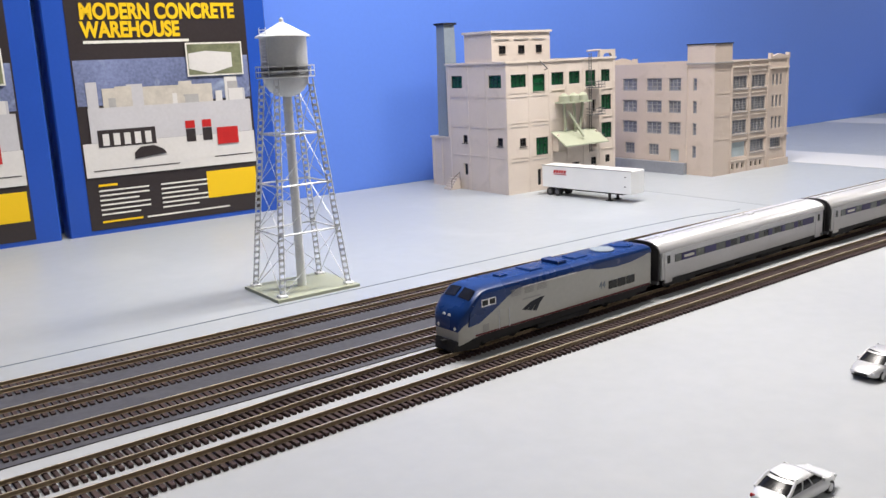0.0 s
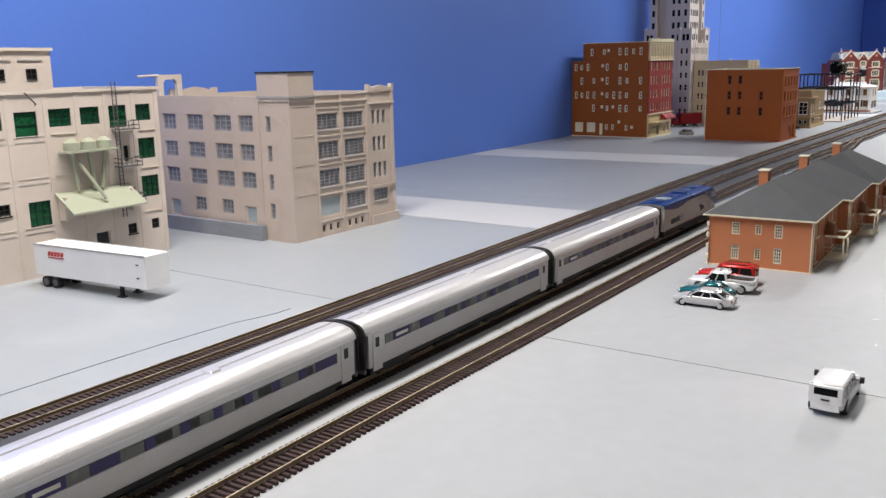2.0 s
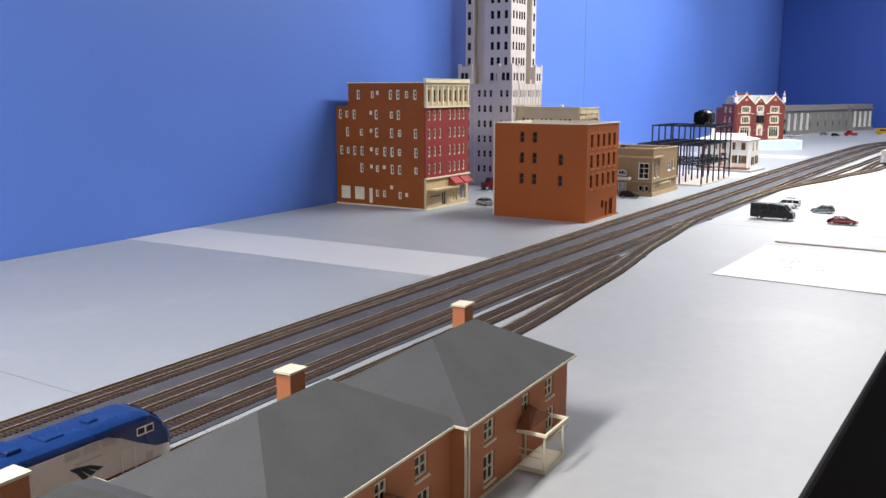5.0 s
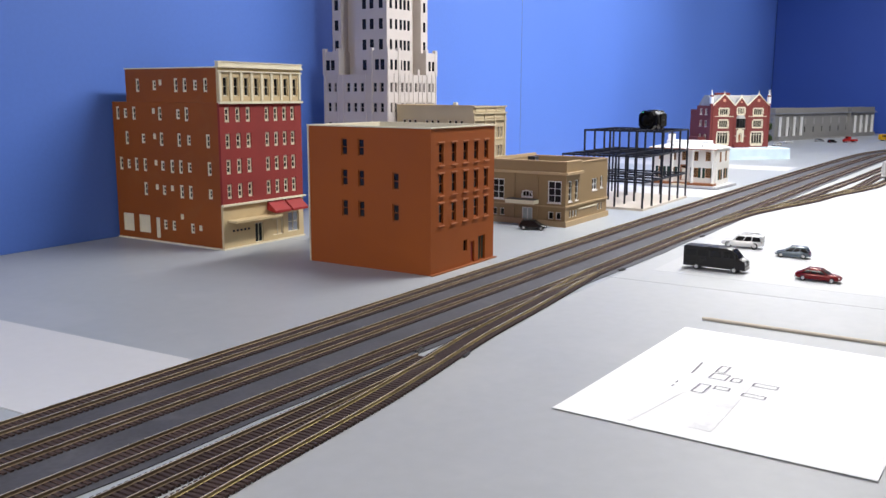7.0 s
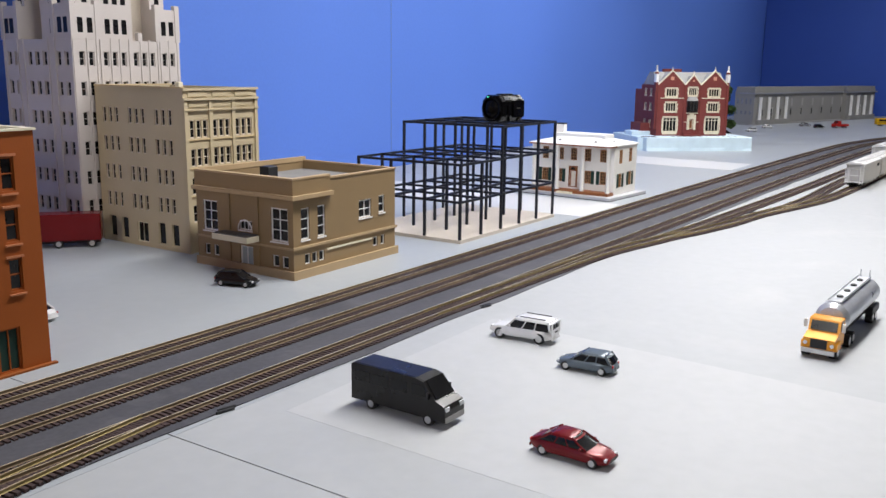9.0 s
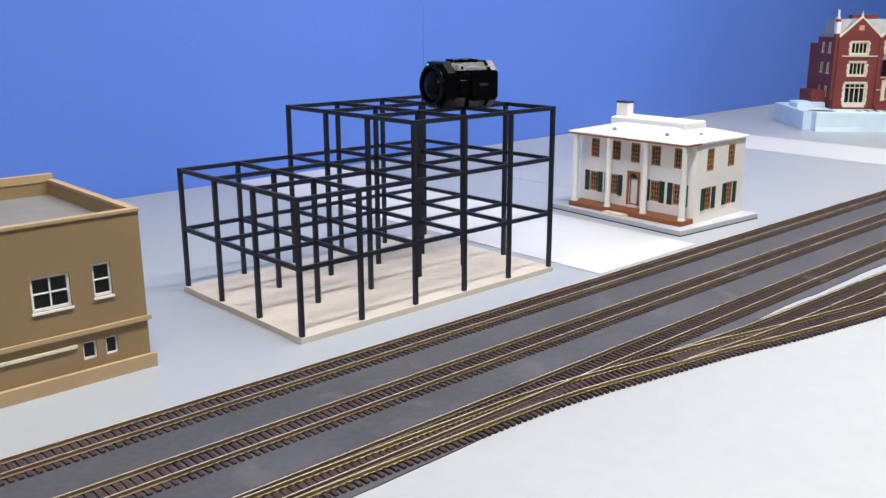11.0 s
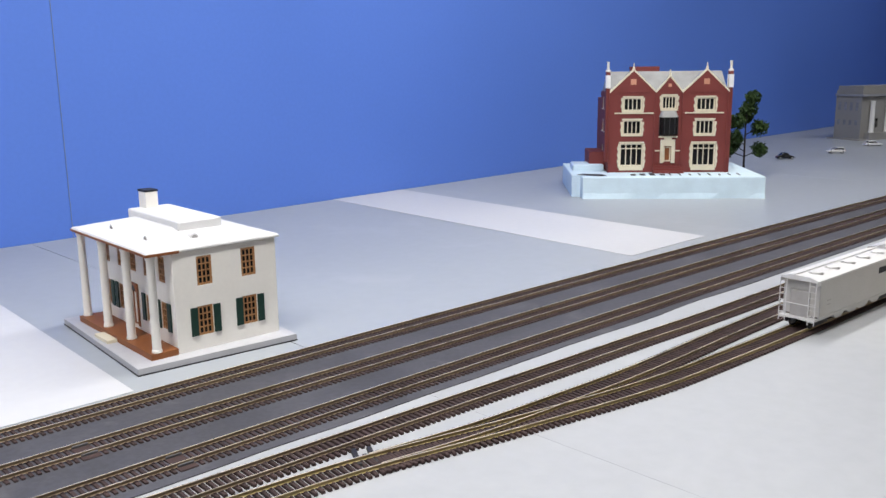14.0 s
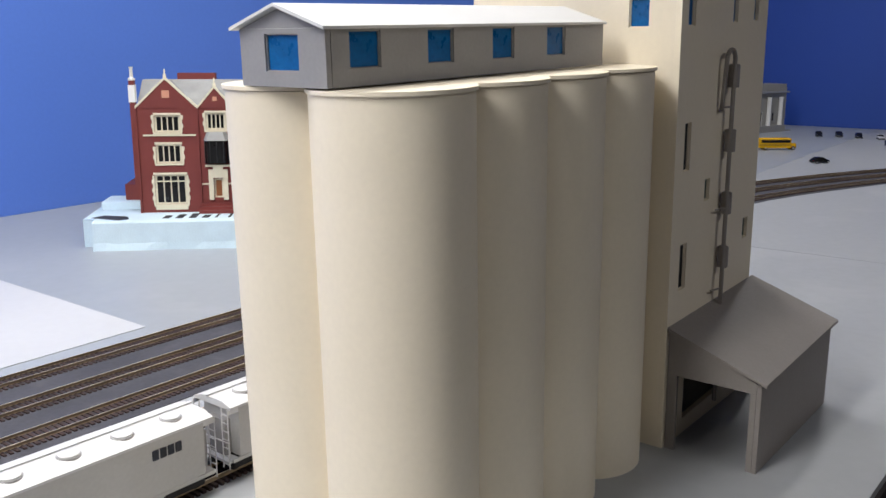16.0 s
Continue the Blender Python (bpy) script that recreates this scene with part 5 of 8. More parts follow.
def kit_box(x, y, label):
    ob = thing("kit_box", label, "display box", x, y, 0, -1.5, "display boxes against the wall")
    w, h = 0.292, 0.46
    part("box", Mb().soft_box(0, w, 0.0, 0.035, 0, h, 0.002), M_BOXBLUE, ob, "blue card box")
    y0 = -0.0006

    def flat(name, pts, mat, lift, lab=""):
        part(name, Mb().prism(pts, y0 - lift, y0 - lift + 0.0004), mat, ob, lab)

    def rect(name, x0, x1, z0, z1, mat, lift, lab=""):
        flat(name, [(x0, z0), (x1, z0), (x1, z1), (x0, z1)], mat, lift, lab)

    rect("print", 0.027, 0.262, 0.006, h - 0.004, M_POSTER, 0.0, "dark printed front")
    sky = mk("print_sky", (0.17, 0.20, 0.34), 0.4, var=0.35, s1=9, stain=(0.42, 0.50, 0.62), stain_amount=0.9)
    pave = mk("print_pavement", (0.62, 0.60, 0.58), 0.4, var=0.05)
    grey = mk("print_building", (0.50, 0.49, 0.51), 0.4, var=0.06)
    beige = mk("print_silos", (0.50, 0.46, 0.40), 0.4, var=0.12, s1=40)
    rect("sky", 0.029, 0.260, 0.165, 0.222, sky, 0.0005)
    rect("silo_print", 0.060, 0.205, 0.150, 0.186, beige, 0.0013)
    random.seed(5)
    for k in range(14):
        bx, bw, bh = random.uniform(0.035, 0.235), random.uniform(0.006, 0.022), random.uniform(0.004, 0.03)
        rect("factory_print", bx, bx + bw, 0.162, 0.166 + bh, (beige, pave, grey, M_GREYP)[k % 4], 0.00132 + k * 0.00002)
    rect("building", 0.040, 0.258, 0.118, 0.162, grey, 0.0017)
    rect("pavement", 0.029, 0.260, 0.0745, 0.1178, pave, 0.0017)
    rect("dark_band", 0.048, 0.122, 0.112, 0.134, M_POSTER, 0.0021)
    for i in range(5):
        rect("dock_door", 0.054 + i * 0.0135, 0.062 + i * 0.0135, 0.114, 0.129, pave, 0.0025)
    for i in range(2):
        rect("dock_door", 0.163 + i * 0.023, 0.176 + i * 0.023, 0.128, 0.138, M_RED, 0.0021, "red printed door")
        rect("dock_opening", 0.163 + i * 0.023, 0.176 + i * 0.023, 0.110, 0.127, M_POSTER, 0.0021)
    rect("truck", 0.206, 0.236, 0.103, 0.126, M_RED, 0.0029, "red printed truck")
    flat("car", [(0.092, 0.094), (0.134, 0.098), (0.130, 0.104), (0.118, 0.110), (0.100, 0.109), (0.092, 0.102)], M_POSTER, 0.0029)
    rect("inset_photo", 0.173, 0.252, 0.196, 0.240, M_OFFW, 0.0029)
    rect("inset_scene", 0.175, 0.250, 0.198, 0.238, mk("print_grass", (0.16, 0.17, 0.10), 0.4, var=0.3, s1=60), 0.0033)
    flat("inset_building", [(0.176, 0.206), (0.205, 0.199), (0.236, 0.207), (0.236, 0.226), (0.20, 0.229), (0.176, 0.226)], pave, 0.0037)
    rect("yellow_panel", 0.186, 0.258, 0.030, 0.067, M_YEL, 0.0006, "plain yellow panel")
    for cx, n in ((0.042, 6), (0.122, 6)):
        for i in range(n):
            rect("text_bar", cx, cx + 0.064 - 0.014 * (i % 3 == 2), 0.0555 - i * 0.0062, 0.0575 - i * 0.0062, M_OFFW, 0.0006)
    rect("text_bar", 0.042, 0.066, 0.062, 0.065, M_YEL, 0.0006)
    rect("text_bar", 0.042, 0.094, 0.0145, 0.017, M_YEL, 0.0006)
    rect("text_bar", 0.100, 0.215, 0.0145, 0.0165, M_OFFW, 0.0006)
    rect("text_bar", 0.045, 0.18, 0.242, 0.2455, M_OFFW, 0.0006)
    rect("text_bar", 0.038, 0.150, 0.082, 0.0832, M_POSTER, 0.0021)
    rect("text_bar", 0.200, 0.255, 0.086, 0.0872, M_POSTER, 0.0021)
    for text, z, wide in (("MODERN CONCRETE", 0.2725, 0.202), ("WAREHOUSE", 0.2500, 0.126)):
        me = words(text, 0.0265, "title", 0.0011)
        xs = [v.co.x for v in me.vertices]
        sx = wide / (max(xs) - min(xs))
        me.materials.clear()
        me.materials.append(M_YEL)
        o = place("title", me, ob, pose(0.044, y0 - 0.0008, z, 90, 0, 0) @ Matrix.Diagonal((sx, 1.0, 1, 1)), "yellow printed title")
    return ob


kit_box(0.452, 1.3535, "large blue kit box printed with a concrete warehouse")
kit_box(0.150, 1.3600, "large blue kit box beside its twin, warehouse print")

# ---- water tower ----


def water_tower():
    ob = thing("water_tower", "silver steel water tower on four laced legs", "water tower", 0.549, 0.907)
    part("base", Mb().box(-0.042, 0.042, -0.0355, 0.0355, 0, 0.0028), M_PALEG, ob, "pale green base plate")
    tank = [(0.002, 0.177), (0.009, 0.1785), (0.0155, 0.183), (0.0195, 0.189), (0.0208, 0.196), (0.0208, 0.2305)]
    part("tank", Mb().turned(0, 0, tank, 32), M_TOWER, ob, "", None, True)
    part("roof", Mb().turned(0, 0, [(0.0245, 0.2295), (0.0243, 0.2306), (0.002, 0.2425), (0.0018, 0.2455), (0.0005, 0.2465)], 28), M_TOWER, ob, "pointed conical roof", None, True)
    part("balcony", Mb().turned(0, 0, [(0.0200, 0.1945), (0.0262, 0.1945), (0.0262, 0.1955), (0.0205, 0.1956)], 28), M_TOWER, ob, "", None, True)
    for z in (0.2000, 0.2045):
        seg = 28
        pts = [(0.0258 * math.cos(6.28318 * i / seg), 0.0258 * math.sin(6.28318 * i / seg), z) for i in range(seg)]
        part("balcony_rail", Mb().turned(0, 0, [(0.0253, z - 0.0005), (0.0263, z - 0.0005), (0.0263, z + 0.0005), (0.0253, z + 0.0005), (0.0253, z - 0.0005)], 28), M_TOWER, ob)
    posts = Mb()
    for i in range(12):
        a = 6.28318 * i / 12
        posts.rod((0.0258 * math.cos(a), 0.0258 * math.sin(a), 0.1955), (0.0258 * math.cos(a), 0.0258 * math.sin(a), 0.2047), 0.0004, 5)
    part("balcony_posts", posts, M_TOWER, ob)
    part("riser_pipe", Mb().rod((0, 0, 0.0028), (0, 0, 0.178), 0.0042, 14), M_TOWER, ob, "", None, True)
    feet = [(-0.034, -0.028), (0.034, -0.028), (0.034, 0.028), (-0.034, 0.028)]
    heads = [(-0.0165, -0.0145), (0.0165, -0.0145), (0.0165, 0.0145), (-0.0165, 0.0145)]
    at = lambda i, z: (feet[i][0] + (heads[i][0] - feet[i][0]) * (z - 0.003) / 0.19, feet[i][1] + (heads[i][1] - feet[i][1]) * (z - 0.003) / 0.19, z)
    for i in range(4):
        leg = Mb()
        o = 0.0016
        for dx in (-o, o):
            a, b = at(i, 0.003), at(i, 0.193)
            leg.rod((a[0] + dx, a[1] - dx, a[2]), (b[0] + dx, b[1] - dx, b[2]), 0.0007, 5)
        for k in range(32):
            z = 0.006 + k * 0.0058
            c = at(i, z)
            leg.box(c[0] - 0.0021, c[0] + 0.0021, c[1] - 0.0014, c[1] + 0.0014, z, z + 0.0022)
        part("leg", leg, M_TOWER, ob, "laced steel leg")
        part("foot", Mb().soft_box(feet[i][0] - 0.004, feet[i][0] + 0.004, feet[i][1] - 0.004, feet[i][1] + 0.004, 0.0028, 0.0052, 0.0006), M_TOWER, ob)
    levels = (0.003, 0.057, 0.100, 0.145, 0.186)
    for z in levels[1:4]:
        for i in range(4):
            part("strut", Mb().rod(at(i, z), at((i + 1) % 4, z), 0.0009, 6), M_TOWER, ob)
    for z0, z1 in zip(levels, levels[1:]):
        for i in range(4):
            part("tie_rod", Mb().rod(at(i, z0), at((i + 1) % 4, z1), 0.00035, 4).rod(at((i + 1) % 4, z0), at(i, z1), 0.00035, 4), M_TOWER, ob)
    lad = Mb()
    for dy in (-0.0028, 0.0028):
        lad.rod((-0.0222 + dy * 0.6, -0.0065 - dy, 0.1956), (-0.0222 + dy * 0.6, -0.0065 - dy, 0.238), 0.0004, 5)
    for k in range(15):
        z = 0.198 + k * 0.0027
        lad.rod((-0.0239, -0.0037, z), (-0.0205, -0.0093, z), 0.0004, 5)
    part("ladder", lad, M_TOWER, ob)


water_tower()

# ---- factory ----


def factory():
    w, d, h = 0.231, 0.145, 0.194
    ob = thing("factory", "beige concrete factory with green windows and a penthouse", "factory building", 1.0375, 1.176)
    fg = lambda u, v, a, b, bars=2, rows=2: (u, v, a, b + 0.001, "green_window", M_SHUT, M_GREEN, bars, rows)
    fd = lambda u, v, a, b: (u, v, a + 0.001, b + 0.002, "window", M_UNDER, M_GLASSD, 1, 1)
    front = [fg(0.0245, 0.168, 0.030, 0.018), fg(0.065, 0.1625, 0.025, 0.026, 0, 1), fg(0.1035, 0.168, 0.027, 0.018), fg(0.1400, 0.168, 0.024, 0.018), fg(0.1755, 0.165, 0.023, 0.024, 0, 1), fg(0.2085, 0.168, 0.023, 0.018)]
    front += [fg(0.2105, 0.126, 0.024, 0.023), fg(0.2115, 0.081, 0.024, 0.024), fd(0.2140, 0.035, 0.010, 0.010), fd(0.1815, 0.034, 0.011, 0.010), fd(0.031, 0.077, 0.012, 0.010), fg(0.070, 0.068, 0.025, 0.026)]
    front += [(0.064, 0.0205, 0.009, 0.026, "door", M_BEIGE, M_GLASSD, 0, 0), (0.142, 0.022, 0.018, 0.030, "door", M_BEIGE, M_GLASSD, 0, 0), (0.183, 0.122, 0.008, 0.020, "door", M_BEIGE, M_GLASSD, 0, 0), (0.186, 0.073, 0.008, 0.020, "door", M_BEIGE, M_GLASSD, 0, 0)]
    side_wall(ob, "front", w, d, h, front, M_BEIGE)
    left = [fg(0.026, 0.168, 0.028, 0.018), fg(0.119, 0.168, 0.030, 0.018), fd(0.044, 0.080, 0.012, 0.010), fd(0.128, 0.079, 0.012, 0.010), (0.042, 0.032, 0.011, 0.020, "door", M_BEIGE, M_GLASSD, 0, 0)]
    side_wall(ob, "left", w, d, h, left, M_BEIGE)
    side_wall(ob, "right", w, d, h, [], M_BEIGE)
    side_wall(ob, "back", w, d, h, [], M_BEIGE)
    flat_roof(ob, w, d, h - 0.004, M_ROOFG)
    for a, b, c, e in ((-0.002, w + 0.002, -0.002, 0.0045), (-0.002, w + 0.002, d - 0.0045, d + 0.002), (-0.002, 0.0045, 0.0046, d - 0.0046), (w - 0.0045, w + 0.002, 0.0046, d - 0.0046)):
        part("coping", Mb().box(a, b, c, e, h, h + 0.003), M_TRIM, ob)
    for u in [0.0, 0.0430, 0.0850, 0.1215, 0.1575, 0.1935, 0.2255]:
        part("pilaster", Mb().box(u, u + 0.0055, -0.0006, -0.0001, 0.0, h - 0.0005), M_BEIGE, ob)
    for z in (0.150, 0.106, 0.054):
        for u0 in (0.007, 0.050):
            part("ledge", Mb().box(u0, u0 + 0.033, -0.0007, -0.0001, z, z + 0.0009), M_BEIGE, ob)
            # grey strip in place of the thin shadow line below each ledge
            part("ledge", Mb().box(u0, u0 + 0.033, -0.0006, -0.00005, z - 0.006, z - 0.0055), M_GREYP, ob)
        part("ledge", Mb().box(0.092, 0.120, -0.0012, -0.0001, z, z + 0.0012), M_TRIM, ob)
        part("ledge", Mb().box(0.2005, 0.2245, -0.0012, -0.0001, z - 0.003, z - 0.0018), M_TRIM, ob)
    for y in (0.0, 0.045, 0.090, 0.139):
        part("pilaster", Mb().box(-0.0006, -0.0001, y, y + 0.0055, 0.0, h - 0.0005), M_BEIGE, ob)
    for z in (0.145, 0.098, 0.054):
        for y in (0.008, 0.053, 0.098):
            part("ledge", Mb().box(-0.0007, -0.0001, y, y + 0.035, z, z + 0.0009), M_BEIGE, ob)
    ph = Mb().box(0.003, 0.121, 0.034, 0.100, h - 0.003, 0.239)
    pent = part("penthouse", ph, M_BEIGE, ob)
    part("coping", Mb().box(0.0005, 0.1235, 0.0315, 0.1025, 0.239, 0.2422), M_TRIM, ob)
    for u in (0.023, 0.061, 0.097):
        wob = place("window", window_mesh(0.012, 0.012, 1, 1, M_UNDER, 0.001, 0.0008, 0.002), ob, pose(u, 0.0322, 0.214))
        place("pane", pane_mesh(0.0106, 0.0106, M_GLASSD, 0.002), wob)
        part("ledge", Mb().box(u - 0.014, u + 0.014, 0.0328, 0.0339, 0.2285, 0.2297), M_GREYP, ob)
    part("annex", Mb().box(0.004, 0.10, d + 0.0002, d + 0.052, 0, 0.078), M_BEIGE, ob, "low beige annex")
    part("coping", Mb().box(0.002, 0.102, d + 0.0002, d + 0.054, 0.078, 0.081), M_TRIM, ob)
    for y in (d + 0.002, d + 0.024, d + 0.046):
        part("pilaster", Mb().box(0.0028, 0.0039, y, y + 0.005, 0, 0.0775), M_BEIGE, ob)
    st = Mb()
    for k in range(5):
        st.box(-0.022 + k * 0.003, -0.0025, d - 0.03, d - 0.012, k * 0.0035, (k + 1) * 0.0035)
    part("steps", st, M_BEIGE, ob)
    part("handrail", Mb().rod((-0.021, d - 0.031, 0.003), (-0.021, d - 0.031, 0.016), 0.0005).rod((-0.021, d - 0.031, 0.016), (-0.004, d - 0.031, 0.027), 0.0005).rod((-0.004, d - 0.031, 0.027), (-0.004, d - 0.031, 0.015), 0.0005), M_BLACKM, ob)
    cx, cy = 0.0165, d + 0.020
    sq = lambda r, z: [(cx - r, cy - r, z), (cx + r, cy - r, z), (cx + r, cy + r, z), (cx - r, cy + r, z)]
    ch = part("chimney", Mb().loft([sq(0.0128, 0.0812), sq(0.0103, 0.257)]), M_SLATE, ob, "tall tapered grey chimney")
    part("cap", Mb().loft([sq(0.0130, 0.2571), sq(0.0130, 0.2602)]), M_BLACKM, ch)
    # loading canopy, hoppers above it and fire escape
    can = part("canopy", Mb().loft([[(0.087, -0.002, 0.086), (0.180, -0.002, 0.086), (0.180, -0.002, 0.088), (0.087, -0.002, 0.088)], [(0.087, -0.034, 0.066), (0.180, -0.034, 0.066), (0.180, -0.034, 0.068), (0.087, -0.034, 0.068)]]), M_PALEG, ob, "pale green sloping canopy")
    part("bracket", Mb().prism([(0.0, 0.0)] * 0 + [(0.090, 0.058), (0.093, 0.058), (0.093, 0.084), (0.090, 0.084)], -0.014, -0.0015), M_BEIGE, can)
    part("bracket", Mb().prism([(0.174, 0.058), (0.177, 0.058), (0.177, 0.084), (0.174, 0.084)], -0.014, -0.0015), M_BEIGE, can)
    plat = part("platform", Mb().box(0.096, 0.159, -0.020, -0.0012, 0.1300, 0.1322), M_PALEG, ob)
    for u in (0.107, 0.1275, 0.147):
        part("hopper_tank", Mb().turned(u, -0.0105, [(0.0082, 0.1323), (0.0082, 0.141), (0.003, 0.1445), (0.001, 0.1455)], 16), M_PALEG, ob, "pale green round hopper", None, True)
        part("pipe", Mb().rod((u, -0.0105, 0.130), (u + (0.006 if u < 0.14 else -0.004), -0.007, 0.088), 0.0024, 8), M_PALEG, ob)
    part("chute", Mb().rod((0.114, -0.012, 0.118), (0.133, -0.026, 0.078), 0.0020, 8), M_PALEG, ob)
    fe = part("fire_escape", Mb().rod((0.167, -0.005, 0.05), (0.167, -0.005, 0.204), 0.0006).rod((0.172, -0.005, 0.05), (0.172, -0.005, 0.204), 0.0006), M_IRON, ob, "grey metal fire escape")
    for k in range(34):
        part("rung", Mb().rod((0.167, -0.005, 0.053 + k * 0.0045), (0.172, -0.005, 0.053 + k * 0.0045), 0.0004, 4), M_IRON, fe)
    for z in (0.150, 0.108, 0.066):
        bal = Mb().box(0.164, 0.192, -0.015, -0.0012, z, z + 0.0010)
        for zz in (z + 0.005, z + 0.010):
            bal.rod((0.164, -0.015, zz), (0.192, -0.015, zz), 0.0005).rod((0.164, -0.015, zz), (0.164, -0.0012, zz), 0.0005).rod((0.192, -0.015, zz), (0.192, -0.0012, zz), 0.0005)
        for u in (0.164, 0.171, 0.178, 0.185, 0.192):
            bal.rod((u, -0.015, z), (u, -0.015, z + 0.010), 0.0004, 4)
        part("balcony", bal, M_IRON, fe)
    part("hoist", Mb().rod((0.066, -0.001, 0.196), (0.070, -0.014, 0.184), 0.0007).rod((0.070, -0.014, 0.184), (0.076, -0.001, 0.182), 0.0007), M_BLACKM, ob)


factory()


def trailer():
    ob = thing("semi_trailer", "white semi trailer with a red mark, backed to the dock", "trailer", 1.0995, 1.066, 0, -84)
    n, w = 0.160, 0.0150
    part("box", Mb().soft_box(-n / 2, n / 2, -w, w, 0.0125, 0.0445, 0.0006), M_WHITE, ob, "white ribbed box")
    part("roof_edge", Mb().box(-n / 2, n / 2, -w - 0.0004, -w + 0.0004, 0.0436, 0.0450).box(-n / 2, n / 2, w - 0.0004, w + 0.0004, 0.0436, 0.0450), M_GREYP, ob)
    for i in range(5):
        part("lettering", Mb().prism([(-0.058 + i * 0.0048, 0.034), (-0.0545 + i * 0.0048, 0.034), (-0.0532 + i * 0.0048, 0.0385), (-0.0567 + i * 0.0048, 0.0385)], -w - 0.0005, -w + 0.0002), M_RED, ob, "red letter block")
    part("lettering", Mb().box(-0.058, -0.034, -w - 0.0005, -w + 0.0002, 0.0318, 0.0328), M_RED, ob)
    for z in (0.022, 0.035):
        part("hinge", Mb().box(n / 2 - 0.012, n / 2 - 0.009, -w - 0.0005, -w + 0.0002, z, z + 0.0012), M_BLACKM, ob)
    part("chassis", Mb().box(-n / 2 + 0.005, n / 2 - 0.02, -0.006, 0.006, 0.009, 0.0124), M_UNDER, ob)
    part("landing_gear", Mb().box(n / 2 - 0.042, n / 2 - 0.039, -0.011, -0.008, 0.0, 0.0124).box(n / 2 - 0.042, n / 2 - 0.039, 0.008, 0.011, 0.0, 0.0124).box(n / 2 - 0.045, n / 2 - 0.036, -0.013, -0.007, 0.0, 0.0012).box(n / 2 - 0.045, n / 2 - 0.036, 0.007, 0.013, 0.0, 0.0012), M_UNDER, ob)
    wheels(ob, (-n / 2 + 0.014, -n / 2 + 0.028), w - 0.0006, 0.0058, 0.006, M_IRON)


trailer()

# ---- warehouse with corner tower ----


def warehouse():
    w, d, h = 0.203, 0.262, 0.181
    ob = thing("warehouse", "tan concrete warehouse with a square corner tower", "warehouse building", 1.3695, 1.0590)
    gw = lambda u, v, a, b, bars=3, rows=3: (u, v, a, b, "window", M_SASH, M_GLASSG, bars, rows)
    front = []
    for v, hh in ((0.1470, 0.021), (0.1110, 0.0225), (0.0750, 0.023)):
        front += [gw(0.0675, v, 0.040, hh, 3, 4), gw(0.1185, v, 0.040, hh, 3, 4)]
        front += [gw(u, v, 0.0075, hh * 0.9, 0, 2) for u in (0.1595, 0.1705, 0.1815)]
    front += [(0.0675, 0.038, 0.040, 0.026, "panel_door", M_BEIGE2, M_GLASSL, 0, 0), gw(0.1185, 0.0405, 0.040, 0.021, 3, 4), gw(0.1705, 0.0405, 0.030, 0.017, 3, 2)]
    front += [(u, 0.0105, 0.007, 0.010, "window", M_TRIM, M_GLASSD, 0, 0) for u in (0.0525, 0.0660, 0.0795, 0.1035, 0.1165, 0.1295)]
    side_wall(ob, "front", w, d, h, front, M_BEIGE2)
    left = []
    for v in (0.147, 0.1105, 0.0750, 0.038):
        for c, a in ((0.184, 0.026), (0.1405, 0.033), (0.087, 0.033), (0.035, 0.027)):
            if v < 0.05 and c in (0.184, 0.035):
                left.append((c, 0.030, 0.020, 0.022, "panel_door", M_BEIGE2, M_GLASSL, 0, 0))
            else:
                left.append((c, v, a if v > 0.05 else 0.022, 0.021 if v > 0.05 else 0.019, "grey_window", M_SASH, M_GLASSG, 2, 2))
        left.append((0.2245, v, 0.008, 0.020, "slit_window", M_SASH, M_GLASSG, 0, 2))
    side_wall(ob, "left", w, d, h, left, M_BEIGE2)
    side_wall(ob, "right", w, d, h, [], M_BEIGE2)
    side_wall(ob, "back", w, d, h, [], M_BEIGE2)
    flat_roof(ob, w, d, h - 0.008, M_ROOFG)
    part("tower", Mb().box(-0.0016, 0.0425, -0.0016, 0.052, h - 0.006, 0.209), M_BEIGE2, ob)
    part("tower_cap", Mb().box(-0.0028, 0.0437, -0.0028, 0.0532, 0.2091, 0.2108), M_BLACKM, ob)
    part("tower_band", Mb().box(-0.0026, 0.0435, -0.0026, 0.0530, h - 0.002, h + 0.0004), M_GREYP, ob)
    part("dock", Mb().box(-0.010, -0.0018, 0.050, d - 0.004, 0, 0.019), M_GREYF, ob, "grey loading dock")
    for u, a in ((0.0432, 0.0035), (0.0905, 0.005), (0.1420, 0.006), (0.1965, 0.0055)):
        part("pilaster", Mb().box(u, u + a, -0.0012, -0.0002, 0.0, h + 0.002), M_BEIGE2, ob)
    for u0, u1 in ((0.0470, 0.0903), (0.0957, 0.1418)):
        for z in (0.166, 0.131, 0.095, 0.0565, 0.022):
            part("ledge", Mb().box(u0, u1, -0.0010, -0.0002, z - 0.0025, z - 0.0011), M_TRIM, ob)
    part("cornice", Mb().box(0.0438, 0.1460, -0.0020, -0.0002, h - 0.010, h - 0.0075).box(0.0438, 0.1460, -0.0018, -0.0002, h - 0.001, h + 0.001), M_TRIM, ob)
    part("cornice", Mb().box(0.148, 0.2025, -0.0022, -0.0002, h - 0.016, h - 0.0135), M_TRIM, ob)
    part("parapet", Mb().prism([(0.148, h), (0.203, h), (0.203, h + 0.010), (0.1985, h + 0.010), (0.1975, h + 0.005), (0.187, h + 0.007), (0.1755, h + 0.0085), (0.164, h + 0.007), (0.154, h + 0.005), (0.153, h + 0.010), (0.148, h + 0.010)], -0.0016, 0.0045), M_BEIGE2, ob)
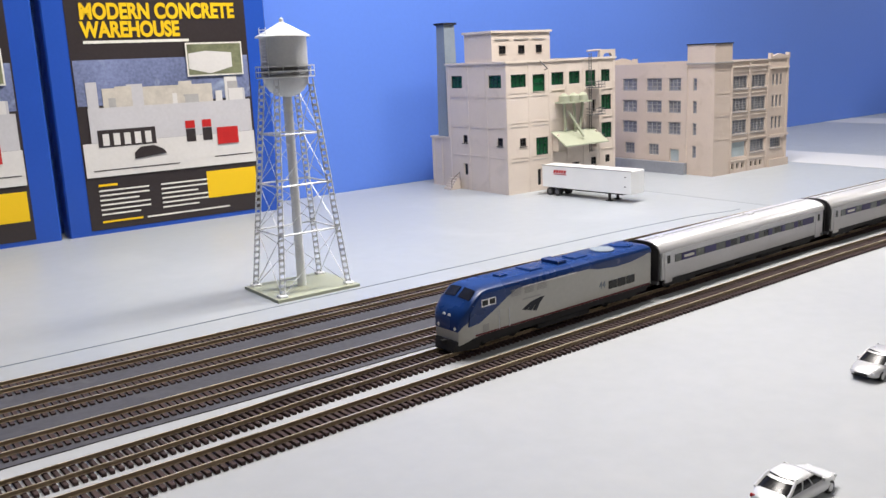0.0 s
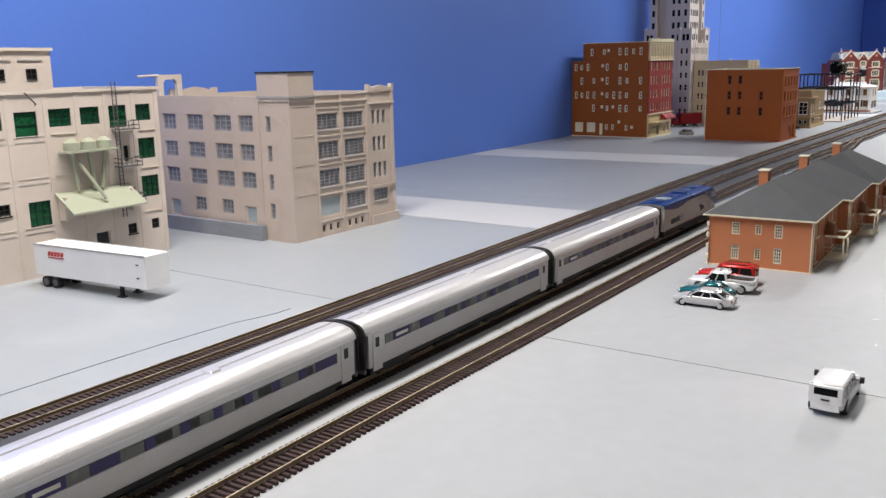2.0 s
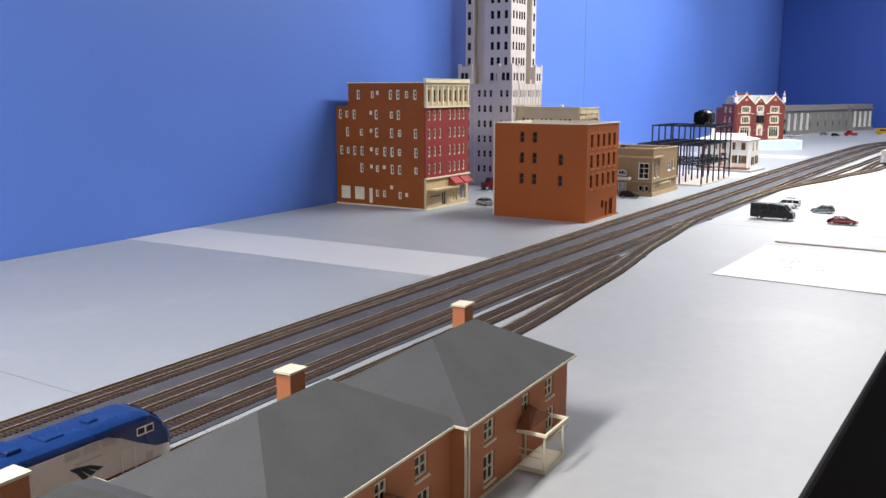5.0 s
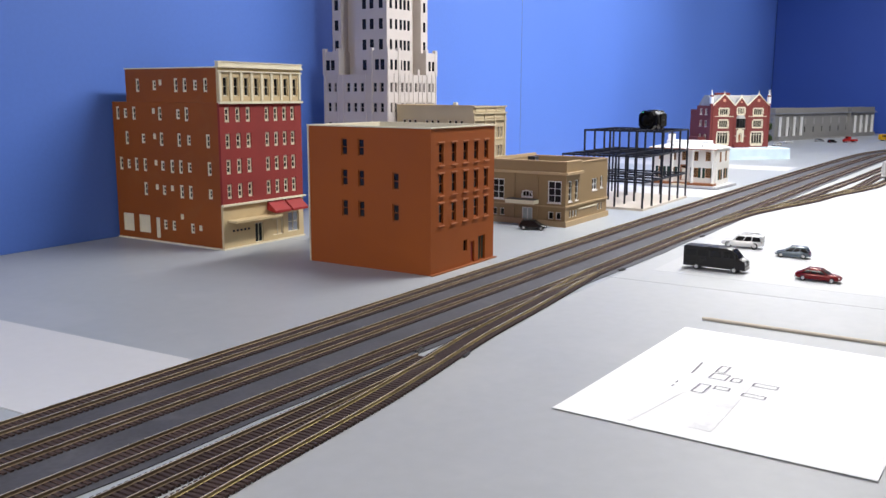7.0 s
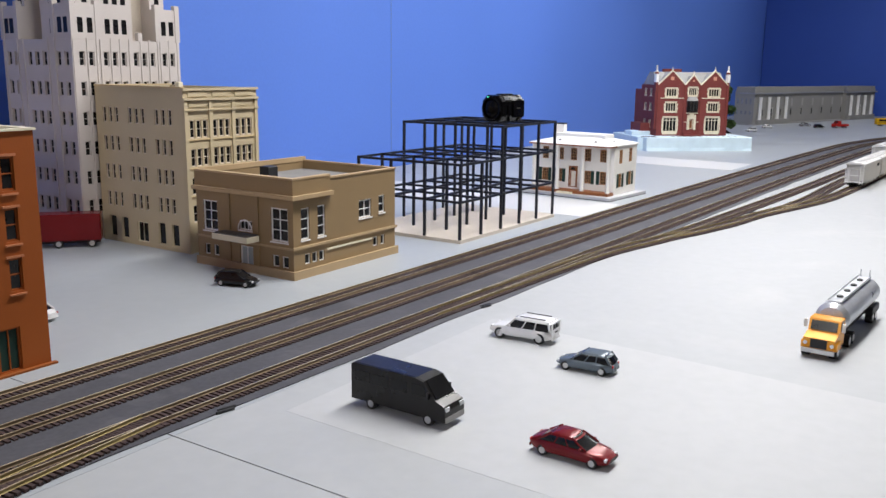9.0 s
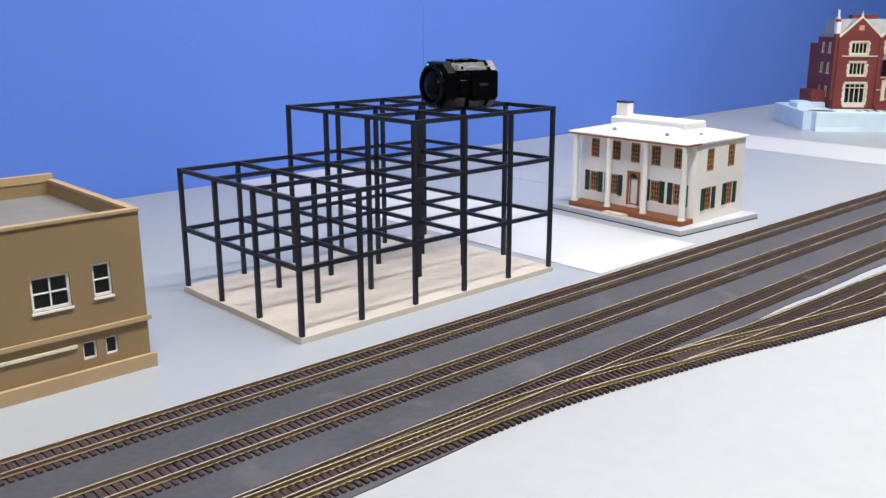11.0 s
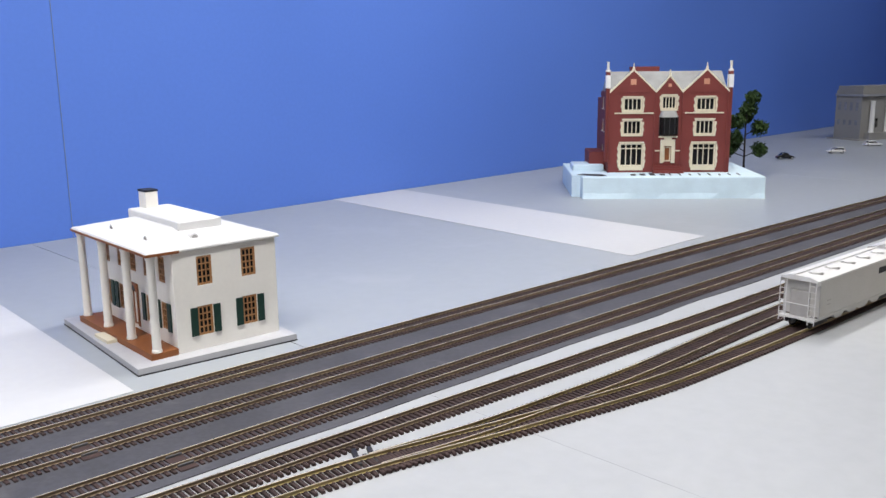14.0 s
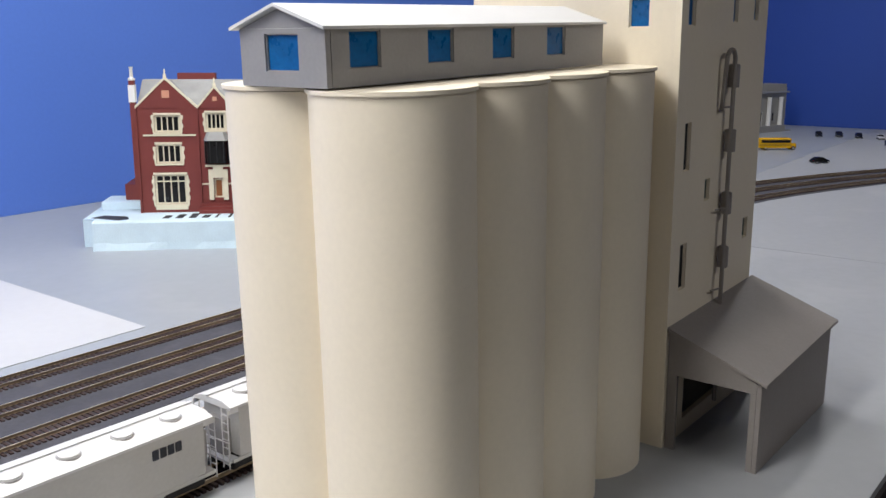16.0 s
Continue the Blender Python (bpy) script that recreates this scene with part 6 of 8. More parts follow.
    part("parapet", Mb().prism([(0.03, h), (0.115, h), (0.115, h + 0.008), (0.105, h + 0.008), (0.104, h + 0.004), (0.09, h + 0.008), (0.075, h + 0.010), (0.06, h + 0.008), (0.046, h + 0.004), (0.045, h + 0.008), (0.03, h + 0.008)], d - 0.004, d + 0.0005), M_BEIGE2, ob)
    ax0, ax1, az = 0.004, 0.044, h + 0.028
    outer = [(ax0, h - 0.004), (ax0, az), (ax1, az), (ax1, h - 0.004)]
    inner = [(ax0 + 0.0085, h - 0.004), (ax0 + 0.0085, h + 0.017), (ax0 + 0.0125, h + 0.0215), (ax1 - 0.0125, h + 0.0215), (ax1 - 0.0085, h + 0.017), (ax1 - 0.0085, h - 0.004)]
    sg = Mb().prism(outer[:3] + outer[3:] + inner[::-1], 0.249, 0.255)
    part("roof_duct", Mb().rod((-0.026, 0.252, h + 0.0265), (0.0078, 0.252, h + 0.0275), 0.0016, 8), M_BEIGE, ob)
    part("roof_frame", sg, M_BEIGE, ob, "beige arched frame on the roof")
    for z in (0.168, 0.131, 0.095, 0.058):
        part("ledge", Mb().box(0.006, 0.038, -0.0005, -0.0001, z, z + 0.0010), M_BEIGE2, ob)
    for y in (0.052, 0.256):
        part("pilaster", Mb().box(-0.0014, -0.0002, y, y + 0.005, 0.0195, h), M_BEIGE2, ob)
    part("plinth", Mb().box(0.148, 0.2042, -0.0040, -0.0013, 0.0, 0.013), M_BEIGE2, ob)
    part("ledge", Mb().box(0.148, 0.2040, -0.0034, -0.0013, 0.0526, 0.0546), M_BEIGE2, ob)


warehouse()

# ---- brick houses ----


def row_house(x, y, rz, cx=0.085):
    w, d, h = 0.158, 0.103, 0.053
    ob = thing("brick_house", "two-storey orange brick house with a grey hipped roof", "house", x, y, 0, rz, "brick houses beside the train")
    cw = lambda u, v, a, b, bars=2, rows=3: (u, v, a, b, "window", M_CREAM, M_GLASSD, bars, rows)
    side_wall(ob, "left", w, d, h, [cw(0.028, 0.0410, 0.0085, 0.0135), cw(0.051, 0.0410, 0.0065, 0.0105, 1, 3), cw(0.071, 0.0405, 0.0085, 0.0145), cw(0.028, 0.0155, 0.0085, 0.0155), cw(0.051, 0.0150, 0.0065, 0.0120, 1, 3), cw(0.071, 0.0150, 0.0085, 0.0165)], M_ORANGE, 0.003)
    face = [cw(0.032, 0.0400, 0.014, 0.014, 1, 1), cw(0.125, 0.0400, 0.014, 0.014, 1, 1), cw(0.032, 0.0155, 0.015, 0.019, 1, 1), cw(0.128, 0.0155, 0.014, 0.018, 1, 1), (0.085, 0.0130, 0.010, 0.024, "door", M_CREAM, M_BRN, 0, 0), cw(0.085, 0.0400, 0.012, 0.014, 1, 1)]
    side_wall(ob, "front", w, d, h, face, M_ORANGE, 0.003)
    side_wall(ob, "right", w, d, h, [cw(0.028, 0.041, 0.0085, 0.0135), cw(0.071, 0.041, 0.0085, 0.0135)], M_ORANGE, 0.003)
    side_wall(ob, "back", w, d, h, [cw(u, v, 0.010, 0.014) for u in (0.03, 0.08, 0.13) for v in (0.016, 0.041)], M_ORANGE, 0.003)
    o = 0.0045
    eave = [(-o, -o, h), (w + o, -o, h), (w + o, d + o, h), (-o, d + o, h)]
    ridge = h + 0.034
    rf = Mb()
    rf.add([(-o, -o, h + 0.0018), (w + o, -o, h + 0.0018), (w + o, d + o, h + 0.0018), (-o, d + o, h + 0.0018), (0.050, d / 2, ridge), (w - 0.050, d / 2, ridge)], [(0, 1, 5, 4), (1, 2, 5), (2, 3, 4, 5), (3, 0, 4), (0, 3, 2, 1)])
    part("roof", rf, M_SHINGLE, ob, "grey shingle hipped roof")
    part("eave", Mb().box(-o - 0.0006, w + o + 0.0006, -o - 0.0006, d + o + 0.0006, h + 0.0001, h + 0.0017), M_CREAM, ob, "cream eave board")
    cy = 0.069
    ch = part("chimney", Mb().box(cx - 0.0065, cx + 0.0065, cy - 0.005, cy + 0.005, h + 0.015, h + 0.0385), M_ORANGE, ob, "orange brick chimney")
    part("cap", Mb().box(cx - 0.0075, cx + 0.0075, cy - 0.006, cy + 0.006, h + 0.0386, h + 0.0400), M_CREAM, ch)
    part("corner_board", Mb().box(-0.0006, 0.0012, -0.0012, -0.0002, 0, h), M_CREAM, ob)
    part("downpipe", Mb().rod((0.002, -0.002, 0.001), (0.002, -0.002, h), 0.0006).rod((0.002, -0.002, 0.001), (-0.001, -0.006, 0.0008), 0.0006), M_CREAM, ob)
    part("foundation", Mb().box(-0.0016, w + 0.0016, -0.0016, d + 0.0016, 0, 0.0010), M_CREAM, ob)
    po = part("porch", Mb().box(0.070, 0.104, -0.0215, -0.0018, 0, 0.0032), M_CREAM, ob, "cream porch with posts")
    part("fascia", Mb().box(0.068, 0.106, -0.0230, -0.0212, 0.0262, 0.0284).box(0.068, 0.0695, -0.0211, -0.0015, 0.0262, 0.0284).box(0.1045, 0.106, -0.0211, -0.0015, 0.0262, 0.0284), M_CREAM, po, "cream porch beam")
    part("porch_roof", Mb().loft([[(0.0675, -0.0012, 0.0286), (0.1065, -0.0012, 0.0286), (0.087, -0.0012, 0.0400)], [(0.0700, -0.0105, 0.0286), (0.1040, -0.0105, 0.0286), (0.087, -0.0075, 0.0375)]]), M_BRN, po, "small brown porch gable")
    for u in (0.0715, 0.1025):
        part("post", Mb().rod((u, -0.0202, 0.0032), (u, -0.0202, 0.0266), 0.0009, 8), M_CREAM, po)
    rail = Mb()
    for z in (0.010, 0.0145):
        rail.rod((0.0715, -0.0202, z), (0.0715, -0.002, z), 0.0004, 5)
    part("railing", rail, M_CREAM, po)
    vents = Mb()
    for k in range(4):
        vents.box(-0.004, -0.0002, d - 0.0012, d + 0.0012, 0.006 + k * 0.012, 0.011 + k * 0.012)
    part("stair_rail", vents, M_CREAM, ob)


for x, y, cx in ((1.516, 0.4855, 0.0925), (1.677, 0.4815, 0.0975), (1.836, 0.4785, 0.1230)):
    row_house(x, y, 2.2, cx)

# ---- hotel ----


def hotel():
    w, d, h, low = 0.180, 0.236, 0.262, 0.213
    ob = thing("hotel", "brown brick hotel with cream attic floor and red street front", "hotel building", 2.942, 1.234)
    ob.matrix_world = pose(2.942, 1.234, 0) @ Matrix.Diagonal((0.962, 1, 1, 1))
    hw = lambda u, v, b=0.019: (u, v, 0.0085, b, "window", M_CREAM, M_GLASSD, 0, 1)
    sq = lambda u, v: (u, v, 0.0080, 0.0085, "blind_window", M_CREAM, M_CREAM, 0, 0)
    rows = [(0.235, [0.062, 0.100, 0.147, 0.166, 0.188, 0.209], [0.113]), (0.193, [0.012, 0.030, 0.050, 0.109, 0.149, 0.167], [0.095]), (0.155, [0.031, 0.069, 0.110, 0.149, 0.170, 0.210], [0.095]), (0.115, [0.014, 0.032, 0.050, 0.070, 0.110, 0.131, 0.150, 0.169, 0.211], [0.095]), (0.078, [0.069, 0.111, 0.150, 0.169, 0.211], [0.095, 0.129])]
    left = []
    for v, us, sqs in rows:
        left += [hw(u, v, 0.0145 if i % 3 == 1 else 0.020) for i, u in enumerate(us)] + [sq(u, v + 0.004) for u in sqs]
    left = [(q[0], q[1] + 0.003, *q[2:]) for q in left]
    left += [(0.024, 0.026, 0.026, 0.028, "blind_window", M_CREAM, M_CREAM, 0, 0), (0.062, 0.026, 0.027, 0.028, "blind_window", M_CREAM, M_CREAM, 0, 0), (0.093, 0.022, 0.010, 0.032, "door", M_CREAM, M_CREAM, 0, 1), hw(0.110, 0.028, 0.015), hw(0.129, 0.028, 0.015), sq(0.148, 0.043), hw(0.170, 0.027, 0.015), sq(0.187, 0.029)]
    m = SIDES["left"](w, d)
    t = 0.004
    lowp = [q for q in left if q[1] < low]
    highp = [q for q in left if q[1] >= low]
    side_wall(ob, "left", w, d, low, lowp, M_HOTEL, rim=0.26)
    mb = pierced(d - 0.035 - 2 * t, h, [(q[0] - 0.035 - t, q[1], q[2], q[3]) for q in highp], t, low + 0.0001)
    part("wall", mb, M_HOTEL, ob, "", m @ pose(0.035 + t, 0, 0))
    for u, v, a, b, kind, fm, gm, bars, rws in highp:
        wob = place(kind, window_mesh(a, b, bars, rws, fm, 0.0022, 0.0008, t), ob, m @ pose(u, 0, v))
        place("pane", pane_mesh(a - 0.0004, b - 0.0004, gm, t), wob)
    part("wall", Mb().box(0, w, d - 0.035 - t, d - 0.035, low + 0.0001, h), M_HOTEL, ob)
    part("roof", Mb().box(0.001, w - 0.001, d - 0.034, d - 0.001, low - 0.003, low + 0.0005), M_ROOFG, ob)
    front = [(u, v, 0.0095, 0.0215, "window", M_CREAM, M_GLASSD, 0, 1) for v in (0.196, 0.158, 0.121, 0.085) for u in (0.0155, 0.0375, 0.059, 0.100, 0.120, 0.140, 0.159)]
    mb = pierced(w, 0.2125, [q[:4] for q in front], t, 0.066)
    part("wall", mb, M_HOTELR, ob, "dark red brick front")
    for u, v, a, b, kind, fm, gm, bars, rws in front:
        wob = place("window", window_mesh(a, b, bars, rws, fm, 0.0024, 0.0008, t), ob, pose(u, 0, v))
        place("pane", pane_mesh(a - 0.0004, b - 0.0004, gm, t), wob)
    attic = [(0.014 + i * 0.0217, 0.236, 0.0092, 0.027) for i in range(8)]
    part("attic", pierced(w, 0.2625, attic, t, 0.2126), M_TAN, ob, "cream attic floor")
    for u, v, a, b in attic:
        wob = place("window", window_mesh(a, b, 0, 1, M_CREAM, 0.001, 0, t), ob, pose(u, 0, v))
        place("pane", pane_mesh(a - 0.0004, b - 0.0004, M_GLASSD, t), wob)
    for i in range(9):
        u = 0.0008 + i * 0.0217
        part("pilaster", Mb().box(u, u + 0.0042, -0.0018, -0.0001, 0.2160, 0.256), M_CREAM, ob)
    part("cornice", Mb().box(-0.0018, w + 0.0018, -0.0036, 0.0045, 0.2626, 0.2650).box(-0.0008, w + 0.0008, -0.0022, 0.0045, 0.2651, 0.2700).box(-0.0014, w + 0.0014, -0.0030, 0.0045, 0.2701, 0.2715), M_CREAM, ob)
    part("cornice", Mb().box(-0.0015, w + 0.0015, -0.0035, -0.0001, 0.2115, 0.2150).box(-0.001, w + 0.001, -0.0025, -0.0001, 0.2565, 0.2585), M_CREAM, ob)
    shop = [(0.075, 0.018, 0.018, 0.030, "door", M_CREAM, M_GLASSD, 1, 0), (0.118, 0.022, 0.024, 0.026, "window", M_CREAM, M_TAN, 1, 0), (0.155, 0.026, 0.026, 0.032, "window", M_CREAM, M_GLASSG, 1, 1)]
    mb = pierced(w, 0.0658, [q[:4] for q in shop], t, 0.0)
    part("shopfront", mb, M_TAN, ob, "tan street floor")
    for u, v, a, b, kind, fm, gm, bars, rws in shop:
        wob = place(kind, window_mesh(a, b, bars, rws, fm, 0.0012, 0, t), ob, pose(u, 0, v))
        place("pane", pane_mesh(a - 0.0004, b - 0.0004, gm, t), wob)
    part("cornice", Mb().box(-0.002, w + 0.002, -0.0045, -0.0001, 0.0640, 0.0668), M_CREAM, ob)
    part("canopy", Mb().box(0.008, 0.108, -0.020, -0.0003, 0.0405, 0.0435), M_TAN, ob)
    for u in (0.094, 0.135):
        aw = part("awning", Mb().loft([[(u, -0.0003, 0.050), (u + 0.036, -0.0003, 0.050), (u + 0.036, -0.0003, 0.064), (u, -0.0003, 0.064)], [(u, -0.018, 0.0465), (u + 0.036, -0.018, 0.0465), (u + 0.036, -0.018, 0.0500), (u, -0.018, 0.0500)]]), M_AWN, ob, "red sloping awning")
    for k in range(5):
        part("text_bar", Mb().box(0.018 + k * 0.008, 0.022 + k * 0.008, -0.0008, -0.0001, 0.025, 0.028), M_INK, ob)
    part("wall", Mb().box(w - t, w, t + 0.0001, d - t - 0.0001, 0, low), M_HOTEL, ob)
    part("wall", Mb().box(w - t, w, t + 0.0001, d - 0.0391, low + 0.0001, h), M_HOTEL, ob)
    part("wall", Mb().box(0, w, d - t, d, 0, low), M_HOTEL, ob)
    part("roof", Mb().box(t + 0.0003, w - t - 0.0003, t + 0.0003, d - 0.0393, h - 0.006, h - 0.004), M_ROOFG, ob)
    part("coping", Mb().box(-0.001, 0.0045, 0.0047, d - 0.034, h + 0.0001, h + 0.0018), M_CREAM, ob)
    part("base_strip", Mb().box(-0.0022, -0.0002, 0.0, d, 0, 0.0022).box(-0.0022, w + 0.001, -0.0022, -0.0002, 0, 0.0022), M_CREAM, ob)


hotel()


def orange_building():
    w, d, h = 0.160, 0.197, 0.184
    ob = thing("apartment_block", "plain orange-brown four-storey block with narrow windows", "apartment building", 2.953, 0.881)
    bw = lambda u, v: (u, v, 0.0100, 0.0225, "window", M_HOTEL, M_GLASSD, 0, 1)
    left = [bw(u, v) for v in (0.158, 0.118, 0.0775) for u in (0.061, 0.0885)] + [bw(0.1435, 0.117), bw(0.1435, 0.0765)]
    side_wall(ob, "left", w, d, h, left, M_BROWN)
    fr = lambda u, v: (u, v, 0.0105, 0.0255, "window", M_BROWN, M_GLASSD, 0, 1)
    front = [fr(u, v) for v in (0.153, 0.1145, 0.0765) for u in (0.024, 0.0545, 0.083, 0.1105, 0.1375)]
    front += [(0.084, 0.0275, 0.010, 0.016, "window", M_BROWN, M_GLASSD, 0, 0), (0.103, 0.0165, 0.010, 0.029, "door", M_BROWN, M_HOTELR, 0, 0), (0.1275, 0.0190, 0.018, 0.034, "door", M_BROWN, M_SHUT, 1, 0)]
    side_wall(ob, "front", w, d, h, front, M_BROWN)
    for u, v, a, b, *_ in front[:15]:
        part("lintel", Mb().box(u - 0.0068, u + 0.0068, -0.0013, -0.0001, v + b / 2 + 0.0002, v + b / 2 + 0.0020), M_ORANGE, ob)
        part("sill", Mb().box(u - 0.0065, u + 0.0065, -0.0018, -0.0001, v - b / 2 - 0.0032, v - b / 2 - 0.0018), M_ORANGE, ob)
    side_wall(ob, "right", w, d, h, [], M_BROWN)
    side_wall(ob, "back", w, d, h, [], M_BROWN)
    flat_roof(ob, w, d, h - 0.012, M_ROOFG)
    for a, b, c, e in ((-0.0016, w + 0.0016, -0.0016, 0.0045), (-0.0016, w + 0.0016, d - 0.0045, d + 0.0016), (-0.0016, 0.0045, 0.0046, d - 0.0046), (w - 0.0045, w + 0.0016, 0.0046, d - 0.0046)):
        part("coping", Mb().box(a, b, c, e, h + 0.0001, h + 0.0018), M_CREAM, ob)
    part("lining", Mb().box(0.0046, 0.0052, 0.0055, d - 0.0055, h - 0.0119, h).box(w - 0.0052, w - 0.0046, 0.0055, d - 0.0055, h - 0.0119, h).box(0.0055, w - 0.0055, d - 0.0052, d - 0.0046, h - 0.0119, h), M_CREAM, ob)
    part("corner_trim", Mb().box(-0.0012, -0.0001, d - 0.001, d + 0.0012, 0, h), M_CREAM, ob)
    part("base_strip", Mb().box(-0.002, w + 0.003, -0.0045, -0.0002, 0, 0.0016), M_HOTEL, ob)


orange_building()

# ---- pale tower ----


def skyscraper():
    w, d = 0.156, 0.158
    ob = thing("skyscraper", "tall pale stone tower with setbacks and narrow dark windows", "skyscraper", 3.428, 1.292)
    ob.matrix_world = pose(3.428, 1.292, 0) @ Matrix.Diagonal((1.10, 1, 1.008, 1))
    pitch, t = 0.0385, 0.004
    cols_f = [0.012, 0.025, 0.045, 0.0575, 0.070, 0.088, 0.1005, 0.113, 0.132, 0.144]
    cols_l = [0.014, 0.031, 0.062, 0.079, 0.096, 0.127, 0.144]
    vs = [0.045 + i * pitch for i in range(6)]
    sky = lambda u, v: (u, v, 0.0072, 0.0190, "window", M_SKY, M_GLASSD, 0, 1)
    side_wall(ob, "front", w, d, 0.262, [sky(u, v) for u in cols_f for v in vs], M_SKY)
    side_wall(ob, "left", w, d, 0.262, [(u, v, 0.0094, 0.0195, "window", M_SKY, M_GLASSD, 0, 1) for u in cols_l for v in vs], M_SKY)
    side_wall(ob, "right", w, d, 0.262, [], M_SKY)
    side_wall(ob, "back", w, d, 0.262, [], M_SKY)
    part("terrace", Mb().box(t + 0.0002, w - t - 0.0002, t + 0.0002, d - t - 0.0002, 0.256, 0.2595), M_SKYTAN, ob)

    def block(x0, x1, y0, y1, z0, z1, front_cols, left_cols, rows):
        sub = part("setback", Mb().box(x0, x1, y0, y1, z0, z1), M_SKY, ob)
        for v in rows:
            for u in front_cols:
                place("window", pane_mesh(0.0072, 0.019, M_GLASSD, 0.002), sub, pose(u, y0 - 0.0014, v))
            for yy in left_cols:
                place("window", pane_mesh(0.0092, 0.0195, M_GLASSD, 0.002), sub, pose(x0 - 0.0014, yy, v, 0, 0, -90))
        return sub

    r7 = [0.280]
    block(0.0002, 0.034, 0.0002, 0.038, 0.2621, 0.306, [0.012, 0.025], [0.012, 0.025], r7)
    block(w - 0.034, w - 0.0002, 0.0002, 0.038, 0.2621, 0.306, [w - 0.024, w - 0.012], [], r7)
    block(0.0002, 0.034, d - 0.038, d - 0.0002, 0.2621, 0.306, [], [d - 0.024, d - 0.012], r7)
    up = [0.280 + i * pitch for i in range(9)]
    block(0.016, 0.094, 0.014, 0.092, 0.2597, 0.610, [0.028, 0.044, 0.058, 0.070, 0.082], [0.028, 0.050, 0.068], up)
    block(0.0945, w - 0.014, 0.034, 0.13, 0.2597, 0.600, [], [], up)
    block(0.034, 0.0935, 0.0925, d - 0.014, 0.2597, 0.600, [], [], up)
    block(w - 0.034, w - 0.012, 0.014, 0.0338, 0.3061, 0.560, [w - 0.023], [], up[1:7])
    block(0.014, 0.0338, d - 0.034, d - 0.012, 0.3061, 0.560, [], [d - 0.023], up[1:7])
    part("recess", Mb().box(0.0945, w - 0.0343, 0.0325, 0.0338, 0.2597, 0.58), M_SKYTAN, ob, "tan recess")
    for u in (0.0, 0.0185, 0.0315, 0.0365, 0.0512, 0.0640, 0.0775, 0.0945, 0.107, 0.1205, 0.1245, 0.138, 0.1515):
        part("pier", Mb().box(u, u + 0.0022, -0.0012, -0.0001, 0.0, 0.264), M_SKY, ob)
        yy = u * d / w
        if u in (0.0, 0.0365, 0.0512, 0.107, 0.1205, 0.1515):
            part("pier", Mb().box(-0.0012, -0.0001, yy, yy + 0.0022, 0.0, 0.264), M_SKY, ob)
    for x0, y0 in ((-0.001, -0.001), (0.032, -0.001), (-0.001, 0.036), (w - 0.006, -0.001), (w - 0.037, -0.001), (-0.001, d - 0.006), (-0.001, d - 0.040)):
        part("finial", Mb().box(x0, x0 + 0.007, y0, y0 + 0.007, 0.262, 0.312), M_SKY, ob)
    part("finial", Mb().box(0.092, 0.098, -0.001, 0.006, 0.262, 0.273), M_SKY, ob)


skyscraper()


def cream_block():
    w, d, h = 0.126, 0.172, 0.198
    ob = thing("office_block", "cream stone office block with triple windows", "office building", 3.454, 1.117)
    ob.matrix_world = pose(3.454, 1.117, 0) @ Matrix.Diagonal((0.975, 1, 1.035, 1))
    cw = lambda u, v, a=0.0068, b=0.0195: (u, v, a, b, "window", M_TRIM, M_GLASSD, 0, 1)
    left = [cw(c + k * 0.0125, v) for v in (0.163, 0.127, 0.091, 0.056) for c in (0.017, 0.069, 0.121) for k in range(3)]
    left += [(0.022, 0.020, 0.014, 0.028, "window", M_CRB, M_GLASSD, 0, 0), (0.047, 0.020, 0.014, 0.028, "window", M_CRB, M_GLASSD, 0, 0), (0.083, 0.018, 0.022, 0.026, "door", M_CREAM, M_GLASSD, 1, 0), (0.121, 0.020, 0.014, 0.028, "window", M_CRB, M_GLASSD, 0, 0), (0.147, 0.020, 0.014, 0.028, "window", M_CRB, M_GLASSD, 0, 0)]
    side_wall(ob, "left", w, d, h, left, M_CRB)
    front = [cw(c + k * 0.0105, v, 0.0078, 0.0215) for v in (0.150, 0.116, 0.082, 0.048) for c in (0.014, 0.052, 0.091) for k in range(3)]
    side_wall(ob, "front", w, d, h, front, M_CRB)
    side_wall(ob, "right", w, d, h, [], M_CRB)
    side_wall(ob, "back", w, d, h, [], M_CRB)
    flat_roof(ob, w, d, h - 0.006, M_ROOFG)
    part("cornice", Mb().box(-0.001, w + 0.001, -0.0040, -0.0002, 0.184, 0.1865).box(-0.001, w + 0.001, -0.0030, -0.0002, 0.1955, 0.1985).box(-0.001, w + 0.001, -0.0034, -0.0002, 0.172, 0.1738), M_CRB, ob)
    for u0 in (0.0075, 0.047, 0.0862):
        part("frieze_panel", Mb().box(u0, u0 + 0.031, -0.0012, -0.0002, 0.1762, 0.1822).box(u0, u0 + 0.031, -0.0012, -0.0002, 0.1885, 0.1940), M_CRB, ob)
    for u in (0.0, 0.0405, 0.0795, 0.1205):
        part("pilaster", Mb().box(u, u + 0.0055, -0.0022, -0.0002, 0.0, 0.1838), M_CRB, ob)
    for z in (0.1365, 0.1025, 0.0685):
        part("ledge", Mb().box(0.0057, 0.1203, -0.0016, -0.0002, z, z + 0.0014), M_TAN, ob)
    part("coping", Mb().box(-0.0012, 0.0045, 0.0005, d, h + 0.0001, h + 0.0018).box(0.0046, w, d - 0.0045, d, h + 0.0001, h + 0.0018), M_TAN, ob)
    part("roof_vent", Mb().soft_box(0.055, 0.063, 0.07, 0.078, h - 0.0059, h + 0.006, 0.001), M_CREAM, ob)


cream_block()


